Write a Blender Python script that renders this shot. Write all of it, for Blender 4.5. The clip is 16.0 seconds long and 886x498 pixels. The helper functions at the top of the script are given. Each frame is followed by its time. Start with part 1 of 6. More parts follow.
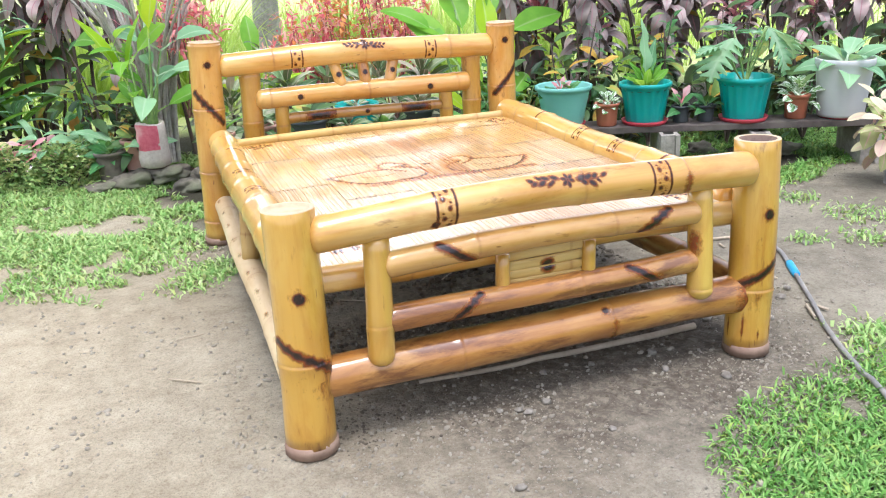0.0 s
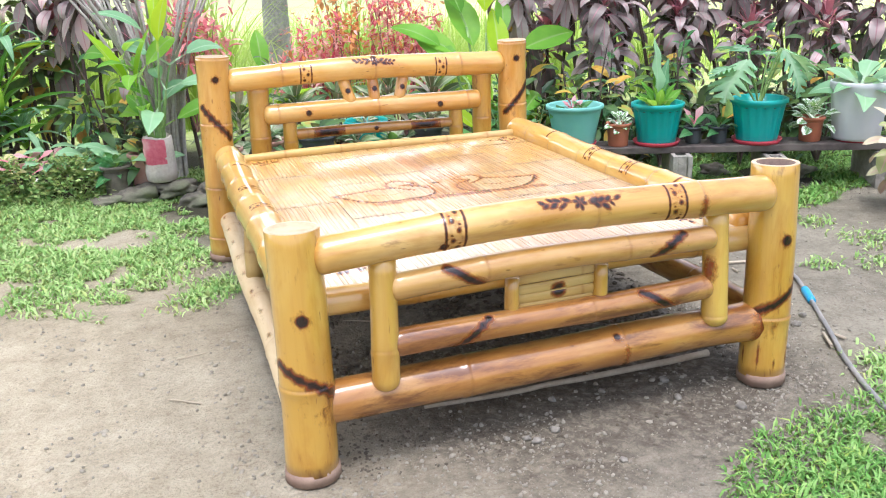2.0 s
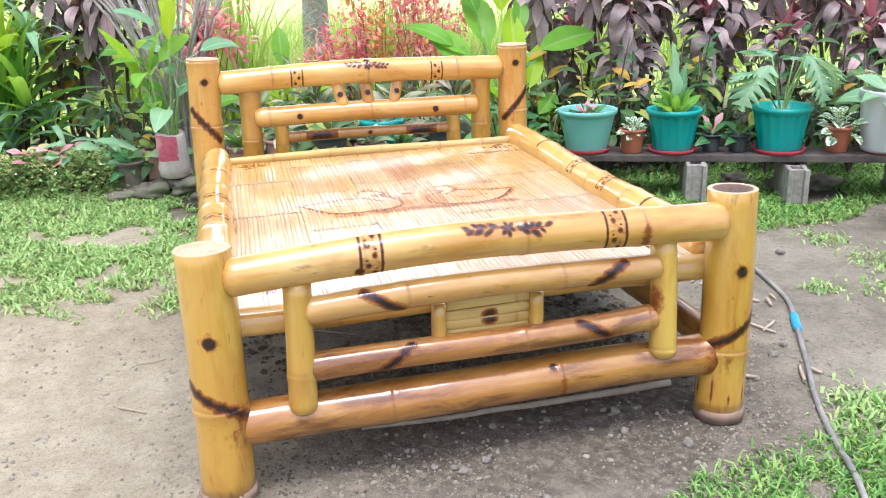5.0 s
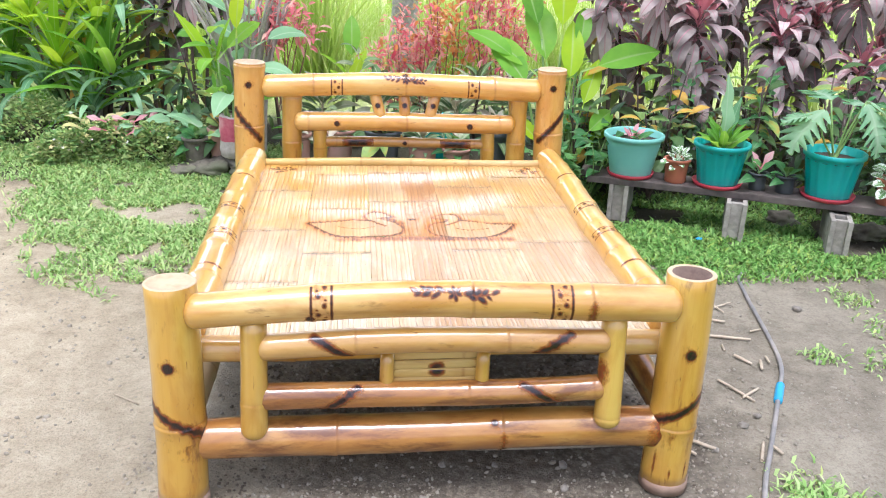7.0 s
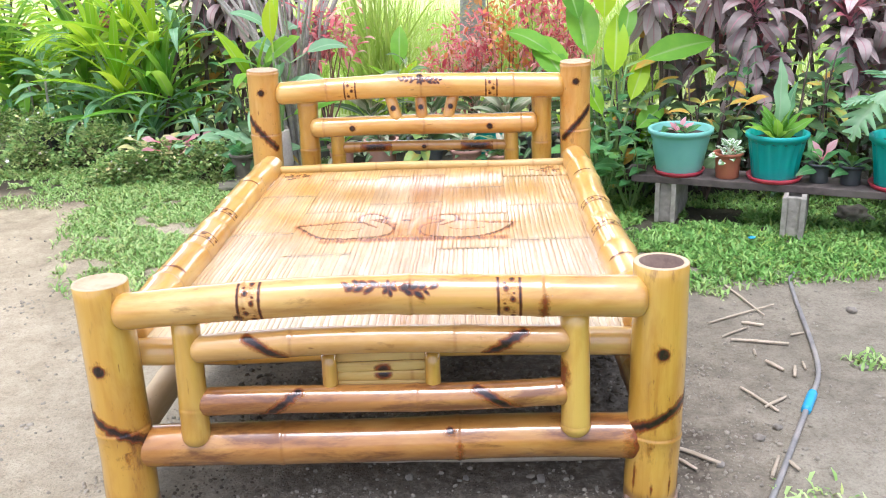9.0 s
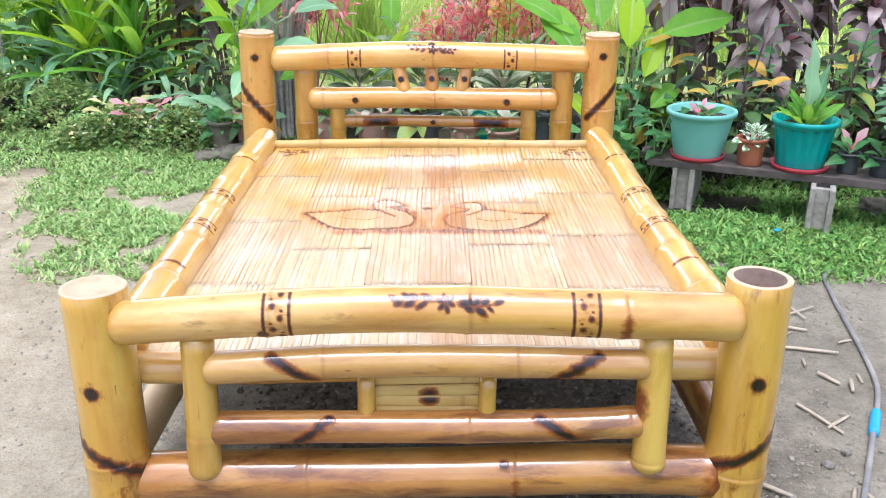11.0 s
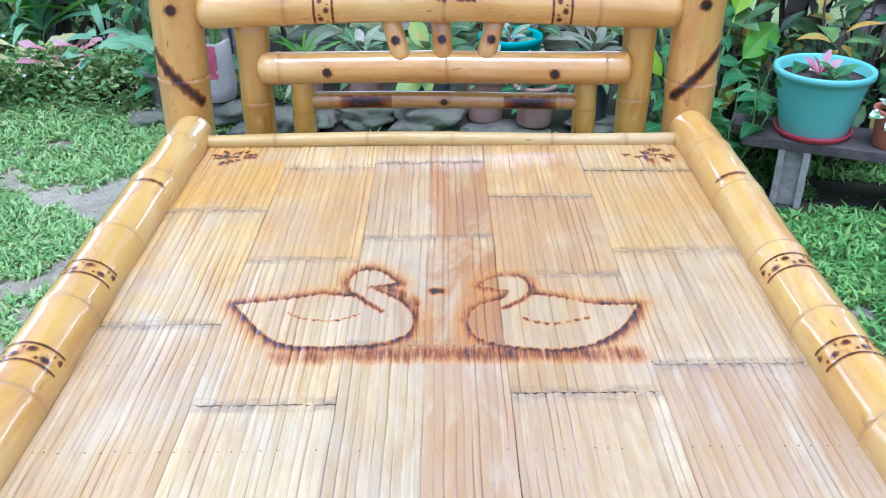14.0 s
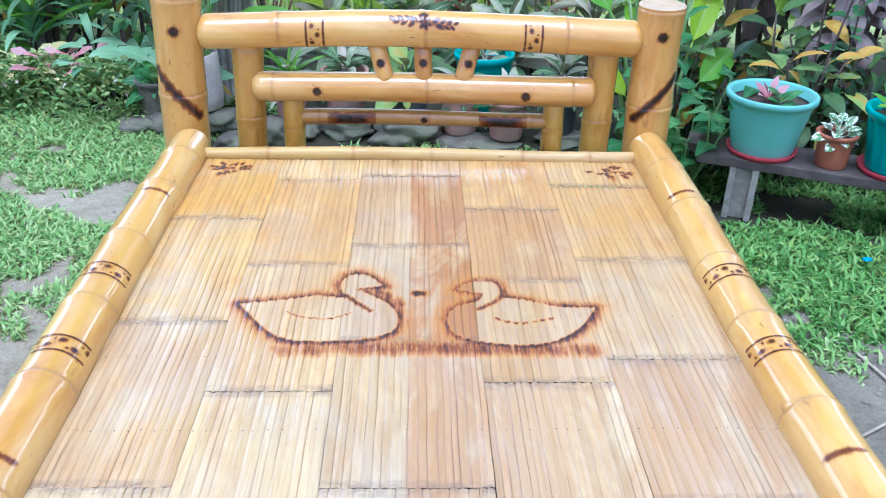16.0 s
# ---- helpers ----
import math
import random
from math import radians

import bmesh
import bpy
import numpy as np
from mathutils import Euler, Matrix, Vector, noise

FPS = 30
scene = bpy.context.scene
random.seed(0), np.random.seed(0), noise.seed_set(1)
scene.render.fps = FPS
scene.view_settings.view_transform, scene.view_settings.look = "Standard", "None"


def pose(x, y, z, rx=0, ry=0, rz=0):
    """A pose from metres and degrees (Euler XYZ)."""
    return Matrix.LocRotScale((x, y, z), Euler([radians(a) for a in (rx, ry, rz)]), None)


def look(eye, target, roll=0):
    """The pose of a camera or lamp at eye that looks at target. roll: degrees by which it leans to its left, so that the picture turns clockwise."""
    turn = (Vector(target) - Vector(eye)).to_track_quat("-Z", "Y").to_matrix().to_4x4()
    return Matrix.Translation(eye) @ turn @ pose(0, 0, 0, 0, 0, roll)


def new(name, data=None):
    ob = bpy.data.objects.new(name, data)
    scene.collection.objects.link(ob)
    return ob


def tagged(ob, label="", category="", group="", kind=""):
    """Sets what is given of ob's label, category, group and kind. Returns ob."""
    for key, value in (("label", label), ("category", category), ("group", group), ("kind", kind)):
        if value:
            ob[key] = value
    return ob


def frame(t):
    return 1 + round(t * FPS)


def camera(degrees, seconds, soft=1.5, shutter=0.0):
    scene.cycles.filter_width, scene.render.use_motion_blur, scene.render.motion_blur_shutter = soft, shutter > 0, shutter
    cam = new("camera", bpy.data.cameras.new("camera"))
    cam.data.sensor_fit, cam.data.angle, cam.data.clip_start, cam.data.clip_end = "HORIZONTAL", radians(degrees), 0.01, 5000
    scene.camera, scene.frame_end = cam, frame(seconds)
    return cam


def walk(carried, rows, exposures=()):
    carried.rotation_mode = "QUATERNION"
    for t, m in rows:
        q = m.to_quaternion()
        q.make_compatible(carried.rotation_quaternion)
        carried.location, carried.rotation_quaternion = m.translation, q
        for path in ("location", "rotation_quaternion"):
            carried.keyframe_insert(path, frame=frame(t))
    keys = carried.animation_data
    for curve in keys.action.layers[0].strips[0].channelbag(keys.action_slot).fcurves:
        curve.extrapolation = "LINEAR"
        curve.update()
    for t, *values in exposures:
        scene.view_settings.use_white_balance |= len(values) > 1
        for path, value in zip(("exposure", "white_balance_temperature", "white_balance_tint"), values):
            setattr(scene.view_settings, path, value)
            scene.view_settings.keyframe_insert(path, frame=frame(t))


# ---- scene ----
cam = camera(54.6, 16.0, soft=1.1)
PATH = [
    (0, (-0.993, -2.053, 1.246), (-0.386, -0.264, 0.589), -2.9),
    (0.5, (-0.987, -2.043, 1.242), (-0.386, -0.229, 0.651), -3.1),
    (1, (-0.982, -2.037, 1.241), (-0.39, -0.222, 0.646), -3.0),
    (1.5, (-0.973, -2.017, 1.241), (-0.379, -0.206, 0.636), -2.7),
    (2, (-0.974, -1.993, 1.241), (-0.378, -0.188, 0.621), -2.2),
    (2.5, (-0.97, -1.944, 1.255), (-0.366, -0.151, 0.606), -2.2),
    (3, (-0.891, -1.944, 1.25), (-0.259, -0.164, 0.591), -2.4),
    (3.2, (-0.84, -1.965, 1.244), (-0.246, -0.169, 0.589), -2.4),
    (5.3, (-0.522, -2.011, 1.324), (-0.13, -0.157, 0.683), -0.8),
    (5.5, (-0.473, -1.992, 1.378), (-0.097, -0.14, 0.724), 0.9),
    (6, (-0.382, -2.005, 1.492), (-0.104, -0.15, 0.798), 0.8),
    (6.5, (-0.282, -2.073, 1.543), (-0.079, -0.209, 0.847), 3.3),
    (7, (-0.209, -2.096, 1.577), (-0.015, -0.244, 0.847), 1.9),
    (7.5, (-0.17, -2.061, 1.569), (-0.012, -0.203, 0.844), 0.9),
    (8, (-0.027, -2.007, 1.516), (-0.072, -0.127, 0.836), 0.4),
    (8.5, (0.156, -1.971, 1.47), (0.088, -0.089, 0.796), -0.4),
    (9, (0.264, -1.975, 1.437), (0.173, -0.096, 0.759), -2.6),
    (9.2, (0.29, -1.982, 1.431), (0.209, -0.096, 0.772), -2.9),
    (11.3, (-0.018, -1.486, 1.406), (0.007, 0.343, 0.597), 0.1),
    (11.5, (-0.027, -1.361, 1.39), (-0.001, 0.45, 0.541), -0.2),
    (12, (0.001, -1.041, 1.349), (0.037, 0.748, 0.455), 2.2),
    (12.5, (-0.032, -0.816, 1.385), (0.021, 0.948, 0.443), 1.2),
    (13, (-0.045, -0.657, 1.386), (0.038, 1.111, 0.455), 0.8),
    (13.5, (-0.018, -0.511, 1.378), (0.045, 1.256, 0.443), 0.2),
    (14, (0.008, -0.423, 1.365), (0.004, 1.324, 0.392), -0.6),
    (14.5, (0.024, -0.383, 1.394), (-0.011, 1.327, 0.357), -0.9),
    (15, (0.02, -0.372, 1.465), (-0.01, 1.274, 0.329), -0.4),
    (15.5, (0.014, -0.434, 1.499), (0.015, 1.239, 0.402), 0.8),
    (16, (-0.02, -0.604, 1.476), (0.048, 1.146, 0.51), 1.3),
]
walk(cam, [(t, look(eye, target, roll)) for t, eye, target, roll in PATH], [(0.0, 1.18, 5900, 17), (3.0, 1.18, 5850, 18), (9.0, 1.13, 5850, 20), (11.5, 1.12, 5500, 18), (12.5, 0.9, 4800, 15), (13.5, 0.88, 4750, 15), (14.5, 0.86, 4550, 16), (15.3, 0.86, 4550, 16), (16.0, 0.89, 4750, 16)])

# ---- light ----
world = bpy.data.worlds.new("world")
scene.world = world
world.use_nodes = True
wt = world.node_tree
sky = wt.nodes.new("ShaderNodeTexSky")
sky.sky_type, sky.sun_disc = "NISHITA", False
sky.sun_elevation, sky.sun_rotation = radians(75.9), radians(-168.1)
sky.air_density, sky.dust_density, sky.ozone_density = 1.0, 4.0, 1.0
cloud = wt.nodes.new("ShaderNodeHueSaturation")
cloud.inputs["Saturation"].default_value = 0.5
wt.links.new(sky.outputs[0], cloud.inputs["Color"])
wt.links.new(cloud.outputs[0], wt.nodes["Background"].inputs[0])
wt.nodes["Background"].inputs[1].default_value = 0.145

sun = new("sun", bpy.data.lights.new("sun", "SUN"))
sun.data.energy, sun.data.angle, sun.data.color = 0.9, radians(28), (1.0, 0.96, 0.9)
sun.matrix_world = look((-0.4, -1.9, 7.7), (0, 0, 0))


# ---- materials ----
def nodes_of(name):
    m = bpy.data.materials.new(name)
    m.use_nodes = True
    return m, m.node_tree, m.node_tree.nodes["Principled BSDF"]


def nd(nt, kind, inputs=None, operation="", data_type="", blend_type="", use_clamp=False, attribute_name=""):
    n = nt.nodes.new("ShaderNode" + kind)
    if data_type:
        n.data_type = data_type
    if operation:
        n.operation = operation
    if blend_type:
        n.blend_type = blend_type
    if use_clamp:
        n.use_clamp = True
    if attribute_name:
        n.attribute_name = attribute_name
    for k, v in (inputs or {}).items():
        s = n.inputs[k]
        if isinstance(v, bpy.types.NodeSocket):
            nt.links.new(v, s)
        else:
            s.default_value = v
    return n


def col(c):
    return (*c, 1.0)


def ramp(nt, fac, stops):
    n = nd(nt, "ValToRGB", {"Fac": fac})
    e = n.color_ramp.elements
    while len(e) < len(stops):
        e.new(0.5)
    for el, (p, c) in zip(e, stops):
        el.position, el.color = p, col(c) if len(c) == 3 else c
    return n.outputs[0]


def mapped(nt, scale, src="Object", loc=None):
    tc = nd(nt, "TexCoord")
    ins = {"Vector": tc.outputs[src], "Scale": scale}
    if loc is not None:
        ins["Location"] = loc
    return nd(nt, "Mapping", ins).outputs[0]


def tex(nt, vec, scale=1.0, detail=4.0, rough=0.55, dist=0.0):
    return nd(nt, "TexNoise", {"Vector": vec, "Scale": scale, "Detail": detail, "Roughness": rough, "Distortion": dist}).outputs["Fac"]


def mixc(nt, fac, a, b, blend="MIX"):
    n = nd(nt, "Mix", data_type="RGBA", blend_type=blend)
    for sock, v in ((n.inputs[0], fac), (n.inputs[6], a), (n.inputs[7], b)):
        if isinstance(v, bpy.types.NodeSocket):
            nt.links.new(v, sock)
        else:
            sock.default_value = col(v) if isinstance(v, tuple) and len(v) == 3 else v
    return n.outputs[2]


def mth(nt, op, a, b=0.0, clamp=False):
    n = nd(nt, "Math", operation=op, use_clamp=clamp)
    for sock, v in zip(n.inputs, (a, b)):
        if isinstance(v, bpy.types.NodeSocket):
            nt.links.new(v, sock)
        else:
            sock.default_value = v
    return n.outputs[0]


def bump(nt, bsdf, height, strength=0.3, distance=0.01):
    n = nd(nt, "Bump", {"Height": height, "Strength": strength, "Distance": distance})
    nt.links.new(n.outputs[0], bsdf.inputs["Normal"])


def chance(nt):
    """A number of its own for every object and every loose piece of a mesh."""
    a = nd(nt, "ObjectInfo").outputs["Random"]
    b = nd(nt, "NewGeometry").outputs["Random Per Island"]
    return mth(nt, "FRACT", mth(nt, "ADD", a, b))


def bamboo(name, light, mid, dark, rough=0.36, coat=0.9, stained=0.35):
    """Varnished culm: amber clouds, faint fibres, brown stains with ragged edges, brown rings at the joints."""
    m, nt, b = nodes_of(name)
    r = nd(nt, "ObjectInfo").outputs["Random"]
    off = nd(nt, "CombineXYZ", {"X": mth(nt, "MULTIPLY", r, 37.0), "Y": mth(nt, "MULTIPLY", r, 11.0), "Z": mth(nt, "MULTIPLY", r, 53.0)}).outputs[0]
    fib = tex(nt, mapped(nt, (120, 120, 2.0), loc=off), 1.0, 4, 0.6)
    cloud = tex(nt, mapped(nt, (6, 6, 2.2), loc=off), 1.0, 4, 0.6, 0.5)
    amber = tex(nt, mapped(nt, (14, 14, 3.5), loc=off), 1.0, 5, 0.62, 0.5)
    scar = tex(nt, mapped(nt, (17, 17, 4.5), loc=off), 1.0, 6, 0.68, 0.3)
    base = ramp(nt, cloud, [(0.32, light), (0.55, mid)])
    base = mixc(nt, ramp(nt, amber, [(0.46, (0, 0, 0)), (0.7, (0.7,) * 3)]), base, dark)
    base = mixc(nt, ramp(nt, fib, [(0.3, (0.16,) * 3), (0.5, (0, 0, 0))]), base, dark)
    node_tone = nd(nt, "Attribute", attribute_name="tone").outputs["Fac"]
    base = mixc(nt, 0.75, base, ramp(nt, node_tone, [(0, (0.9, 0.8, 0.82)), (0.45, (1, 0.97, 0.95)), (1, (1.04, 1.06, 1.0))]), "MULTIPLY")
    base = mixc(nt, 1.0, base, ramp(nt, r, [(0, (0.93, 0.91, 0.86)), (1, (1.07, 1.05, 1.0))]), "MULTIPLY")
    edge = 0.66 - 0.12 * stained
    base = mixc(nt, ramp(nt, scar, [(edge, (0, 0, 0)), (edge + 0.13, (0.8,) * 3)]), base, (0.13, 0.042, 0.012))
    specks = tex(nt, mapped(nt, (70, 70, 16), loc=off), 1.0, 2, 0.5)
    base = mixc(nt, ramp(nt, specks, [(0.71, (0, 0, 0)), (0.76, (0.7,) * 3)]), base, (0.14, 0.05, 0.015))
    ring = nd(nt, "Attribute", attribute_name="ring").outputs["Fac"]
    base = mixc(nt, mth(nt, "MULTIPLY", ring, mth(nt, "ADD", mth(nt, "MULTIPLY", amber, 1.3), -0.22), True), base, (0.27, 0.11, 0.025))
    nt.links.new(base, b.inputs["Base Color"])
    b.inputs["Roughness"].default_value = rough
    b.inputs["Specular IOR Level"].default_value = 0.25
    b.inputs["Coat Weight"].default_value = coat
    b.inputs["Coat Roughness"].default_value = 0.035
    b.inputs["Coat IOR"].default_value = 1.7
    bump(nt, b, mth(nt, "ADD", mth(nt, "MULTIPLY", fib, 0.4), cloud), 0.12, 0.004)
    return m


BAMBOO = bamboo("golden varnished bamboo", (0.58, 0.395, 0.09), (0.52, 0.31, 0.048), (0.36, 0.155, 0.012), stained=0.55)
BAMBOO_PALE = bamboo("pale varnished bamboo", (0.65, 0.44, 0.15), (0.60, 0.35, 0.078), (0.45, 0.19, 0.022), stained=0.3)
BAMBOO_BROWN = bamboo("amber brown bamboo", (0.54, 0.345, 0.105), (0.42, 0.21, 0.047), (0.2, 0.07, 0.014), stained=1.35)
BAMBOO_BARE = bamboo("bare pale bamboo", (0.62, 0.52, 0.35), (0.56, 0.445, 0.28), (0.45, 0.31, 0.16), 0.55, 0.1)
BAMBOO_TAN = bamboo("tan varnished bamboo", (0.62, 0.425, 0.16), (0.54, 0.32, 0.075), (0.36, 0.15, 0.02), stained=0.6)
BAMBOO_RAW = bamboo("dull pale split bamboo", (0.58, 0.46, 0.2), (0.54, 0.39, 0.135), (0.4, 0.24, 0.06), 0.5, 0.15)


def mat_boards():
    """Flattened culm boards of the bed's mat, in the fibres' direction, under thick gloss varnish."""
    m, nt, b = nodes_of("flattened bamboo boards")
    r = nd(nt, "ObjectInfo").outputs["Random"]
    off = nd(nt, "CombineXYZ", {"X": mth(nt, "MULTIPLY", r, 17.0), "Y": mth(nt, "MULTIPLY", r, 29.0)}).outputs[0]
    pos = nd(nt, "NewGeometry").outputs["Position"]
    strip = nd(nt, "Attribute", attribute_name="tone").outputs["Fac"]
    red = nd(nt, "Attribute", attribute_name="red").outputs["Fac"]
    fib = tex(nt, mapped(nt, (190, 3.5, 1), loc=off), 1.0, 5, 0.65)
    wash = tex(nt, mapped(nt, (13, 3.0, 1), loc=off), 1.0, 5, 0.65, 0.8)
    base = ramp(nt, wash, [(0.30, (0.555, 0.49, 0.36)), (0.52, (0.515, 0.43, 0.28)), (0.72, (0.43, 0.305, 0.16))])
    amber = tex(nt, pos, 2.4, 4, 0.55, 0.4)
    along = mth(nt, "MULTIPLY", mth(nt, "SUBTRACT", nd(nt, "SeparateXYZ", {"Vector": pos}).outputs["Y"], 0.75), 0.12)
    gold = nd(nt, "Attribute", attribute_name="gold").outputs["Fac"]
    patchy_gold = mth(nt, "MULTIPLY", gold, ramp(nt, tex(nt, pos, 7.0, 4, 0.6, 0.4), [(0.28, (0.25,) * 3), (0.55, (1, 1, 1))]))
    base = mixc(nt, patchy_gold, base, mixc(nt, 1.0, base, (1.12, 0.86, 0.33), "MULTIPLY"))
    base = mixc(nt, ramp(nt, mth(nt, "ADD", amber, along), [(0.42, (0, 0, 0)), (0.62, (0.7,) * 3)]), base, mixc(nt, 1.0, base, (1.08, 0.95, 0.62), "MULTIPLY"))
    base = mixc(nt, 1.0, base, ramp(nt, r, [(0, (0.94, 0.9, 0.84)), (0.5, (1, 0.98, 0.94)), (1, (1.05, 1.05, 1.03))]), "MULTIPLY")
    rust = mth(nt, "MULTIPLY", red, ramp(nt, tex(nt, mapped(nt, (9, 3.2, 1), loc=off), 1.0, 5, 0.65, 0.7), [(0.3, (0, 0, 0)), (0.5, (1, 1, 1))]), True)
    base = mixc(nt, rust, base, (0.37, 0.16, 0.045))
    base = mixc(nt, 0.8, base, ramp(nt, strip, [(0, (0.46, 0.39, 0.33)), (0.3, (0.88, 0.85, 0.81)), (0.6, (1, 0.99, 0.97)), (1, (1.12, 1.12, 1.11))]), "MULTIPLY")
    base = mixc(nt, ramp(nt, fib, [(0.34, (0.4,) * 3), (0.47, (0, 0, 0))]), base, (0.33, 0.18, 0.08))
    end = nd(nt, "Attribute", attribute_name="ring").outputs["Fac"]
    smear = mth(nt, "SUBTRACT", mth(nt, "MULTIPLY", tex(nt, mapped(nt, (30, 60, 1), loc=off), 1.0, 4, 0.65, 0.5), 2.6), 0.9)
    base = mixc(nt, mth(nt, "MULTIPLY", end, smear, True), base, (0.2, 0.13, 0.08))
    burn = nd(nt, "Attribute", attribute_name="burn").outputs["Fac"]
    lick = mth(nt, "MULTIPLY", mth(nt, "SUBTRACT", tex(nt, mapped(nt, (130, 14, 1)), 1.0, 5, 0.75), 0.52), 2.3)
    scorch = mth(nt, "ADD", burn, mth(nt, "MULTIPLY", lick, mth(nt, "MULTIPLY", burn, 1.6, True)))
    base = mixc(nt, ramp(nt, scorch, [(0.04, (0, 0, 0)), (0.26, (0.75,) * 3), (0.55, (1,) * 3)]), base, ramp(nt, scorch, [(0.12, (0.56, 0.25, 0.03)), (0.42, (0.32, 0.085, 0.008)), (0.75, (0.09, 0.02, 0.005)), (1.0, (0.022, 0.01, 0.008))]))
    nt.links.new(base, b.inputs["Base Color"])
    b.inputs["Roughness"].default_value = 0.45
    b.inputs["Specular IOR Level"].default_value = 0.15
    b.inputs["Coat Weight"].default_value = 1.0
    b.inputs["Coat IOR"].default_value = 1.7
    b.inputs["Coat Roughness"].default_value = 0.045
    runs = tex(nt, mapped(nt, (75, 7, 1), loc=off), 1.0, 4, 0.6, 0.5)
    bump(nt, b, mth(nt, "ADD", mth(nt, "MULTIPLY", fib, 0.15), runs), 0.85, 0.003)
    nt.links.new(b.inputs["Normal"].links[0].from_socket, b.inputs["Coat Normal"])
    return m


BOARDS = mat_boards()


def mat_burn(name, grain, ragged, gloss):
    """Torch burns: brown at the rim, black inside, with ragged edges; clear where the wood is unburnt."""
    m, nt, b = nodes_of(name)
    a = nd(nt, "Attribute", attribute_name="burn").outputs["Fac"]
    n = tex(nt, mapped(nt, grain), 1.0, 5, 0.7)
    v = mth(nt, "ADD", a, mth(nt, "MULTIPLY", mth(nt, "SUBTRACT", n, 0.5), ragged))
    nt.links.new(ramp(nt, v, [(0.2, (0.52, 0.2, 0.03)), (0.5, (0.24, 0.06, 0.008)), (0.8, (0.055, 0.014, 0.005)), (1.0, (0.014, 0.007, 0.005))]), b.inputs["Base Color"])
    nt.links.new(ramp(nt, v, [(0.10, (0, 0, 0)), (0.35, (0.55,) * 3), (0.62, (0.96,) * 3)]), b.inputs["Alpha"])
    b.inputs["Roughness"].default_value = 0.5
    b.inputs["Specular IOR Level"].default_value = 0.2
    b.inputs["Coat Weight"].default_value = gloss
    b.inputs["Coat IOR"].default_value = 1.6
    b.inputs["Coat Roughness"].default_value = 0.06
    return m


BURN = mat_burn("scorched marks", (75, 75, 42), 1.1, 0.7)


def plain(name, c1, c2, scale=20.0, rough=0.6, coat=0.0, bumps=0.2, dist=0.004, metal=0.0, spec=0.5, stain=None):
    m, nt, b = nodes_of(name)
    n = tex(nt, mapped(nt, (1, 1, 1)), scale, 6, 0.6)
    n2 = tex(nt, mapped(nt, (1, 1, 1)), scale * 0.17, 3, 0.5)
    r = chance(nt)
    f = mth(nt, "ADD", mth(nt, "MULTIPLY", n, 0.55), mth(nt, "MULTIPLY", n2, 0.45))
    c = ramp(nt, f, [(0.34, c1), (0.66, c2)])
    c = mixc(nt, 1.0, c, ramp(nt, r, [(0, (0.88,) * 3), (1, (1.1,) * 3)]), "MULTIPLY")
    if stain:
        c = mixc(nt, ramp(nt, n2, [(0.5, (0, 0, 0)), (0.68, (0.8,) * 3)]), c, stain)
    nt.links.new(c, b.inputs["Base Color"])
    b.inputs["Roughness"].default_value, b.inputs["Coat Weight"].default_value = rough, coat
    b.inputs["Metallic"].default_value, b.inputs["Specular IOR Level"].default_value = metal, spec
    bump(nt, b, n, bumps, dist)
    return m


def leaf_mat(name, stops, rough=0.45, through_light=0.3, vein=None, mottle=0.0, mottle_colour=(0.7, 0.8, 0.6)):
    """A leaf: a tone of its own for each, blotches, a paler midrib, light that comes through."""
    m, nt, b = nodes_of(name)
    r = chance(nt)
    n = tex(nt, mapped(nt, (14, 14, 14)), 1.0, 3, 0.6)
    f = mth(nt, "ADD", mth(nt, "MULTIPLY", r, 0.8), mth(nt, "MULTIPLY", mth(nt, "SUBTRACT", n, 0.4), 0.5), True)
    c = ramp(nt, f, stops)
    if mottle:
        spots = tex(nt, mapped(nt, (60, 60, 60)), 1.0, 3, 0.6)
        c = mixc(nt, ramp(nt, spots, [(0.62 - mottle, (0, 0, 0)), (0.68 - mottle, (1, 1, 1))]), c, mottle_colour)
    if vein:
        rib = nd(nt, "Attribute", attribute_name="rib").outputs["Fac"]
        c = mixc(nt, mth(nt, "MULTIPLY", rib, 0.8), c, vein)
    nt.links.new(c, b.inputs["Base Color"])
    b.inputs["Roughness"].default_value = rough
    b.inputs["Specular IOR Level"].default_value = 0.2
    bump(nt, b, n, 0.25, 0.004)
    t = nd(nt, "BsdfTranslucent", {"Color": mixc(nt, 0.35, c, (0.55, 0.7, 0.08) if stops[-1][1][1] > stops[-1][1][0] else (0.5, 0.12, 0.12))})
    mix = nd(nt, "MixShader", {0: through_light, 1: b.outputs[0], 2: t.outputs[0]})
    nt.links.new(mix.outputs[0], nt.nodes["Material Output"].inputs["Surface"])
    return m


LEAF_GREEN = leaf_mat("broad green leaf", [(0.0, (0.06, 0.23, 0.03)), (0.5, (0.17, 0.44, 0.05)), (1.0, (0.36, 0.64, 0.06))], 0.34, 0.5, (0.35, 0.5, 0.2))
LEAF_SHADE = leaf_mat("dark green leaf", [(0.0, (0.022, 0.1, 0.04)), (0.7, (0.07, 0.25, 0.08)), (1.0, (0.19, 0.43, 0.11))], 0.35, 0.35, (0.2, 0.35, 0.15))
LEAF_LIME = leaf_mat("young lime leaf", [(0.0, (0.22, 0.48, 0.015)), (1.0, (0.52, 0.68, 0.02))], 0.4, 0.45, (0.45, 0.6, 0.2))
LEAF_MINT = leaf_mat("pale blue-green leaf", [(0.0, (0.13, 0.33, 0.17)), (1.0, (0.36, 0.6, 0.34))], 0.42, 0.35, (0.45, 0.6, 0.4))
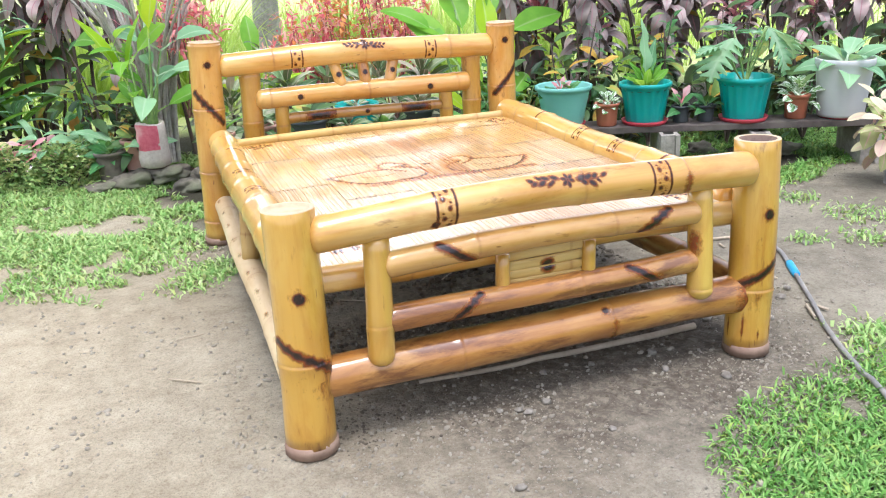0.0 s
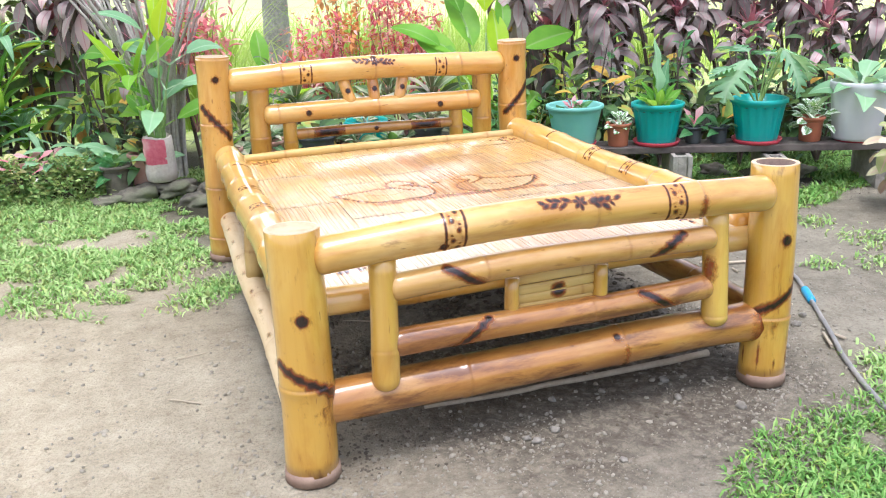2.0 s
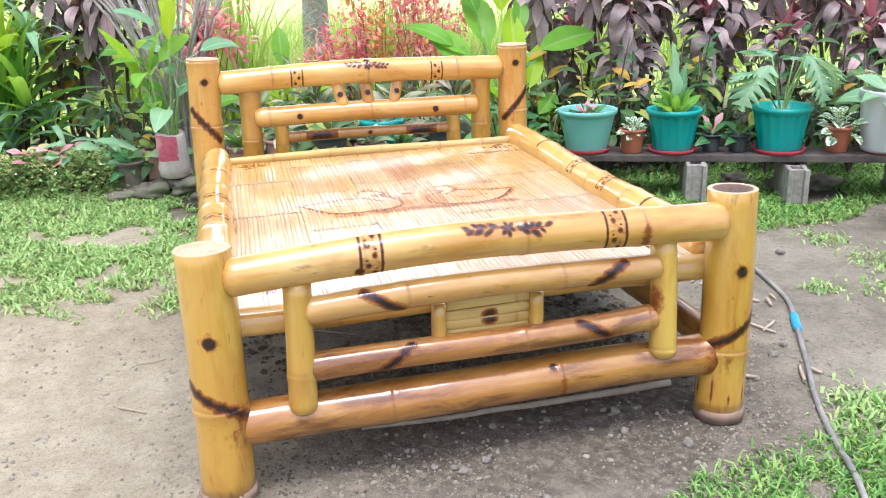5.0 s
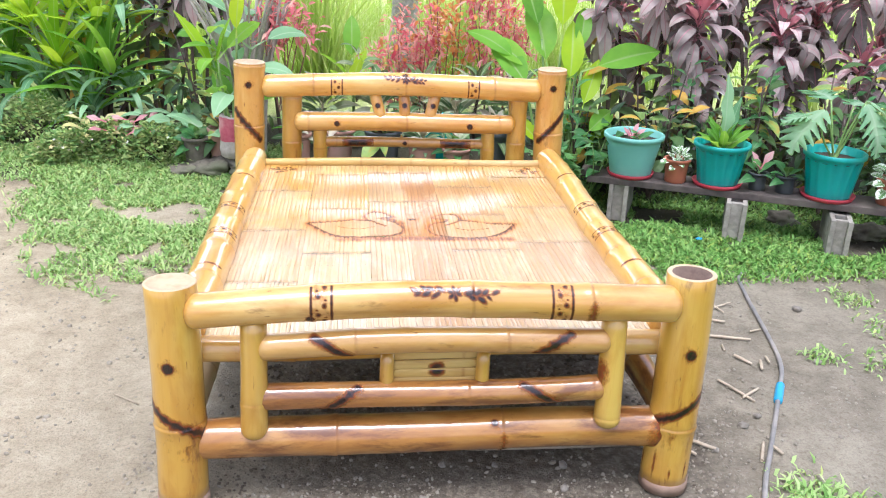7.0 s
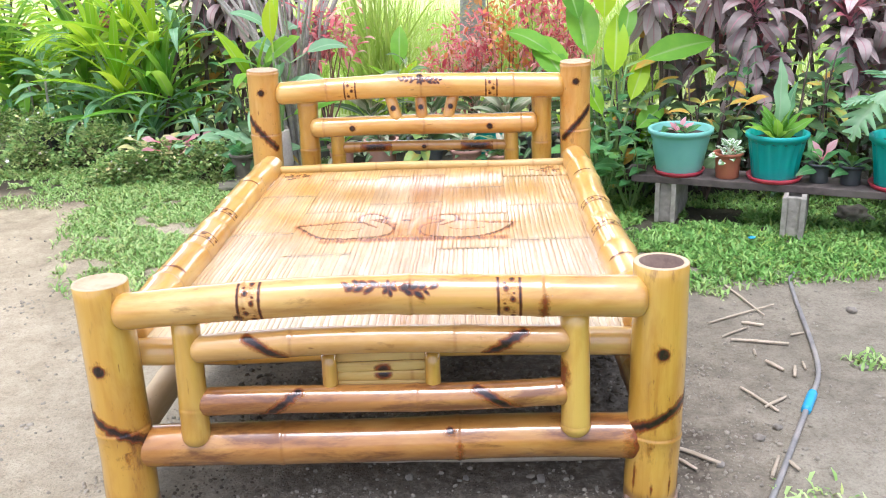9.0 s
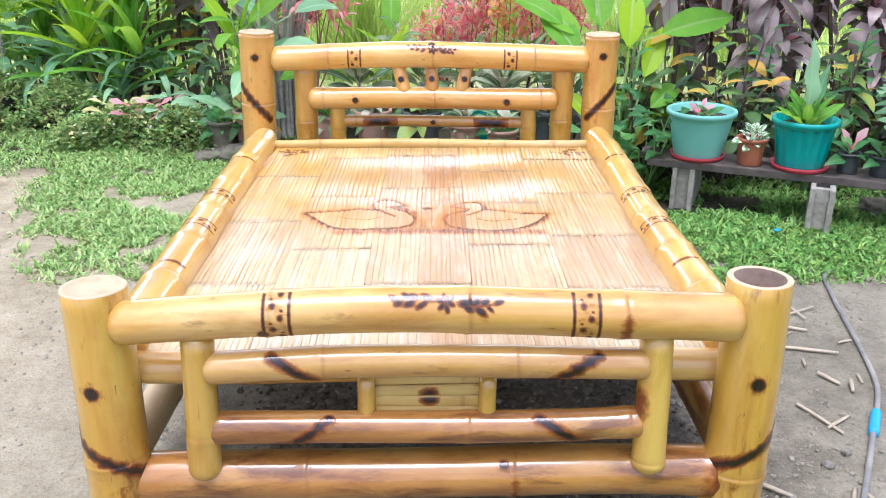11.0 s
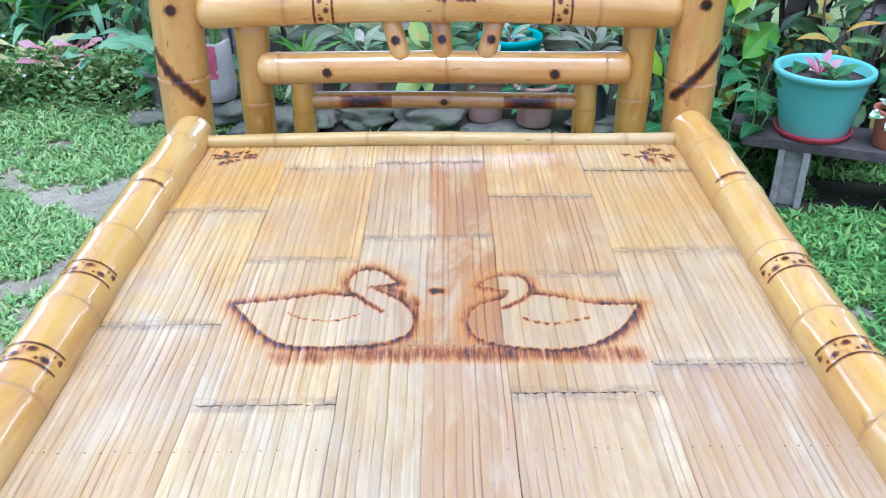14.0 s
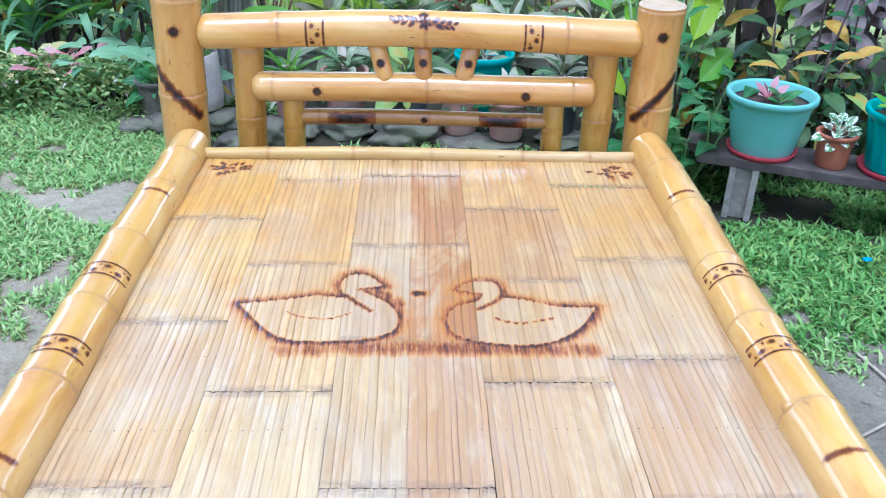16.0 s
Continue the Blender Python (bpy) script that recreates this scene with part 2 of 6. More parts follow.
LEAF_DARK = leaf_mat("dark purple ti leaf", [(0.0, (0.07, 0.062, 0.053)), (0.35, (0.25, 0.215, 0.19)), (0.75, (0.48, 0.4, 0.365)), (1.0, (0.66, 0.42, 0.4))], 0.34, 0.08, (0.42, 0.15, 0.2))
LEAF_PURPLEGREEN = leaf_mat("shaded bronze-green leaf", [(0.0, (0.035, 0.08, 0.035)), (0.5, (0.11, 0.22, 0.065)), (0.68, (0.27, 0.42, 0.1)), (0.8, (0.54, 0.31, 0.05)), (1.0, (0.66, 0.55, 0.12))], 0.42, 0.25)
# next-to-black greens: the shade inside the hedge as leaf colour
LEAF_DEEP = leaf_mat("leaf coloured for deep shade", [(0.0, (0.015, 0.04, 0.018)), (0.5, (0.04, 0.1, 0.036)), (0.8, (0.1, 0.2, 0.05)), (0.93, (0.42, 0.3, 0.05)), (1.0, (0.5, 0.22, 0.04))], 0.45, 0.12)
LEAF_RED = leaf_mat("red and pink foliage", [(0.0, (0.6, 0.09, 0.13)), (0.3, (0.82, 0.24, 0.27)), (0.6, (0.88, 0.46, 0.42)), (1.0, (0.9, 0.7, 0.55))], 0.45, 0.5)
LEAF_ORANGE = leaf_mat("orange foliage", [(0.0, (0.62, 0.2, 0.05)), (0.5, (0.78, 0.38, 0.12)), (1.0, (0.7, 0.6, 0.25))], 0.45, 0.4)
LEAF_PINK = leaf_mat("pink caladium leaf", [(0.0, (0.5, 0.22, 0.24)), (1.0, (0.66, 0.46, 0.44))], 0.5, 0.3, (0.7, 0.2, 0.25))
LEAF_CREAM = leaf_mat("cream-yellow caladium leaf", [(0.0, (0.5, 0.5, 0.18)), (1.0, (0.74, 0.68, 0.36))], 0.5, 0.3)
LEAF_WHITE = leaf_mat("white-speckled caladium leaf", [(0.0, (0.1, 0.26, 0.09)), (1.0, (0.2, 0.38, 0.14))], 0.5, 0.3, (0.6, 0.7, 0.55), 0.16, (0.78, 0.84, 0.74))
LEAF_STRIPE = leaf_mat("green and cream foliage", [(0.0, (0.06, 0.15, 0.06)), (0.5, (0.14, 0.27, 0.1)), (0.8, (0.5, 0.5, 0.36)), (1.0, (0.4, 0.16, 0.15))], 0.45, 0.25, (0.6, 0.55, 0.42))
LEAF_SHRUB = leaf_mat("small shrub leaves", [(0.0, (0.06, 0.22, 0.06)), (0.4, (0.27, 0.52, 0.16)), (0.8, (0.52, 0.68, 0.26)), (1.0, (0.76, 0.7, 0.38))], 0.42, 0.5)
LEAF_DARKPINK = leaf_mat("young rosy ti leaf", [(0.0, (0.5, 0.15, 0.19)), (1.0, (0.82, 0.42, 0.44))], 0.35, 0.4, (0.6, 0.22, 0.26))
GRASS = leaf_mat("lawn blades", [(0.0, (0.05, 0.18, 0.03)), (0.4, (0.17, 0.42, 0.085)), (0.75, (0.35, 0.58, 0.18)), (0.88, (0.4, 0.55, 0.1)), (1.0, (0.54, 0.51, 0.33))], 0.45, 0.35)
GRASS_DRY = leaf_mat("sparse pale lawn blades", [(0.0, (0.12, 0.3, 0.06)), (0.4, (0.31, 0.55, 0.16)), (0.75, (0.52, 0.69, 0.3)), (0.88, (0.48, 0.58, 0.16)), (1.0, (0.6, 0.56, 0.38))], 0.5, 0.35)
FIELD = leaf_mat("sunlit field blades", [(0.0, (0.28, 0.45, 0.07)), (0.6, (0.45, 0.58, 0.14)), (1.0, (0.6, 0.64, 0.3))], 0.6, 0.45)
DRYSTALK = plain("grey dry leaf stalks", (0.28, 0.26, 0.225), (0.56, 0.53, 0.47), 30, 0.7, spec=0.3)
STEM_DARK = plain("dark cane", (0.05, 0.035, 0.028), (0.12, 0.085, 0.06), 60, 0.7)
STEM_ROSY = plain("rosy brown twig", (0.2, 0.1, 0.07), (0.34, 0.17, 0.12), 50, 0.6)
STEM_GREEN = plain("green stalk", (0.12, 0.24, 0.06), (0.25, 0.38, 0.12), 40, 0.5)
BARK = plain("grey tree bark", (0.19, 0.18, 0.16), (0.44, 0.42, 0.38), 26, 0.85, bumps=0.8, dist=0.03)
TERRACOTTA = plain("terracotta plastic", (0.32, 0.10, 0.05), (0.4, 0.135, 0.07), 12, 0.5)
TERRA_PALE = plain("dusty terracotta", (0.38, 0.2, 0.15), (0.5, 0.3, 0.23), 14, 0.75, stain=(0.3, 0.24, 0.2))
TEAL = plain("teal plastic", (0.0, 0.29, 0.26), (0.004, 0.37, 0.33), 9, 0.38, coat=0.1, bumps=0.05)
MINT = plain("faded mint plastic", (0.15, 0.45, 0.37), (0.21, 0.52, 0.44), 6, 0.42, bumps=0.05)
WHITEPOT = plain("off-white plastic", (0.46, 0.49, 0.47), (0.54, 0.56, 0.54), 8, 0.5, bumps=0.06, stain=(0.58, 0.58, 0.52))
BLACKPOT = plain("black nursery pot", (0.035, 0.045, 0.05), (0.08, 0.09, 0.09), 14, 0.55)
REDPLASTIC = plain("red plastic", (0.42, 0.03, 0.05), (0.5, 0.06, 0.08), 10, 0.45, bumps=0.05)
SACK = plain("woven plastic sack", (0.36, 0.32, 0.27), (0.52, 0.48, 0.42), 60, 0.7, bumps=0.5, stain=(0.42, 0.36, 0.3))
SACK_RED = plain("red print on the sack", (0.45, 0.07, 0.11), (0.6, 0.16, 0.2), 50, 0.65, bumps=0.5, stain=(0.6, 0.4, 0.38))
CLOD = plain("crumbly brown humus", (0.045, 0.036, 0.025), (0.17, 0.145, 0.1), 22, 0.95, bumps=0.8, dist=0.01)
SOIL = plain("potting soil", (0.045, 0.03, 0.02), (0.1, 0.07, 0.05), 70, 0.95, bumps=0.8, dist=0.01)
CONCRETE = plain("weathered concrete", (0.2, 0.19, 0.16), (0.44, 0.41, 0.35), 30, 0.9, bumps=0.7, dist=0.006, stain=(0.2, 0.2, 0.16))
STONE = plain("mossy stone", (0.055, 0.05, 0.038), (0.2, 0.18, 0.135), 16, 0.9, bumps=0.7, dist=0.012, stain=(0.13, 0.15, 0.08))
GRIT = plain("grey-brown grit", (0.2, 0.183, 0.14), (0.36, 0.33, 0.255), 60, 0.9)
PEBBLE = plain("pale pebbles", (0.15, 0.138, 0.108), (0.34, 0.315, 0.26), 60, 0.85)
HOSE = plain("grey rubber hose", (0.15, 0.15, 0.14), (0.24, 0.235, 0.22), 40, 0.6, stain=(0.36, 0.33, 0.28))
BLUE = plain("blue plastic sleeve", (0.02, 0.30, 0.55), (0.04, 0.38, 0.62), 20, 0.4)
PLANK = plain("weathered dark plank", (0.05, 0.041, 0.035), (0.125, 0.102, 0.09), 22, 0.85, bumps=0.6, dist=0.005, stain=(0.14, 0.12, 0.10))
TWIG = plain("dry bamboo slivers", (0.36, 0.3, 0.21), (0.52, 0.45, 0.33), 50, 0.8)
FOOTWOOD = plain("worn bamboo root end", (0.22, 0.15, 0.1), (0.36, 0.25, 0.18), 34, 0.8, bumps=0.5, stain=(0.2, 0.12, 0.08))
CUT = plain("cut bamboo end", (0.46, 0.35, 0.21), (0.54, 0.42, 0.26), 90, 0.6, stain=(0.42, 0.24, 0.12))
HOLLOW = plain("dark hollow of the culm", (0.10, 0.065, 0.05), (0.22, 0.16, 0.12), 40, 0.85)


def mat_ground():
    """Trodden grey-brown dirt with fine grit; past the planting, a pale sunlit field."""
    m, nt, b = nodes_of("yard dirt")
    pos = nd(nt, "NewGeometry").outputs["Position"]
    big = tex(nt, pos, 1.3, 5, 0.6, 0.5)
    mid = tex(nt, pos, 9.0, 5, 0.65)
    grit = tex(nt, pos, 120.0, 3, 0.7)
    f = mth(nt, "ADD", mth(nt, "MULTIPLY", big, 0.55), mth(nt, "MULTIPLY", mid, 0.45))
    dirt = ramp(nt, f, [(0.36, (0.16, 0.143, 0.105)), (0.5, (0.24, 0.218, 0.163)), (0.62, (0.305, 0.28, 0.212))])
    dirt = mixc(nt, 0.6, dirt, ramp(nt, grit, [(0.3, (0.66, 0.64, 0.6)), (0.5, (1, 1, 1)), (0.72, (1.2, 1.2, 1.19))]), "MULTIPLY")
    crumbs = tex(nt, pos, 44.0, 5, 0.7, 0.6)
    dirt = mixc(nt, 0.55, dirt, ramp(nt, crumbs, [(0.32, (0.6, 0.57, 0.53)), (0.48, (1, 1, 1)), (0.7, (1.12, 1.12, 1.11))]), "MULTIPLY")
    xyz = nd(nt, "SeparateXYZ", {"Vector": pos})
    # dark soil under and before the bed, deepened by the bed's shade as colour
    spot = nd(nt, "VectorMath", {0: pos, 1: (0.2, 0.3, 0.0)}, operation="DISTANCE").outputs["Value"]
    soil_shade = nd(nt, "MapRange", {"Value": mth(nt, "ADD", spot, mth(nt, "ADD", mth(nt, "MULTIPLY", mid, 0.6), mth(nt, "MULTIPLY", big, 0.5))), "From Min": 1.52, "From Max": 1.12}).outputs[0]
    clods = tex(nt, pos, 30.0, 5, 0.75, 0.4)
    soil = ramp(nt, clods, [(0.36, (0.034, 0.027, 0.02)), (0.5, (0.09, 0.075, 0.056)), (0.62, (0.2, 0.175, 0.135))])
    dirt = mixc(nt, mth(nt, "MULTIPLY", soil_shade, 0.7), dirt, soil)
    # dirt grows paler towards -x, in two steps
    pale_side = nd(nt, "MapRange", {"Value": mth(nt, "ADD", xyz.outputs["X"], mth(nt, "MULTIPLY", big, 1.4)), "From Min": 1.0, "From Max": -0.6}).outputs[0]
    dirt = mixc(nt, pale_side, dirt, mixc(nt, 1.0, dirt, (1.36, 1.32, 1.24), "MULTIPLY"))
    paler_side = nd(nt, "MapRange", {"Value": mth(nt, "ADD", xyz.outputs["X"], mth(nt, "ADD", mth(nt, "MULTIPLY", mid, 0.8), mth(nt, "MULTIPLY", big, 2.0))), "From Min": 0.6, "From Max": -1.0}).outputs[0]
    dirt = mixc(nt, paler_side, dirt, mixc(nt, 1.0, dirt, (1.28, 1.25, 1.19), "MULTIPLY"))
    # near-black planting soil behind and below the bench: deep shade put into its colour
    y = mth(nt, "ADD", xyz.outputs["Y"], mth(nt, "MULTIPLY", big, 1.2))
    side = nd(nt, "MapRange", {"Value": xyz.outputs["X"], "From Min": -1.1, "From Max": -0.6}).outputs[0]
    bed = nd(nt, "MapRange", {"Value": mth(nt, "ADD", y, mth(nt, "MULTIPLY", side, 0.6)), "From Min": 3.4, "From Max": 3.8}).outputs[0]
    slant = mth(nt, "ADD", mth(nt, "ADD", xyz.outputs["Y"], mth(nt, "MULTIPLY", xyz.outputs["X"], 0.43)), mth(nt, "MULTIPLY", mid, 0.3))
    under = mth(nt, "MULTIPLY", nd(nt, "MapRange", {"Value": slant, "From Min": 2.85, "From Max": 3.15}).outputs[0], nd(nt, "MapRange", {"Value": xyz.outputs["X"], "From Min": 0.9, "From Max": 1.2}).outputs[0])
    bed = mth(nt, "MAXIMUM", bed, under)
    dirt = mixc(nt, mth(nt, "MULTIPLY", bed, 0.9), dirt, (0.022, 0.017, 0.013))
    # ground below the lawns darkened, as painted shade between the blades
    lawn_shade = nd(nt, "MapRange", {"Value": y, "From Min": 2.4, "From Max": 2.9}).outputs[0]
    front = mth(nt, "SUBTRACT", mth(nt, "SUBTRACT", mth(nt, "MULTIPLY", xyz.outputs["X"], 0.3), xyz.outputs["Y"]), mth(nt, "MULTIPLY", big, 0.3))
    near_lawn_shade = nd(nt, "MapRange", {"Value": mth(nt, "ADD", front, mth(nt, "MINIMUM", mth(nt, "SUBTRACT", xyz.outputs["X"], 0.15), 0.0)), "From Min": 0.52, "From Max": 0.68}).outputs[0]
    lawn_shade = mth(nt, "MULTIPLY", lawn_shade, nd(nt, "MapRange", {"Value": xyz.outputs["X"], "From Min": -1.1, "From Max": -0.7}).outputs[0])
    reach = nd(nt, "VectorMath", {0: pos, 1: (1.35, -0.85, 0.0)}, operation="DISTANCE").outputs["Value"]
    near_lawn_shade = mth(nt, "MULTIPLY", near_lawn_shade, nd(nt, "MapRange", {"Value": mth(nt, "ADD", reach, mth(nt, "MULTIPLY", mid, 0.5)), "From Min": 1.8, "From Max": 1.3}).outputs[0])
    dirt = mixc(nt, mth(nt, "MULTIPLY", mth(nt, "MAXIMUM", lawn_shade, near_lawn_shade), 0.7), dirt, (0.04, 0.042, 0.022))
    far = nd(nt, "MapRange", {"Value": y, "From Min": 4.9, "From Max": 5.8}).outputs[0]
    grass = ramp(nt, mid, [(0.3, (0.38, 0.5, 0.14)), (0.7, (0.58, 0.64, 0.3))])
    c = mixc(nt, far, dirt, grass)
    nt.links.new(c, b.inputs["Base Color"])
    b.inputs["Roughness"].default_value, b.inputs["Specular IOR Level"].default_value = 0.95, 0.2
    bump(nt, b, mth(nt, "ADD", mth(nt, "MULTIPLY", mid, 0.6), mth(nt, "ADD", mth(nt, "MULTIPLY", grit, 0.35), mth(nt, "MULTIPLY", crumbs, 0.6))), 0.75, 0.025)
    return m


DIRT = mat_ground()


# ---- building helpers ----
def thing(name, at, label, category, group="", kind="", rz=0.0):
    ob = new(name)
    ob.matrix_world = pose(*at, 0, 0, rz)
    ob.empty_display_size = 0.1
    return tagged(ob, label, category, group, kind)


def mesh_from(name, bm, material, smooth=True):
    me = bpy.data.meshes.new(name)
    bm.to_mesh(me)
    bm.free()
    if smooth:
        me.shade_smooth()
    for mt in material if isinstance(material, (list, tuple)) else [material]:
        me.materials.append(mt)
    return me


def part(name, bm, material, parent=None, label="", m=None, smooth=True):
    """One mesh object under a thing or a part; a bmesh or a finished mesh."""
    me = bm if isinstance(bm, bpy.types.Mesh) else mesh_from(name, bm, material, smooth)
    ob = new(name, me)
    if parent is not None:
        ob.parent = parent
    if m is not None:
        ob.matrix_local = m
    if label:
        ob["label"] = label
    return ob


def grid_faces(rows, cols, wrap=False, first=0):
    out = []
    for i in range(rows - 1):
        for j in range(cols if wrap else cols - 1):
            k = (j + 1) % cols
            out.append((first + i * cols + j, first + i * cols + k, first + (i + 1) * cols + k, first + (i + 1) * cols + j))
    return out


def pydata(name, verts, faces, material, attr=None, smooth=True):
    me = bpy.data.meshes.new(name)
    me.from_pydata(verts, [], faces)
    if attr:
        key, values = attr
        a = me.attributes.new(key, "FLOAT", "POINT")
        a.data.foreach_set("value", np.asarray(values, dtype=np.float32))
    if smooth:
        me.shade_smooth()
    for mt in material if isinstance(material, (list, tuple)) else [material]:
        me.materials.append(mt)
    me.update()
    return me


def lathe(profile, segs=40, ribs=None):
    """A turned shape; profile: (radius, z) from the inside round to the outside. ribs: (count, depth, z0, z1)."""
    bm = bmesh.new()
    rings = []
    for r, z in profile:
        ring = []
        for k in range(segs):
            a = 2 * math.pi * k / segs
            rr = r
            if ribs and ribs[2] < z < ribs[3] and r > 0.02:
                rr = r - ribs[1] * (0.5 + 0.5 * math.cos(a * ribs[0])) ** 3
            ring.append(bm.verts.new((rr * math.cos(a), rr * math.sin(a), z)))
        rings.append(ring)
    for a, b in zip(rings, rings[1:]):
        for k in range(segs):
            bm.faces.new((a[k], a[(k + 1) % segs], b[(k + 1) % segs], b[k]))
    bm.faces.new(rings[0])
    bm.faces.new(rings[-1])
    bmesh.ops.recalc_face_normals(bm, faces=bm.faces)
    return bm


def box(bm, x0, x1, y0, y1, z0, z1, bevel=0.0):
    vs = [bm.verts.new((x, y, z)) for x in (x0, x1) for y in (y0, y1) for z in (z0, z1)]
    fs = [bm.faces.new([vs[i] for i in q]) for q in ((0, 1, 3, 2), (4, 6, 7, 5), (0, 4, 5, 1), (2, 3, 7, 6), (0, 2, 6, 4), (1, 5, 7, 3))]
    bmesh.ops.recalc_face_normals(bm, faces=fs)
    if bevel:
        bmesh.ops.bevel(bm, geom=list({e for f in fs for e in f.edges}), offset=bevel, segments=2, affect="EDGES", profile=0.6)
    return bm


def tube_mesh(name, pts, radii, material, segs=10):
    """A tube along points, capped."""
    pts = [Vector(p) for p in pts]
    verts, faces = [], []
    n = len(pts)
    for i, p in enumerate(pts):
        d = (pts[min(i + 1, n - 1)] - pts[max(i - 1, 0)]).normalized()
        u = d.cross(Vector((0.31, 0.2, 0.93))).normalized()
        v = d.cross(u)
        r = radii[i] if isinstance(radii, (list, tuple)) else radii
        for k in range(segs):
            a = 2 * math.pi * k / segs
            verts.append(p + (u * math.cos(a) + v * math.sin(a)) * r)
    faces = grid_faces(n, segs, True)
    faces += [tuple(range(segs)), tuple((n - 1) * segs + k for k in range(segs))]
    me = pydata(name, verts, faces, material)
    return me


def rock(size, seed, sub=3, rough=0.35):
    bm = bmesh.new()
    bmesh.ops.create_icosphere(bm, subdivisions=sub, radius=1.0)
    o = Vector((seed * 3.7, seed * 1.9, seed * 2.3))
    for v in bm.verts:
        k = 1 + rough * noise.noise(v.co * 1.1 + o) + rough * 0.5 * noise.noise(v.co * 2.6 + o) + rough * 0.22 * noise.noise(v.co * 7.0 + o)
        v.co = Vector((v.co.x * size[0], v.co.y * size[1], max(v.co.z, -0.55) * size[2])) * k
    return bm


# ---- bamboo culms ----
class Culm:
    """A bamboo pole from a to b with joints at given places along it. Its local z runs along it and x faces front."""

    def __init__(self, a, b, r0, r1=None, joints=(), bow=(0, 0), front=(0, -1, 0), ends=(0.0, 0.0), seed=0):
        a, b = Vector(a), Vector(b)
        self.L, z = (b - a).length, (b - a).normalized()
        x = Vector(front)
        x = (x - z * x.dot(z)).normalized()
        y = z.cross(x)
        self.m = Matrix.Translation(a) @ Matrix((x, y, z)).transposed().to_4x4()
        self.r0, self.r1, self.joints, self.bow, self.ends, self.seed = r0, r1 if r1 else r0, joints, bow, ends, seed

    def radius(self, s):
        r = (self.r0 + (self.r1 - self.r0) * s / self.L) * (1 + 0.022 * noise.noise(Vector((s * 7, self.seed * 3.1, 0.5))))
        for j in self.joints:
            d = s - j
            r *= 1 + 0.032 * math.exp(-((d / 0.011) ** 2)) - 0.028 * math.exp(-(((d - 0.008) / 0.0035) ** 2)) + 0.022 * math.exp(-((d / 0.045) ** 2))
        for e, d in zip(self.ends, (s, self.L - s)):
            if e and d < e:
                r *= max(0.0, 1 - (1 - max(d, 0) / e) ** 2) ** 0.5 * 0.8 + 0.2
        return r

    def centre(self, s):
        k = 4 * s / self.L * (1 - s / self.L)
        w = 0.004 * math.sin(s * 5.1 + self.seed)
        return self.bow[0] * k + w * 0.5, self.bow[1] * k + w

    def point(self, s, a, lift=0.0):
        r = self.radius(s) * (1 + 0.012 * math.sin(2 * a + self.seed * 1.7) + 0.01 * math.sin(3 * a + s * 4 + self.seed)) + lift
        cx, cy = self.centre(s)
        return cx + r * math.cos(a), cy + r * math.sin(a), s

    def mesh(self, name, material, segs=30, hollow=None, step=0.035):
        """hollow: (depth, wall) of an open top."""
        L = self.L
        ss = {0.0, L}
        k = max(2, int(L / step))
        ss |= {L * i / k for i in range(k + 1)}
        for j in self.joints:
            ss |= {j + d for d in (-0.03, -0.016, -0.008, -0.003, 0.0, 0.003, 0.006, 0.009, 0.013, 0.022) if 0 < j + d < L}
        for e, far in zip(self.ends, (False, True)):
            if e:
                ss |= {(L - e * q) if far else e * q for q in (0.03, 0.1, 0.22, 0.4, 0.65, 1.0)}
        ss = sorted(ss)
        verts, ring = [], []
        for s in ss:
            near = max([math.exp(-(((s - j - 0.006) / 0.006) ** 2)) for j in self.joints] + [0.25 * math.exp(-(((s - j) / 0.03) ** 2)) for j in self.joints] + [0])
            for i in range(segs):
                verts.append(self.point(s, 2 * math.pi * i / segs))
                ring.append(near)
        faces = grid_faces(len(ss), segs, True)
        faces.append(tuple(reversed(range(segs))))
        slots = [0] * (len(faces))
        last = (len(ss) - 1) * segs
        if hollow:
            depth, wall = hollow
            rings = [last]
            for rr, dz, slot in ((1 - wall * 0.15, 0.002, 1), (1 - wall, 0.001, 1), (1 - wall * 1.15, -depth * 0.9, 2), (0.35, -depth, 2)):
                rings.append(len(verts))
                for i in range(segs):
                    a = 2 * math.pi * i / segs
                    r = self.radius(L) * rr
                    cx, cy = self.centre(L)
                    verts.append((cx + r * math.cos(a), cy + r * math.sin(a), L + dz))
                    ring.append(0)
                f0, f1 = rings[-2], rings[-1]
                faces += [(f0 + i, f0 + (i + 1) % segs, f1 + (i + 1) % segs, f1 + i) for i in range(segs)]
                slots += [1 if depth < 0.01 else slot] * segs
            faces.append(tuple(rings[-1] + i for i in range(segs)))
            slots.append(1 if depth < 0.01 else 2)
        else:
            faces.append(tuple(last + i for i in range(segs)))
            slots.append(0)
        me = pydata(name, verts, faces, material, ("ring", ring))
        me.polygons.foreach_set("material_index", slots)
        tone = [math.sin(12.9 * (sum(j < v[2] for j in self.joints) + 1) + self.seed * 7.3) * 0.5 + 0.5 for v in verts]
        me.attributes.new("tone", "FLOAT", "POINT").data.foreach_set("value", np.asarray(tone, dtype=np.float32))
        return me

    def burn(self, parent, s, v, half_s, half_v, shape, step=0.0025):
        """A scorched mark round the place s along the culm and v metres round it from the front; shape(ds, dv) gives 0 to 1."""
        ns, nv = max(4, int(2 * half_s / step)), max(4, int(2 * half_v / step))
        verts, burn = [], []
        for i in range(ns + 1):
            for j in range(nv + 1):
                ds, dv = -half_s + 2 * half_s * i / ns, -half_v + 2 * half_v * j / nv
                q = min(max(s + ds, 0.0), self.L)
                verts.append(self.point(q, (v + dv) / self.radius(q), 0.0012))
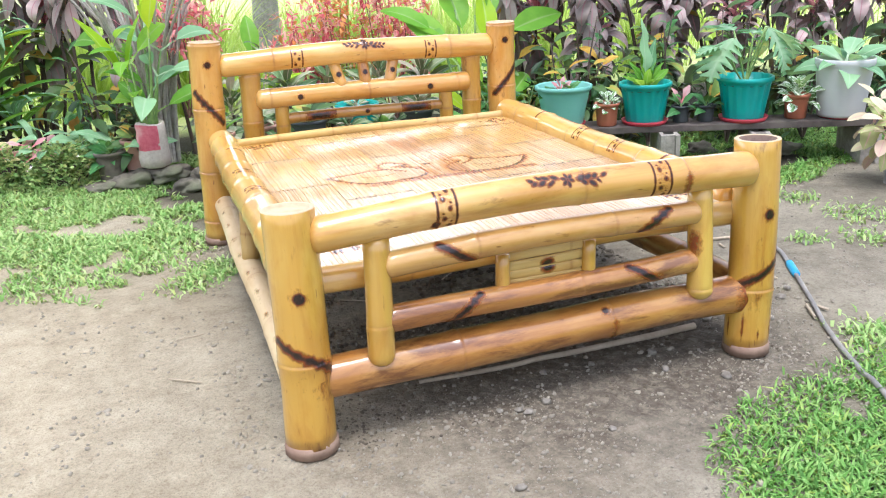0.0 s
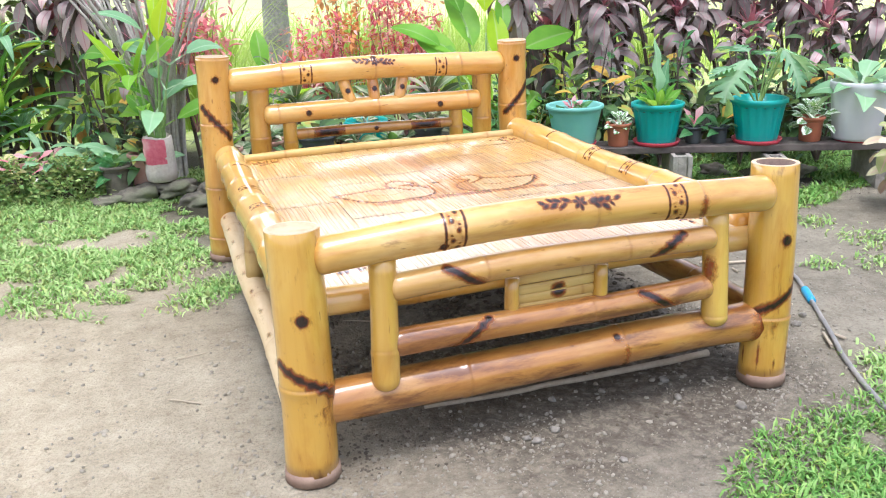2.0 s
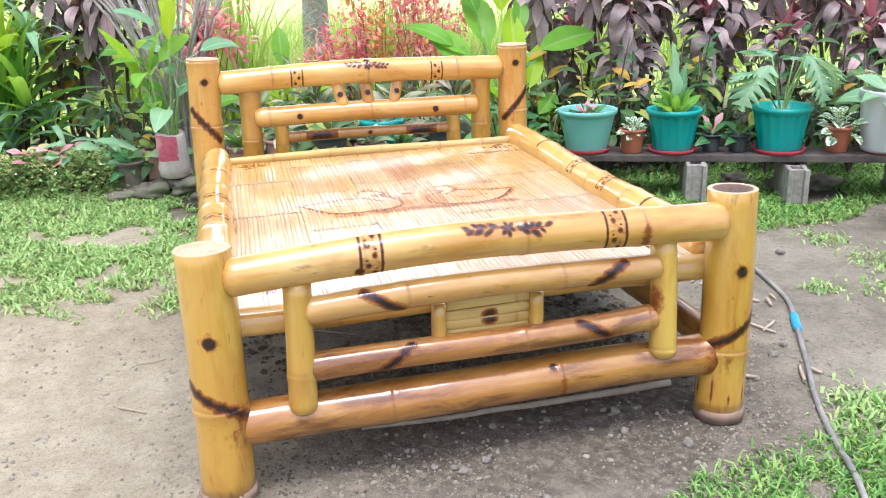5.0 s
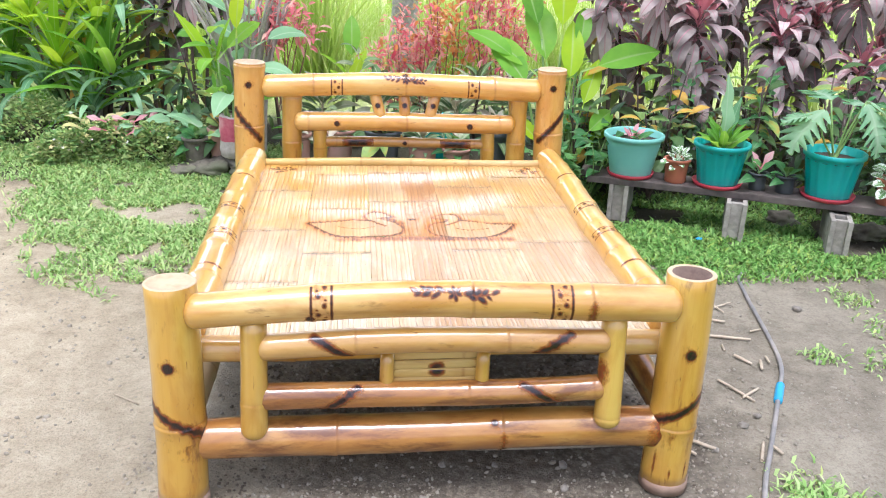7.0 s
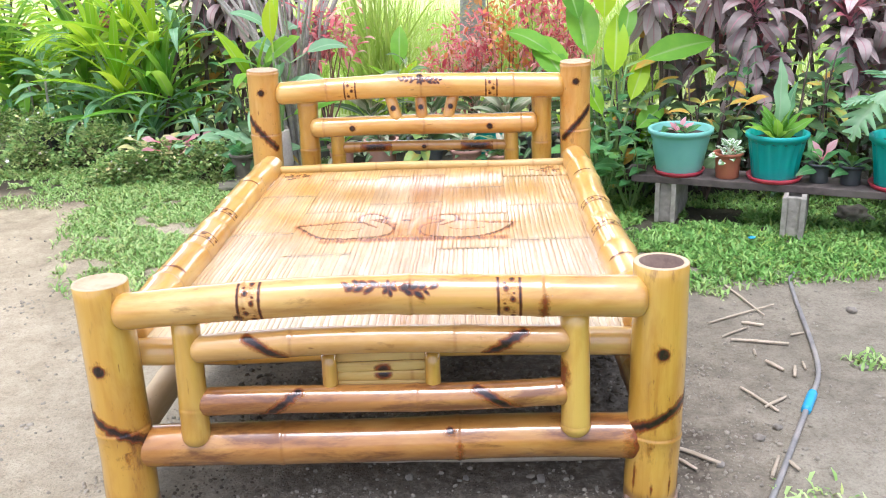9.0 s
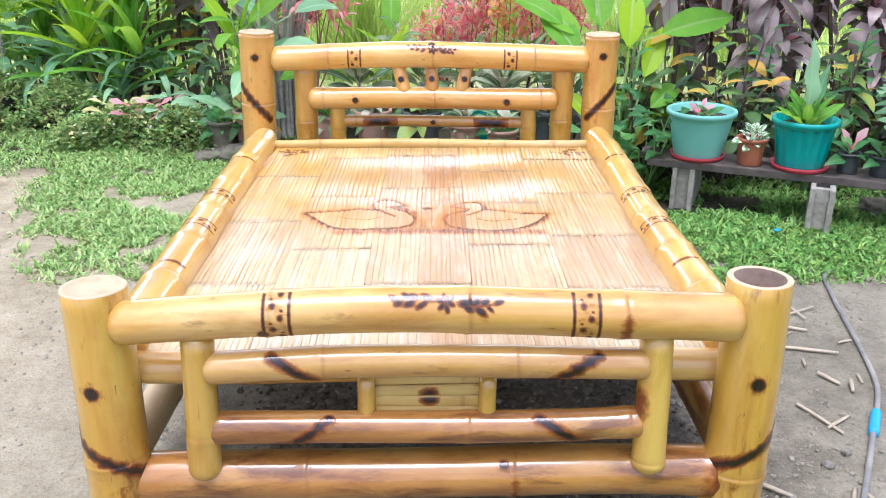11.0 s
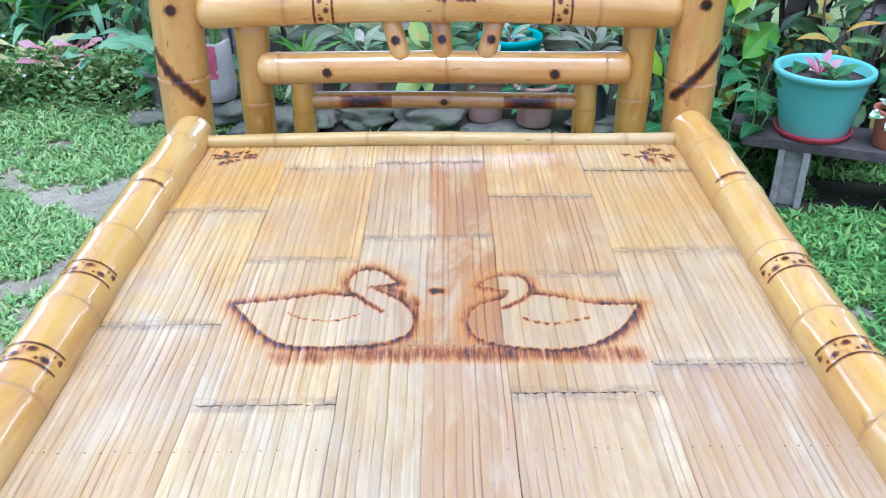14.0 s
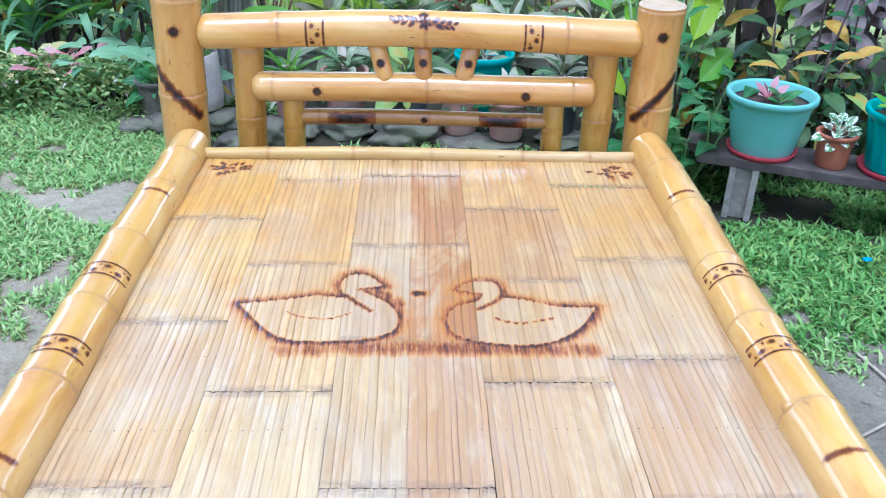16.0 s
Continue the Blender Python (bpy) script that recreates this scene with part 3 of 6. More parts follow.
                burn.append(max(0.0, min(1.0, shape(ds, dv))))
        me = pydata("burn_mark", verts, grid_faces(ns + 1, nv + 1), BURN, ("burn", burn))
        return part("burn_mark", me, None, parent, "dark torch-burnt mark")


def dot_shape(r):
    return lambda a, b: max(0.45 - 0.22 * math.hypot(a, b) / r, 2.4 - 2.0 * math.hypot(a, b) / r)


def line_dist(a, b, p, q):
    ax, ay = a - p[0], b - p[1]
    dx, dy = q[0] - p[0], q[1] - p[1]
    t = max(0.0, min(1.0, (ax * dx + ay * dy) / (dx * dx + dy * dy)))
    return math.hypot(ax - t * dx, ay - t * dy)


def stripe_shape(p, q, w):
    return lambda a, b: 1.3 - 0.7 * line_dist(a, b, p, q) / w - 0.25 * abs(math.sin(9 * (a - b) / w * 0.1))


def band_shape(half_s, half_v, fill=0.34, thick=0.0042):
    """Two bars round the pole with spots between them."""
    def f(a, b):
        bar = 1.2 - min(abs(a - half_s * 0.82), abs(a + half_s * 0.82)) / thick
        k = round(b / 0.026)
        spot = 1.2 - math.hypot(a - 0.008 * (-1) ** k, (b - k * 0.026) * 0.9) / 0.0085
        spot2 = 1.1 - math.hypot(a + 0.011 * (-1) ** k, b - k * 0.026 - 0.012) / 0.005
        return max(bar, spot, spot2, fill if abs(a) < half_s * 0.8 else 0) * (1 if abs(b) < half_v * 0.96 else 0)
    return f


def sprig_shape(half, seed):
    """A small flower with a leafy twig to either side."""
    rng = random.Random(seed)
    blades = []
    for side in (-1, 1):
        for k in range(7):
            a = side * half * (0.2 + 0.11 * k)
            up = 1 if k % 2 else -1
            t = (0.55 + rng.uniform(-0.25, 0.25)) * up
            l = (0.0165 - 0.0008 * k) * rng.uniform(0.8, 1.2)
            c = 0.006 * math.sin(a * 30)
            blades.append((a + side * l * math.cos(t), c + l * math.sin(t), side * math.cos(t), math.sin(t), l, l * rng.uniform(0.42, 0.62)))
    for k in range(6):
        t = k * 1.047 + 0.3
        blades.append((0.011 * math.cos(t), 0.011 * math.sin(t), math.cos(t), math.sin(t), 0.011, 0.006))
    def f(a, b):
        best = 1.2 - math.hypot(a, b) / 0.005
        for x, y, dx, dy, l, w in blades:
            u, v = (a - x) * dx + (b - y) * dy, (b - y) * dx - (a - x) * dy
            best = max(best, 1.45 - 1.1 * math.hypot(u / l, v / w))
        if half * 0.15 < abs(a) < half * 0.95:
            best = max(best, 0.9 - abs(b - 0.006 * math.sin(a * 30)) / 0.0016)
        return best
    return f


# ---- ground ----
def spread(lo, hi, step, far, grow=1.35):
    mid = list(np.arange(lo, hi + 1e-6, step))
    out, d = [], step
    x = hi
    while x < far:
        d *= grow
        x += d
        out.append(x)
    low, d, x = [], step, lo
    while x > -far:
        d *= grow
        x -= d
        low.append(x)
    return low[::-1] + mid + out


def ground_z(x, y):
    n = noise.noise(Vector((x * 1.7, y * 1.7, 0.3))) * 0.006 + noise.noise(Vector((x * 7, y * 7, 4.1))) * 0.0035 + noise.noise(Vector((x * 23, y * 23, 7.7))) * 0.0018
    rise = 0.06 * max(0.0, min(1.0, (y - 2.8) / 0.8))
    return n + rise


gx, gy = spread(-3.6, 3.6, 0.035, 180), spread(-2.4, 4.6, 0.035, 180)
verts = [(x, y, ground_z(x, y)) for y in gy for x in gx]
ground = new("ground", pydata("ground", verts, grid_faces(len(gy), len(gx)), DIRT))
tagged(ground, "trodden grey-brown dirt yard with grit, fading into field", "ground", kind="structure")

# far field seen between the plants, on a sheet that glows by itself
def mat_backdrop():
    m, nt, b = nodes_of("glowing hazy distance")
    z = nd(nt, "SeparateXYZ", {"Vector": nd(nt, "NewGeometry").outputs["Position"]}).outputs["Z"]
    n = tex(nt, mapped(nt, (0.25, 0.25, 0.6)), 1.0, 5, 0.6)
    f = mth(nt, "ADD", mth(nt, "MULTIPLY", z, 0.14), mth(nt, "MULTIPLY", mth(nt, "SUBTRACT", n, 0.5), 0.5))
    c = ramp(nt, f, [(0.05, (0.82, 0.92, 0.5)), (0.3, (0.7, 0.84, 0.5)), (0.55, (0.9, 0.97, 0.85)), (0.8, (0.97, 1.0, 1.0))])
    # glow grows with height; the unseen upper part whitens the mat's sheen
    glow_rise = nd(nt, "MapRange", {"Value": z, "From Min": 2.0, "From Max": 11.0, "To Min": 0.62, "To Max": 2.5}).outputs[0]
    e = nd(nt, "Emission", {"Color": c, "Strength": glow_rise})
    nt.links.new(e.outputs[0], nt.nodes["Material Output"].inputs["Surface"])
    return m


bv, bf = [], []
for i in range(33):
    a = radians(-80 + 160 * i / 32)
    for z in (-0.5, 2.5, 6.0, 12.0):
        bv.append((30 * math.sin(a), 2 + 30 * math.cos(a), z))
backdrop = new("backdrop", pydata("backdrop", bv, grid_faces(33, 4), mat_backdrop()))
tagged(backdrop, "glowing backdrop of hazy green field, with unseen pale sky above", "backdrop", kind="structure")


# ---- the bed ----
bed = thing("bamboo_bed", (0, 0, 0), "golden varnished bamboo bed with burnt motifs, standing on dirt", "bed")


def pole(name, culm, material, label="", hollow=None, segs=30):
    return part(name, culm.mesh(name, [material, CUT, HOLLOW], segs, hollow), None, bed, label, culm.m)


# posts
for name, x, y, x2, y2, h, r, joints, hole, side, head in (
    ("foot_post", -0.706, -0.034, -0.697, -0.006, 0.664, 0.069, (0.262,), (0.004, 0.16), 1, False),
    ("foot_post", 0.692, -0.026, 0.698, -0.006, 0.678, 0.069, (0.215,), (0.07, 0.2), -1, False),
    ("head_post", -0.742, 1.918, -0.700, 1.908, 0.917, 0.069, (0.11, 0.34, 0.625, 0.905), (0.004, 0.16), 1, True),
    ("head_post", 0.716, 1.918, 0.702, 1.908, 0.904, 0.069, (0.09, 0.32, 0.60, 0.89), (0.004, 0.16), -1, True),
):
    c = Culm((x, y, 0.03), (x2, y2, h), r * 1.0, r * 0.98, [j - 0.03 for j in joints], seed=round(x * 9 + y))
    p = pole(name, c, BAMBOO if not head else BAMBOO_PALE, hollow=hole, segs=36)
    dz = 0.826 if head else 0.451 if x < 0 else 0.462
    c.burn(p, dz - 0.03, 0.004 * side if head else -0.008 if x < 0 else -0.002, 0.03, 0.03, dot_shape(0.015 if head else 0.0165))
    z0 = (0.705, 0.57) if head else (0.335, 0.235)
    a, b = (z0[0] + z0[1]) / 2, (z0[0] - z0[1]) / 2
    w = 0.062 if head else 0.085
    c.burn(p, a - 0.03, 0.0, b + 0.035, w + 0.03, stripe_shape((b, -w * side), (-b, w * side), 0.013))
    if not head and x > 0:
        for k in range(7):
            v, h = (0.012 + 0.024 * k) * (1 if k % 2 else -1), 0.02 + 0.012 * (k % 3)
            c.burn(p, 0.03 + h, v, h + 0.02, 0.008, (lambda q: lambda a, b: 0.75 - math.hypot(a / q, b / 0.0035) * 0.5)(h))
    if not head:
        c.burn(p, 0.17, 0.03 * side, 0.05, 0.03, lambda a, b: 0.32 - math.hypot(a / 0.05, b / 0.03) * 0.28)
    f = bmesh.new()
    bmesh.ops.create_cone(f, cap_ends=True, segments=32, radius1=r * 1.05, radius2=r * 1.03, depth=0.048)
    for v in f.verts:
        q = 1 + 0.05 * noise.noise(Vector((v.co.x * 30, v.co.y * 30, x * 5)))
        v.co.x, v.co.y = v.co.x * q, v.co.y * q
    bmesh.ops.bevel(f, geom=[e for e in f.edges if abs(e.verts[0].co.z - e.verts[1].co.z) < 1e-4], offset=0.008, segments=2, affect="EDGES")
    part("post_foot", f, FOOTWOOD, p, "worn brown root end", pose(0, 0, -0.009))

# footboard, from the top down
c = Culm((-0.662, -0.034, 0.597), (0.664, -0.034, 0.602), 0.048, 0.052, (0.335, 0.745, 1.066), (0, -0.020), ends=(0.03, 0.03), seed=2)
p = pole("footboard_top_rail", c, BAMBOO_TAN, segs=36)
c.burn(p, 0.355, -0.01, 0.032, 0.062, band_shape(0.032, 0.06, 0.16))
c.burn(p, 0.988, -0.01, 0.032, 0.062, band_shape(0.032, 0.06, 0.16))
c.burn(p, 0.70, -0.035, 0.125, 0.045, sprig_shape(0.11, 3))
c.burn(p, 0.325, 0.03, 0.016, 0.026, dot_shape(0.012))
c.burn(p, 1.072, 0.015, 0.022, 0.06, lambda a, b: 0.62 - abs(a) / 0.014 * 0.45 - max(0.0, abs(b) - 0.025) / 0.04)
c = Culm((-0.479, -0.042, 0.489), (0.477, -0.042, 0.499), 0.036, 0.034, (0.254, 0.664), (0, -0.008), ends=(0.025, 0.025), seed=3)
p = pole("footboard_rail", c, BAMBOO_TAN)
c.burn(p, 0.194, -0.002, 0.07, 0.05, stripe_shape((-0.045, -0.03), (0.045, 0.03), 0.012))
c.burn(p, 0.793, -0.002, 0.07, 0.05, stripe_shape((-0.045, 0.03), (0.045, -0.03), 0.012))
c = Culm((-0.484, -0.036, 0.332), (0.484, -0.036, 0.349), 0.037, 0.035, (0.57, 0.92), (0, 0.004), ends=(0.02, 0.03), seed=4)
p = pole("footboard_rail", c, BAMBOO_BROWN, "amber brown bamboo rail")
c.burn(p, 0.225, 0.0, 0.075, 0.055, stripe_shape((-0.045, 0.035), (0.045, -0.035), 0.012))
c.burn(p, 0.775, 0.0, 0.075, 0.055, stripe_shape((-0.05, -0.035), (0.05, 0.03), 0.013))
c = Culm((-0.672, -0.014, 0.187), (0.690, -0.014, 0.192), 0.057, 0.059, (0.395, 0.86, 1.31), (0, -0.012), ends=(0.02, 0.03), seed=5)
p = pole("footboard_bottom_rail", c, BAMBOO_BROWN, "thick amber brown bottom rail", segs=36)
c.burn(p, 0.84, -0.05, 0.02, 0.025, dot_shape(0.011))
c.burn(p, 1.315, 0.0, 0.035, 0.08, lambda a, b: 0.6 - abs(a) / 0.028 * 0.4 - max(0.0, abs(b) - 0.04) / 0.05)
c.burn(p, 0.865, 0.02, 0.016, 0.07, lambda a, b: 0.5 - abs(a) / 0.011 * 0.35 - max(0.0, abs(b) - 0.03) / 0.05)
c.burn(p, 0.12, 0.045, 0.05, 0.022, lambda a, b: 0.55 - math.hypot(a / 0.045, b / 0.016) * 0.45)
for x, x2, z, joint, seed in ((-0.498, -0.491, 0.213, 0.11, 6), (0.488, 0.484, 0.222, 0.03, 7)):
    c = Culm((x, -0.048, z), (x2, -0.030, 0.565), 0.037, 0.035, (joint,), ends=(0.03, 0.0), seed=seed)
    p = pole("footboard_upright", c, BAMBOO)
    if x > 0:
        c.burn(p, 0.18, -0.04, 0.045, 0.03, lambda a, b: 0.8 - math.hypot(a / 0.045, b / 0.024) * 0.6)
for x in (-0.136, 0.128):
    c = Culm((x, -0.022, 0.342), (x, -0.022, 0.458), 0.021, 0.019, (), ends=(0.015, 0.0), seed=x)
    pole("panel_stile", c, BAMBOO, segs=20)
for k in range(4):
    z = 0.367 + 0.026 * k
    c = Culm((-0.12, -0.016, z), (0.115, -0.016, z), 0.0153, 0.0153, (0.19,) if k % 2 else (), seed=k)
    p = part("panel_slat", c.mesh("panel_slat", [BAMBOO_RAW, CUT, HOLLOW], 16), None, bed, "flat pale split slat", c.m @ Matrix.Diagonal((0.4, 0.93, 1, 1)))
    if k in (1, 2):
        c.burn(p, 0.122, 0.004 if k == 1 else -0.004, 0.026, 0.017, (lambda q: lambda a, b: 1.3 - math.hypot(a / 1.3, (b + q)) / 0.014 * 0.8)(0.012 if k == 1 else -0.012))

# headboard
Y = 1.940
c = Culm((-0.655, Y - 0.025, 0.812), (0.655, Y - 0.025, 0.804), 0.051, 0.055, (0.235, 0.66, 1.075), (0, -0.012), ends=(0.03, 0.03), seed=8)
p = pole("headboard_top_rail", c, BAMBOO_PALE, segs=36)
c.burn(p, 0.347, 0.005, 0.032, 0.05, band_shape(0.03, 0.048, 0.0, 0.0034))
c.burn(p, 0.981, 0.005, 0.032, 0.05, band_shape(0.03, 0.048, 0.0, 0.0034))
c.burn(p, 0.665, -0.03, 0.115, 0.035, sprig_shape(0.095, 9))
c.burn(p, 0.66, -0.05, 0.03, 0.028, dot_shape(0.014))
c = Culm((-0.508, Y - 0.03, 0.648), (0.530, Y - 0.03, 0.643), 0.044, 0.046, (0.06, 0.52, 0.96), (0, 0.003), ends=(0.03, 0.02), seed=9)
p = pole("headboard_rail", c, BAMBOO_PALE)
c.burn(p, 0.198, 0.002, 0.025, 0.025, dot_shape(0.013))
c.burn(p, 0.822, 0.004, 0.028, 0.025, dot_shape(0.014))
c = Culm((-0.38, Y - 0.005, 0.540), (0.40, Y - 0.005, 0.538), 0.025, 0.023, (0.06, 0.40, 0.72), ends=(0, 0), seed=10)
p = pole("headboard_low_rail", c, BAMBOO_TAN, "thin tan bamboo rail", segs=24)
for s in (0.167, 0.634):
    c.burn(p, s, 0.0, 0.075, 0.022, lambda a, b: 1.4 - 0.9 * max(abs(a) / 0.062, abs(b) / 0.016))
c.burn(p, 0.39, 0.0, 0.02, 0.024, dot_shape(0.010))
for x, seed in ((-0.519, 11), (0.549, 12)):
    c = Culm((x * 1.01, Y + 0.005, 0.38), (x, Y, 0.80), 0.046, 0.046, (0.16, 0.37), seed=seed)
    pole("headboard_upright", c, BAMBOO)
for x, seed in ((-0.395, 13), (0.409, 14)):
    c = Culm((x, Y - 0.008, 0.42), (x, Y - 0.008, 0.63), 0.033, 0.032, (0.09,), seed=seed)
    pole("headboard_short_upright", c, BAMBOO, segs=24)
for x0, x1, seed in ((-0.106, -0.136, 15), (0.010, 0.006, 16), (0.126, 0.160, 17)):
    c = Culm((x0, Y - 0.04, 0.664), (x1, Y - 0.018, 0.785), 0.027, 0.027, (), ends=(0.02, 0.0), seed=seed)
    p = pole("headboard_strut", c, BAMBOO_PALE, segs=20)
    c.burn(p, 0.062, 0.0, 0.024, 0.022, dot_shape(0.0125))

# frame under and beside the mat
for x, x2, joints, seed in ((-0.690, -0.692, (0.10, 0.31, 0.58, 0.84, 1.12, 1.40, 1.62), 18), (0.684, 0.688, (0.22, 0.50, 0.78, 1.02, 1.30, 1.55), 19)):
    c = Culm((x, 0.055, 0.480), (x2, 1.855, 0.486), 0.060, 0.058, joints, front=(0, 0, 1), ends=(0.0, 0.045), seed=seed)
    p = pole("side_rail", c, BAMBOO_PALE, segs=32)
    inner = 0.018 if x < 0 else -0.018
    for s in (1.345, 0.37):
        c.burn(p, s, inner, 0.014, 0.055, lambda a, b: 0.75 - abs(a) / 0.014 - max(0, abs(b) - 0.03) / 0.02)
    for s in (0.67, 0.95):
        c.burn(p, s, inner, 0.03, 0.06, band_shape(0.028, 0.055, 0.08, 0.003))
for x, mt in ((-0.712, BAMBOO_BARE), (0.712, BAMBOO_BROWN)):
    c = Culm((x, 0.05, 0.192), (x, 1.88, 0.192), 0.046, 0.044, (0.3, 0.7, 1.15, 1.6), front=(0, 0, 1), seed=x)
    p = pole("lower_side_rail", c, mt, "dull unvarnished lower rail", segs=28)
    for k in range(9):
        c.burn(p, 0.15 + 0.2 * k, 0.03 * (1 if x > 0 else -1), 0.03, 0.02, lambda a, b: 0.40 - math.hypot(a / 0.028, b / 0.010) * 0.3)
    c = Culm((x * 0.99, 0.95, 0.23), (x * 0.97, 0.95, 0.45), 0.032, 0.032, (0.09,), seed=x * 3)
    pole("side_strut", c, BAMBOO_RAW, segs=20)
for y, z, r in ((0.045, 0.446, 0.037), (0.66, 0.42, 0.034), (1.23, 0.42, 0.034), (1.79, 0.42, 0.036)):
    c = Culm((-0.69, y, z), (0.69, y, z), r, r, (0.3, 0.75, 1.15), seed=y * 5)
    pole("mat_bearer", c, BAMBOO_PALE, segs=24)
c = Culm((-0.655, 1.768, 0.487), (0.645, 1.760, 0.486), 0.020, 0.020, (0.2, 0.45, 0.68, 0.95, 1.15), seed=21)
pole("head_trim", c, BAMBOO_RAW, "dull pale split bamboo strip", segs=20)
# the scorched motif of the mat: two stencilled shapes facing each other, burnt round their outlines
def curve(points, n=10):
    """A smooth line through points, as short segments."""
    pts = [points[0], *points, points[-1]]
    out = []
    for a, b, c, d in zip(pts, pts[1:], pts[2:], pts[3:]):
        for k in range(n):
            t = k / n
            out.append(tuple(0.5 * (2 * b[i] + (c[i] - a[i]) * t + (2 * a[i] - 5 * b[i] + 4 * c[i] - d[i]) * t * t + (3 * b[i] - a[i] - 3 * c[i] + d[i]) * t ** 3) for i in (0, 1)))
    return out + [points[-1]]


OVAL_WEST = curve([(-0.395, 0.958), (-0.326, 0.863), (-0.269, 0.822), (-0.177, 0.817), (-0.094, 0.832), (-0.053, 0.872), (-0.064, 0.945), (-0.116, 0.998), (-0.149, 1.018)], 5) + curve([(-0.145, 1.019), (-0.087, 1.032)], 3) + curve([(-0.087, 1.032), (-0.113, 1.071), (-0.14, 1.086), (-0.168, 1.076), (-0.182, 1.045), (-0.178, 1.003), (-0.168, 0.986)], 4) + curve([(-0.181, 0.985), (-0.23, 0.992), (-0.29, 0.977), (-0.395, 0.958)], 5)
OVAL_EAST = curve([(0.374, 0.950), (0.337, 0.883), (0.283, 0.830), (0.214, 0.806), (0.125, 0.815), (0.063, 0.845), (0.051, 0.90), (0.07, 0.945), (0.119, 0.972), (0.132, 1.001)], 5) + curve([(0.13, 1.003), (0.073, 1.017)], 3) + curve([(0.073, 1.017), (0.104, 1.047), (0.14, 1.055), (0.168, 1.04), (0.172, 0.991)], 4) + curve([(0.175, 0.988), (0.225, 0.978), (0.29, 0.953), (0.374, 0.950)], 5)
STROKES = [
    (curve([(-0.286, 0.925), (-0.253, 0.906), (-0.2, 0.899), (-0.153, 0.919)], 6), 0.0022, 0.75, 0),
    (curve([(-0.172, 0.995), (-0.14, 0.96), (-0.112, 0.931)], 5), 0.006, 0.8, 0),
    (curve([(0.148, 0.905), (0.187, 0.888), (0.22, 0.887), (0.272, 0.906)], 6), 0.0042, 0.8, 1),
    (curve([(0.172, 0.993), (0.157, 0.968), (0.118, 0.938)], 5), 0.0065, 0.75, 0),
    ([(-0.014, 1.0), (-0.003, 1.0)], 0.011, 1.3, 0),
    (curve([(-0.11, 1.012), (-0.075, 0.99), (-0.05, 0.955)], 5), 0.016, 0.55, 0),
]


def line_distance(x, y, pts):
    """How far each place is from a line of points."""
    best = np.full(x.shape, 9.0)
    for (px, py), (qx, qy) in zip(pts, pts[1:]):
        dx, dy = qx - px, qy - py
        t = np.clip(((x - px) * dx + (y - py) * dy) / (dx * dx + dy * dy + 1e-12), 0, 1)
        best = np.minimum(best, np.hypot(x - px - t * dx, y - py - t * dy))
    return best


def inside(x, y, pts):
    odd = np.zeros(x.shape, bool)
    for (px, py), (qx, qy) in zip(pts, pts[1:] + pts[:1]):
        if py != qy:
            odd ^= ((py > y) != (qy > y)) & (x < (qx - px) * (y - py) / (qy - py) + px)
    return odd


def uneven(x, y, f, k):
    """A cheap uneven tone between 0 and 1."""
    return 0.5 + 0.22 * np.sin(x * f + k) * np.cos(y * f * 0.8 + 2 * k) + 0.28 * np.sin(x * f * 2.3 + y * f * 1.7 + 3 * k)


def mat_burns(x, y):
    v = np.zeros(x.shape)
    covered = np.zeros(x.shape, bool)
    for k, shape in enumerate((OVAL_WEST, OVAL_EAST)):
        d, body = line_distance(x, y, shape + shape[:1]), inside(x, y, shape)
        low = np.clip((0.96 - y) / 0.1, 0, 1)
        chest = np.clip(1 - np.abs(x - 0.06) / 0.09, 0, 1) if k else 0.0
        force = (0.3 + 0.5 * uneven(x, y, 26, k) + 0.22 * low) * (0.75 + 0.45 * uneven(x, y, 95, k + 1)) * (1 - 0.5 * chest)
        v = np.maximum(v, np.where(body, force * np.exp(-d / 0.0022), force * np.exp(-(d / 0.0125) ** 1.4) + 0.3 * np.exp(-d / 0.03)))
        covered |= body
    v = np.where(covered, np.minimum(v, 0.8), v)
    band = np.clip(1.25 - np.abs(y - 0.795 + 0.05 * (x - 0.03) ** 2) / 0.03, 0, 1) * np.clip((x + 0.33) / 0.06, 0, 1) * np.clip((0.38 - x) / 0.05, 0, 1)
    band *= 0.3 + 0.28 * uneven(x, y, 40, 2.0) + 0.12 * np.clip((x + 0.2) / 0.1, 0, 1)
    v = np.where(covered, v, np.maximum(v, band))
    for pts, w, k, dashed in STROKES:
        d = line_distance(x, y, pts)
        gap = np.where(np.sin(x * 330) > -0.3, 1.0, 0.35) if dashed else 1.0
        v = np.maximum(v, k * gap * np.exp(-(d / w) ** 2))
    for pts, w, k in CORNER_DABS:
        d = line_distance(x, y, pts)
        v = np.maximum(v, k * np.clip(1.5 - d / w, 0, 1))
        v = np.maximum(v, 0.3 * np.exp(-(d / 0.012) ** 2))
    return v


CORNER_DABS = []
for cx, cy, seed in ((-0.555, 1.685, 1), (0.547, 1.668, 2), (-0.535, 0.18, 3), (0.55, 0.185, 4)):
    dab_rng = random.Random(seed)
    for k in range(22):
        a, d = dab_rng.uniform(0, 6.28), dab_rng.uniform(0, 1) ** 0.6
        wide = 1.0 if cy > 1 else 0.7
        x, y = cx + 0.055 * wide * d * math.cos(a), cy + 0.036 * wide * d * math.sin(a)
        t = a + dab_rng.uniform(-0.6, 0.6)
        CORNER_DABS.append(([(x, y), (x + 0.013 * math.cos(t), y + 0.013 * math.sin(t))], dab_rng.uniform(0.0035, 0.006), dab_rng.uniform(0.8, 1.25)))

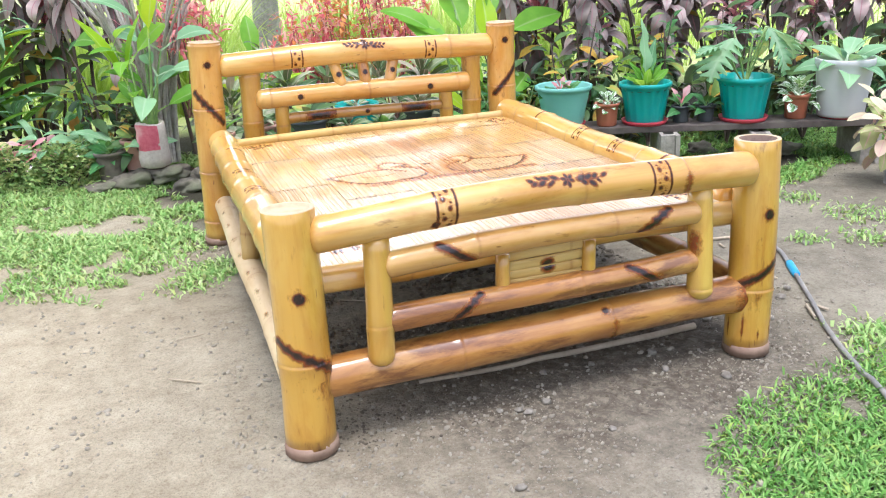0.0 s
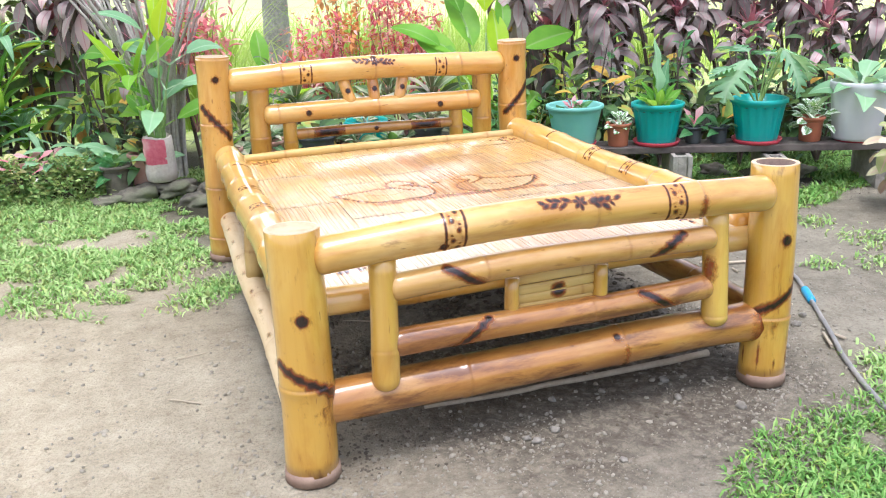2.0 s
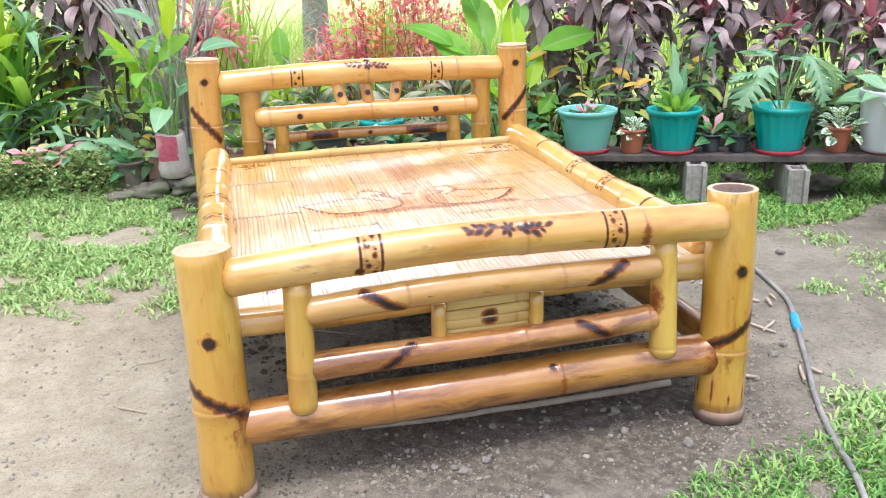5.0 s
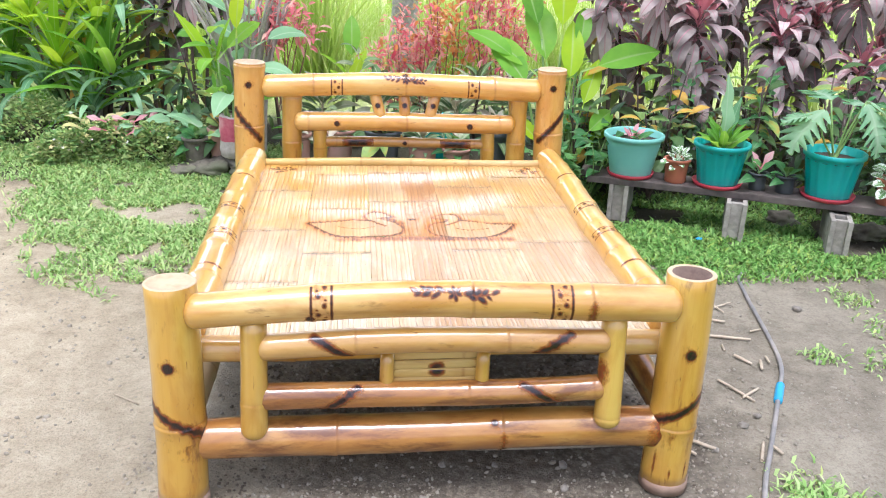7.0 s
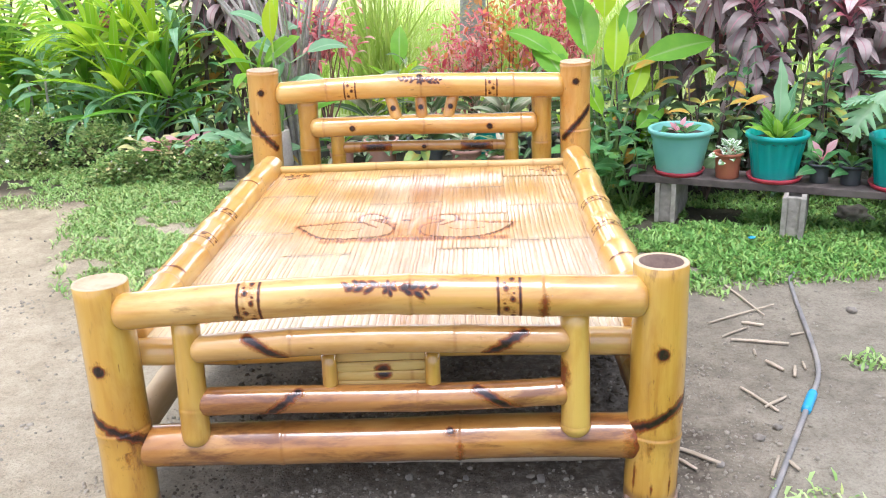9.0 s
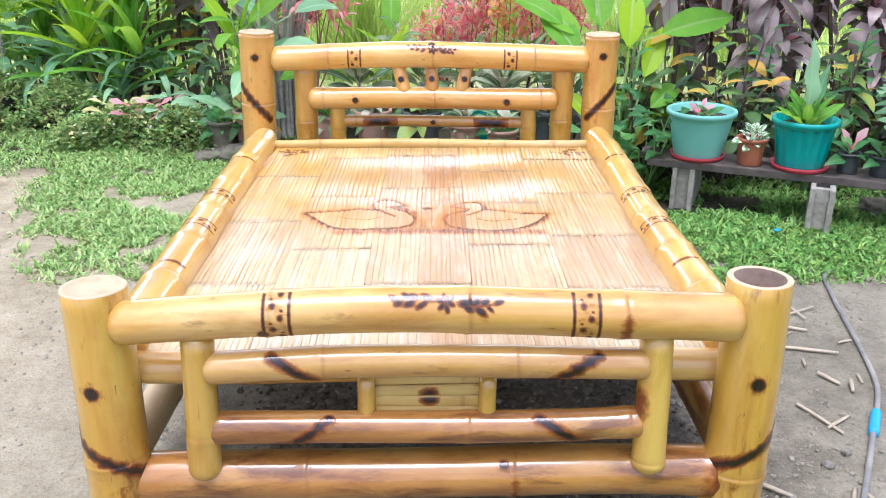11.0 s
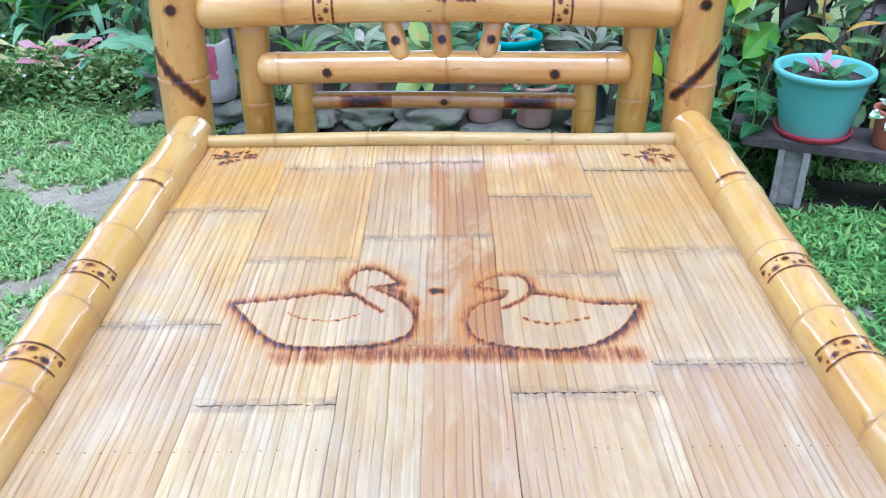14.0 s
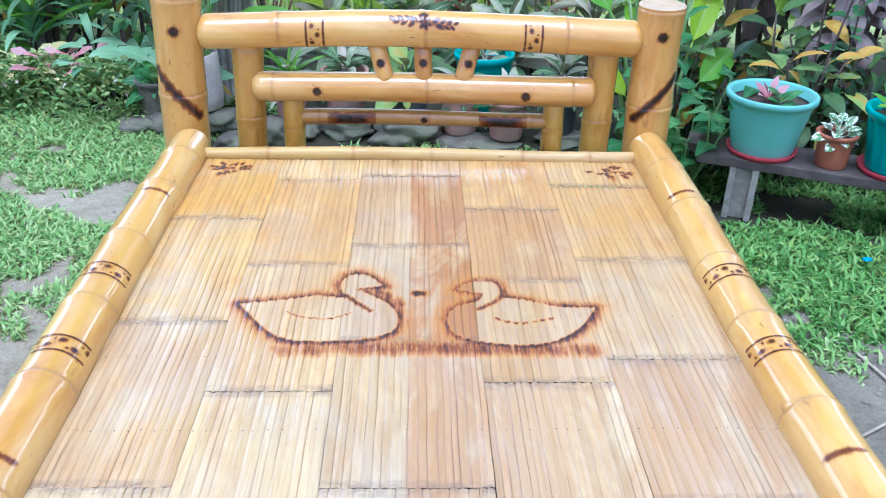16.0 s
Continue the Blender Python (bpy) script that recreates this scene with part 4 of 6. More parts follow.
# the mat: flattened culm boards, staggered, each split into narrow rounded slats
EDGES = (-0.660, -0.404, -0.170, 0.113, 0.362, 0.650)
CUTS = ((0.035, 0.42, 0.894, 1.365, 1.775), (0.035, 0.27, 0.661, 1.130, 1.612, 1.775), (0.035, 0.415, 0.82, 1.224, 1.635, 1.775), (0.035, 0.31, 0.687, 1.063, 1.426, 1.775), (0.035, 0.38, 0.761, 1.158, 1.572, 1.775))
mat_rng = random.Random(5)


def mat_lift(x, y):
    """The gentle unevenness of the mat."""
    return 0.003 * noise.noise(Vector((x * 3.0, y * 1.6, 2.0))) + 0.001 * noise.noise(Vector((x * 30, y * 2, 5.0)))


RUST = {(2, 2): 0.95, (2, 3): 0.85, (2, 0): 0.6, (2, 1): 0.6, (3, 0): 0.45, (3, 1): 0.45, (1, 3): 0.35, (3, 3): 0.55, (3, 4): 0.45, (2, 4): 0.5, (3, 2): 0.3, (1, 1): 0.2, (4, 3): 0.25, (4, 1): 0.45, (4, 2): 0.2, (0, 1): 0.3, (0, 3): 0.2, (1, 2): 0.3}
GOLD = {(0, 3): 1.0, (0, 2): 0.75, (0, 0): 0.3, (0, 1): 0.35, (1, 1): 0.3, (4, 2): 0.4, (4, 1): 0.2, (3, 2): 0.3, (1, 3): 0.7, (1, 4): 0.6, (1, 2): 0.3, (3, 4): 0.6, (4, 3): 0.7, (4, 4): 0.5, (2, 4): 0.3, (3, 3): 0.4}
ACROSS = ((0.07, 0.35), (0.2, 0.72), (0.36, 0.94), (0.5, 1.0), (0.64, 0.94), (0.8, 0.72), (0.93, 0.35))
for ci in range(5):
    xa, xb = EDGES[ci], EDGES[ci + 1]
    for bi, (y0, y1) in enumerate(zip(CUTS[ci], CUTS[ci][1:])):
        n = round((xb - xa) / mat_rng.uniform(0.0145, 0.0165))
        widths = [mat_rng.uniform(0.7, 1.3) for _ in range(n)]
        total, x = sum(widths), xa
        ys = {y0 + 0.0003, y0 + 0.005, y0 + 0.014, y1 - 0.014, y1 - 0.005, y1 - 0.0003}
        y = y0 + 0.02
        while y < y1 - 0.016:
            ys.add(y)
            y += 0.005 if 0.74 < y < 1.12 or 0.13 < y < 0.24 or 1.62 < y < 1.74 else 0.025
        ys = sorted(ys)
        tilt = mat_rng.uniform(-0.0008, 0.0008)
        arch = mat_rng.uniform(0.0012, 0.0026)
        cols = [(xa + 0.0002, -0.002, 0.4, 9.0)]
        for w in widths:
            w = w / total * (xb - xa)
            h, tone = mat_rng.uniform(-0.0004, 0.0004), mat_rng.uniform(0.4, 1.0)
            lean, swell = mat_rng.uniform(-0.001, 0.001), arch * mat_rng.uniform(0.6, 1.4)
            split = mat_rng.uniform(-0.25, 0.6)
            cols.append((x + 0.0003, -0.0006, 0.42, split))
            cols += [(x + w * u, h + swell * (q - 0.35) + lean * (2 * u - 1), tone, 9.0) for u, q in ACROSS]
            cols.append((x + w - 0.0003, -0.0006, 0.42, split))
            x += w
        cols.append((xb - 0.0002, -0.002, 0.4, 9.0))
        verts, ring, tones = [], [], []
        for y in ys:
            e = min(y - y0, y1 - y)
            wob = 0.0008 * math.sin(y * 9 + ci) + 0.0005 * math.sin(y * 31 + bi)
            for cx, cz, tone, split in cols:
                # cracks open and close along a groove
                if split < 9 and noise.noise(Vector((cx * 60, y * 4.0, bi + 0.5))) > split:
                    cz, tone = cz - 0.0022, 0.12
                ragged = 0.0016 * noise.noise(Vector((cx * 300, y * 2, 1.5))) if e < 0.001 else 0.0
                verts.append((min(max(cx + wob, xa - 0.0004), xb + 0.0004), y + ragged, 0.4765 + mat_lift(cx, y) + cz + tilt - (0.0008 if e < 0.001 else 0.0)))
                ring.append(0.9 if e < 0.006 else 0.55 if e < 0.016 else 0.0)
                tones.append(tone)
        me = pydata("mat_board", verts, grid_faces(len(ys), len(cols)), BOARDS, ("ring", ring))
        me.attributes.new("tone", "FLOAT", "POINT").data.foreach_set("value", np.asarray(tones, dtype=np.float32))
        me.attributes.new("red", "FLOAT", "POINT").data.foreach_set("value", np.asarray([1.0 * RUST.get((ci, bi), 0.0) * (1.0 if ci != 2 or v[0] > -0.03 else 0.35) for v in verts], dtype=np.float32))
        me.attributes.new("gold", "FLOAT", "POINT").data.foreach_set("value", np.full(len(verts), GOLD.get((ci, bi), 0.0), dtype=np.float32))
        spots = np.asarray(verts)
        me.attributes.new("burn", "FLOAT", "POINT").data.foreach_set("value", np.clip(mat_burns(spots[:, 0], spots[:, 1]), 0, 1).astype(np.float32))
        part("mat_board", me, None, bed)

# rows of small nail heads across the mat
nv = [(0.0017 * math.cos(a * 1.047), 0.0017 * math.sin(a * 1.047), -0.0004) for a in range(6)] + [(0, 0, 0.0005)]
nail = pydata("nail", nv, [(a, (a + 1) % 6, 6) for a in range(6)], STEM_DARK)
for y0 in (0.554, 0.769, 0.917, 1.259, 1.50):
    for k in range(59):
        x, y = -0.64 + 0.0217 * k + mat_rng.uniform(-0.005, 0.005), y0 + mat_rng.uniform(-0.002, 0.002)
        part("nail", nail, None, bed, "", Matrix.Translation((x, y, 0.4774 + mat_lift(x, y))))


# ---- plants ----
PLACE, SIZE = 0.937, 0.955


def garden(name, at, label, category, group="", kind="", rz=0.0):
    """A thing of the garden: its plan is drawn up a little larger than life and brought to size here."""
    ob = thing(name, at, label, category, group, kind, rz)
    ob.matrix_world = pose(at[0] * PLACE, at[1] * PLACE, at[2] * PLACE, 0, 0, rz) @ Matrix.Scale(SIZE, 4)
    return ob

def width_at(shape, t):
    if shape == "lance":
        return math.sin(math.pi * min(1, t ** 0.85)) ** 0.8
    if shape == "strap":
        return min(1.0, t * 6 + 0.35) * (1 - max(0, (t - 0.45) / 0.55) ** 2.2)
    if shape == "oval":
        return math.sin(math.pi * t ** 0.9) ** 0.55
    if shape == "heart":
        return max(0.0, (1 - t) ** 0.75) * min(1.0, 0.55 + t * 3.2)
    return 1 - t


def leaf_verts(L, W, droop, shape="lance", fold=0.25, stalk=0.0, segs=7, wave=0.0, seed=0):
    """A leaf along +y, bending down towards its tip, folded along the midrib, on a stalk."""
    rng = random.Random(seed)
    verts, rib = [], []
    y = z = 0.0
    ang = 0.0
    total = segs + (2 if stalk else 0)
    ph = rng.uniform(0, 6)
    for i in range(total + 1):
        if stalk and i < 2:
            w, step = 0.006 + 0.01 * W, stalk / 2
            t = 0
        else:
            t = (i - (2 if stalk else 0)) / segs
            w = max(0.0015, W * 0.5 * width_at(shape, t))
            step = L / segs
        f = fold * (1 - 0.5 * t) + wave * math.sin(t * 16 + ph)
        back = -0.25 * W if shape == "heart" and t == 0 and not (stalk and i < 2) else 0.0
        verts += [(-w, y + back, z + w * f), (-w * 0.13, y + back * 0.1, z + w * 0.13 * f), (0, y, z), (w * 0.13, y + back * 0.1, z + w * 0.13 * f), (w, y + back, z + w * f)]
        rib += [0, 0, 1, 0, 0] if not (stalk and i < 2) else [1] * 5
        ang += droop / total * (0.4 + 1.2 * i / total)
        y += step * math.cos(ang)
        z -= step * math.sin(ang)
    return verts, grid_faces(total + 1, 5), rib


def leaf_mesh(name, material, *args, **kw):
    v, f, r = leaf_verts(*args, **kw)
    return pydata(name, v, f, material, ("rib", r))


def lobed_leaf(material, size, seed=0):
    """A broad leaf cut into rounded lobes almost to the midrib, hanging towards its tip."""
    rng = random.Random(seed)
    verts, rib = [], []
    n, lobes, ph = 56, 6.5, rng.uniform(-0.2, 0.2)
    for i in range(n + 1):
        t = i / n
        full = size * 0.52 * max(0.0, math.sin(math.pi * min(1.0, 0.06 + 0.94 * t) ** 0.72)) ** 0.75 + 0.002
        cut = (0.5 + 0.5 * math.cos(2 * math.pi * (lobes * t + ph))) ** 1.6
        core = 0.3 * full
        y, z = size * t * (1 - 0.18 * t), -0.42 * size * t * t
        row = []
        for q in (1.0, 0.55, 0.12):
            w = core * q / 0.3 if q < 0.3 else core + (full * (1 - 0.72 * cut) - core) * (q - 0.12) / 0.88
            w = max(w, 0.0012)
            row.append((w, y + 0.42 * (w - core * 0.4), z - 0.35 * w * w / size + 0.006 * math.sin(9 * t + 5 * q)))
        verts += [(-a, b, c) for a, b, c in row] + [(0, y, z - 0.002)] + [(a, b, c) for a, b, c in row[::-1]]
        rib += [0, 0, 0.5, 1, 0.5, 0, 0]
    return pydata("leaf", verts, grid_faces(n + 1, 7), material, ("rib", rib))


def leafset(material, n, L, W, droop, shape="lance", fold=0.25, stalk=0.0, segs=7, wave=0.0):
    out = []
    for k in range(n):
        rng = random.Random(k * 7 + int(L * 1000))
        out.append(leaf_mesh("leaf", material, L * rng.uniform(0.85, 1.1), W * rng.uniform(0.85, 1.15), droop * rng.uniform(0.7, 1.35), shape, fold, stalk, segs, wave, k))
    return out


def rosette(parent, meshes, at, n, low, high, scale=(0.75, 1.1), seed=0, spread_z=0.0, turn=0.0, label="", face=30):
    """n leaves round a point, from outer ones at low degrees above level to inner ones at high."""
    rng = random.Random(seed)
    for k in range(n):
        t = (k + 0.5) / n
        az = turn + k * 137.5 + rng.uniform(-14, 14)
        el = low + (high - low) * t + rng.uniform(-8, 8)
        s = rng.uniform(*scale) * (1 - 0.25 * t)
        m = pose(at[0], at[1], at[2] + spread_z * (t - 0.5)) @ pose(0, 0, 0, 0, 0, az) @ pose(0, 0, 0, el) @ pose(0, 0, 0, 0, rng.uniform(-18, 18) - face * math.sin(radians(az)), 0) @ Matrix.Scale(s, 4)
        part("leaf", meshes[rng.randrange(len(meshes))], None, parent, label, m)


def spray(parent, material, centres, n, size, spread, seed=0, name="foliage"):
    """Many small leaves round some centres, joined into one mesh."""
    rng = random.Random(seed)
    verts, faces, rib = [], [], []
    for c in centres:
        for _ in range(n):
            at = Vector(c) + Vector((rng.gauss(0, spread[0]), rng.gauss(0, spread[0]), rng.gauss(0, spread[1])))
            v, f, q = leaf_verts(size[0] * rng.uniform(0.7, 1.25), size[1] * rng.uniform(0.8, 1.2), rng.uniform(0.4, 1.3), "lance", 0.3, 0, 3)
            m = Matrix.Translation(at) @ pose(0, 0, 0, 0, 0, rng.uniform(0, 360)) @ pose(0, 0, 0, rng.uniform(-55, 55), rng.uniform(-30, 30), 0)
            k = len(verts)
            verts += [tuple(m @ Vector(p)) for p in v]
            faces += [tuple(j + k for j in p) for p in f]
            rib += q
    return part(name, pydata(name, verts, faces, material, ("rib", rib)), None, parent)


def stem(parent, a, b, r0, r1, material, bend=0.03, seed=0, name="stem"):
    rng = random.Random(seed)
    a, b = Vector(a), Vector(b)
    o = Vector((rng.uniform(-1, 1), rng.uniform(-1, 1), 0)) * bend
    pts = [a.lerp(b, k / 5) + o * math.sin(math.pi * k / 5) for k in range(6)]
    return part(name, tube_mesh(name, pts, [r0 + (r1 - r0) * k / 5 for k in range(6)], material, 8), None, parent)


DARK_LEAVES = leafset(LEAF_DARK, 6, 0.22, 0.08, 2.1, "lance", 0.22, 0.10, 8, 0.09)
SKIRT_LEAVES = leafset(LEAF_DARK, 4, 0.27, 0.082, 0.5, "lance", 0.2, 0.04, 7, 0.05)
ROSY_LEAVES = leafset(LEAF_DARKPINK, 3, 0.22, 0.06, 0.6, "lance", 0.3, 0.06, 6, 0.04)
BRONZE_LEAVES = leafset(LEAF_PURPLEGREEN, 5, 0.24, 0.10, 1.1, "lance", 0.25, 0.05, 6, 0.05)
GREEN_TI = leafset(LEAF_GREEN, 4, 0.36, 0.12, 0.9, "lance", 0.3, 0.10, 7, 0.05)
LIME_TI = leafset(LEAF_LIME, 3, 0.38, 0.11, 0.4, "lance", 0.45, 0.08, 7, 0.03)
MINT_TI = leafset(LEAF_MINT, 3, 0.36, 0.12, 1.0, "lance", 0.25, 0.12, 7, 0.04)
GINGER = leafset(LEAF_GREEN, 3, 0.46, 0.155, 0.7, "lance", 0.35, 0.1, 8, 0.05)
GINGER_LIME = leafset(LEAF_LIME, 3, 0.46, 0.15, 0.45, "lance", 0.35, 0.1, 8, 0.04)
RED_LEAVES = leafset(LEAF_RED, 5, 0.08, 0.026, 1.0, "lance", 0.3, 0.015, 4, 0.05)
ORANGE_LEAVES = leafset(LEAF_ORANGE, 4, 0.06, 0.038, 0.7, "oval", 0.2, 0.025, 4)
RED_TI = leafset(LEAF_RED, 3, 0.3, 0.06, 0.7, "lance", 0.4, 0.05, 6)
STRAPS = leafset(LEAF_GREEN, 4, 0.56, 0.07, 0.9, "strap", 0.4, 0.0, 9)
STRAPS_MINT = leafset(LEAF_MINT, 3, 0.46, 0.055, 2.1, "strap", 0.4, 0.0, 9)
STRAPS_LIME = leafset(LEAF_LIME, 3, 0.56, 0.068, 0.7, "strap", 0.4, 0.0, 8)
FERN = leafset(LEAF_GREEN, 4, 0.25, 0.055, 0.5, "strap", 0.35, 0.0, 8, 0.25)
FERN_TALL = leaf_mesh("leaf", LEAF_MINT, 0.38, 0.085, 0.2, "lance", 0.3, 0.0, 14, 0.3, 4)
HEARTS = leafset(LEAF_MINT, 3, 0.17, 0.15, 0.9, "heart", 0.15, 0.14, 6)
HEARTS_GREEN = leafset(LEAF_SHADE, 3, 0.12, 0.10, 0.8, "heart", 0.15, 0.08, 6)
PINK_HEARTS = leafset(LEAF_PINK, 3, 0.085, 0.07, 0.8, "heart", 0.12, 0.1, 6)
CREAM_HEARTS = leafset(LEAF_CREAM, 3, 0.09, 0.075, 0.8, "heart", 0.12, 0.08, 6)
WHITE_HEARTS = leafset(LEAF_WHITE, 4, 0.075, 0.045, 1.1, "oval", 0.25, 0.06, 6, 0.1)
STRIPED = leafset(LEAF_STRIPE, 4, 0.2, 0.06, 1.1, "lance", 0.3, 0.04, 6)


def ti_plant(at, heads, leaves=20, meshes=None, label="dark purple ti plant with drooping leaves and bare canes", seed=0, low_leaves=8, make=None):
    """A cordyline: bare canes from one root, each with an umbrella of hanging leaves. heads: dx, dy, height of each tuft."""
    p = (make or garden)("ti_plant", at, label, "plant", "ti plants of the hedge")
    for i, (dx, dy, h) in enumerate(heads):
        s = seed * 31 + i
        stem(p, (dx * 0.2, dy * 0.2, -0.02), (dx, dy, h), 0.014, 0.009, STEM_DARK, 0.05, s)
        if meshes:
            rosette(p, meshes, (dx, dy, h), leaves, -20, 72, (0.75, 1.15), s, 0.26)
        else:
            rosette(p, DARK_LEAVES, (dx, dy, h), leaves, 2, 74, (0.75, 1.2), s, 0.17)
            rosette(p, SKIRT_LEAVES, (dx, dy, h - 0.1), leaves // 2, -78, -30, (0.8, 1.15), s + 3, 0.16)
            rosette(p, ROSY_LEAVES, (dx, dy, h + 0.05), 13, 35, 88, (0.7, 1.1), s + 5, 0.1)
        rosette(p, BRONZE_LEAVES, (dx * 0.6, dy * 0.6, h * 0.5), low_leaves, -35, 50, (0.6, 1.05), s + 9, h * 0.6)
    return p


rng = random.Random(12)
# hedge behind the bench
for i, (x, y, heads) in enumerate((
    (1.82, 3.02, ((0.0, 0.0, 0.95), (-0.19, 0.12, 1.20), (0.12, 0.3, 1.12), (0.05, 0.1, 0.58))),
    (2.33, 2.98, ((0.0, 0.0, 0.86), (0.07, 0.14, 1.10), (-0.2, 0.3, 1.3), (0.1, 0.15, 0.5))),
    (1.32, 3.12, ((-0.04, 0.02, 1.10), (0.12, 0.25, 0.9))),
    (2.78, 2.92, ((0.0, 0.05, 1.18), (0.03, -0.05, 0.68), (-0.14, 0.25, 0.95))),
    (3.22, 2.78, ((0.0, 0.1, 1.0), (0.1, -0.05, 0.7), (-0.1, 0.3, 1.3))),
    (3.72, 2.62, ((0.0, 0.1, 0.88), (-0.15, 0.25, 1.25), (0.25, 0.1, 1.1))),
    (4.25, 2.45, ((0.0, 0.1, 0.95), (0.2, 0.2, 1.3))),
)):
    ti_plant((x, y, 0.03), heads, 26, seed=i, make=thing, low_leaves=4)
for i, (x, y) in enumerate(((1.65, 3.5), (2.15, 3.45), (2.65, 3.35), (3.15, 3.25), (3.7, 3.1), (4.3, 2.9))):
    ti_plant((x, y, 0.03), ((0.0, 0.0, 0.7 + 0.1 * (i % 3)), (0.18, 0.1, 1.05), (-0.18, 0.1, 1.4 + 0.12 * (i % 2))), 18, seed=i + 50, make=thing, low_leaves=6)
# hedge at the other side
for i, (x, y, heads, dark) in enumerate((
    (-1.42, 4.35, ((0.0, 0.0, 1.2), (-0.12, 0.15, 1.15), (0.15, 0.2, 1.5)), True),
    (-1.78, 4.6, ((0.0, 0.0, 1.2), (0.15, 0.1, 0.85), (0.1, 0.2, 1.5)), True),
    (-1.15, 4.25, ((0.0, 0.1, 1.15), (-0.1, 0.1, 1.45), (0.1, 0.0, 0.7)), True),
    (-2.00, 4.6, ((0.05, 0.1, 1.15), (-0.15, 0.2, 1.45), (0.2, 0.05, 0.75)), False),
    (-2.60, 5.2, ((0.0, 0.1, 1.2), (0.2, 0.2, 1.5), (-0.2, 0.0, 0.8)), True),
    (-3.30, 5.5, ((0.0, 0.1, 1.3), (0.25, 0.1, 0.9), (-0.25, 0.2, 1.6)), True),
    (-4.00, 5.5, ((0.0, 0.0, 1.2), (0.25, 0.2, 1.5)), False),
    (-1.70, 4.7, ((0.0, 0.0, 1.3), (0.2, 0.0, 0.85), (-0.2, 0.1, 0.6)), False),
)):
    ti_plant((x, y, 0.06), heads, 22, None if dark else BRONZE_LEAVES, "dark purple ti plant with drooping leaves and bare canes" if dark else "shaded bronze-green ti plant with thin canes", seed=i + 20, low_leaves=4)
for i, (x, y, s) in enumerate(((-2.95, 4.95, 1.15), (-3.6, 5.0, 1.2), (-4.2, 5.3, 1.3), (-2.45, 5.0, 1.1))):
    p = garden("strap_leaf_plant", (x, y, 0.05), "clump of arching green strap leaves in the hedge", "plant")
    rosette(p, STRAPS, (0, 0, 0.45), 20, 30, 86, (1.1 * s, 1.5 * s), i + 60, 0.5)
    rosette(p, STRAPS_MINT, (0, -0.03, 0.35), 10, 5, 45, (0.9, 1.25), i + 70, 0.15)
    rosette(p, BRONZE_LEAVES, (0, 0, 0.8), 26, -30, 60, (0.9, 1.3), i + 80, 0.9)
# the leafy undergrowth of the hedge
for i, (x, y) in enumerate(((1.2, 2.98), (1.62, 2.85), (2.1, 2.72), (2.6, 2.55), (3.1, 2.4), (1.35, 3.2), (1.75, 3.05), (2.35, 2.95), (2.9, 2.85), (3.45, 2.75), (4.0, 2.5), (-1.3, 3.8), (-2.3, 4.4))):
    p = garden("hedge_shrub", (x, y, 0.03), "shaded bronze-green leafy shrub with thin stems in the hedge", "shrub", "shrubs under the hedge")
    for k in range(5):
        a = rng.uniform(0, 6.28)
        d, h = rng.uniform(0.05, 0.22), rng.uniform(0.35, 0.85)
        stem(p, (0, 0, -0.02), (d * math.cos(a), d * math.sin(a), h), 0.008, 0.004, STEM_DARK, 0.04, i * 9 + k)
        rosette(p, BRONZE_LEAVES if (i + k) % 3 else HEARTS_GREEN, (d * math.cos(a), d * math.sin(a), h * 0.7), 8, -30, 55, (0.5, 0.95), i * 9 + k, h * 0.6)
    # added dark leaves fill the gaps, standing in for the hedge's inner shade
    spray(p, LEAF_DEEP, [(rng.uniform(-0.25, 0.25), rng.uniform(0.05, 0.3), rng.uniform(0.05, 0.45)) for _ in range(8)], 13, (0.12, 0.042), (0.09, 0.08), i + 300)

# green ti in the sack
sack = garden("sack_planter", (-1.035, 3.37, 0.14), "white woven sack with red print holding a green plant", "planter")
bm = lathe([(0.066, 0.24), (0.078, 0.275), (0.084, 0.268), (0.086, 0.2), (0.088, 0.12), (0.094, 0.06), (0.088, 0.01), (0.07, 0.0)], 36)
for v in bm.verts:
    v.co *= 1 + 0.06 * noise.noise(v.co * 14) + 0.02 * noise.noise(v.co * 45)
part("sack", bm, SACK, sack)
pv, pf = [], []
for i in range(9):
    for j in range(15):
        a = radians(-170 + 105 * j / 14)
        q = Vector((0.0895 * math.cos(a), 0.0895 * math.sin(a), 0.115 + 0.15 * i / 8))
        q *= 1 + 0.06 * noise.noise(q * 14) + 0.02 * noise.noise(q * 45)
        pv.append(q)
part("print", pydata("print", pv, grid_faces(9, 15), SACK_RED), None, sack, "red printed panel")
part("soil", lathe([(0.02, 0.235), (0.07, 0.235), (0.07, 0.2)], 24), SOIL, sack)
for k in range(12):
    a = k * 2.4
    d, h = 0.04 + 0.012 * k, 0.12 + 0.045 * k
    stem(sack, (0.02 * math.cos(a), 0.02 * math.sin(a), 0.2), (d * math.cos(a), d * math.sin(a), 0.2 + h), 0.010, 0.006, STEM_GREEN, 0.02, k, "stalk")
    lime = k in (4, 10)
    rosette(sack, LIME_TI if lime else (GREEN_TI, GREEN_TI, MINT_TI)[k % 3], (d * math.cos(a), d * math.sin(a), 0.2 + h), 2, 60 if lime else 15, 85 if lime else 55, (0.8, 1.15), k * 3 + 1, 0, math.degrees(a) - 90, face=45)
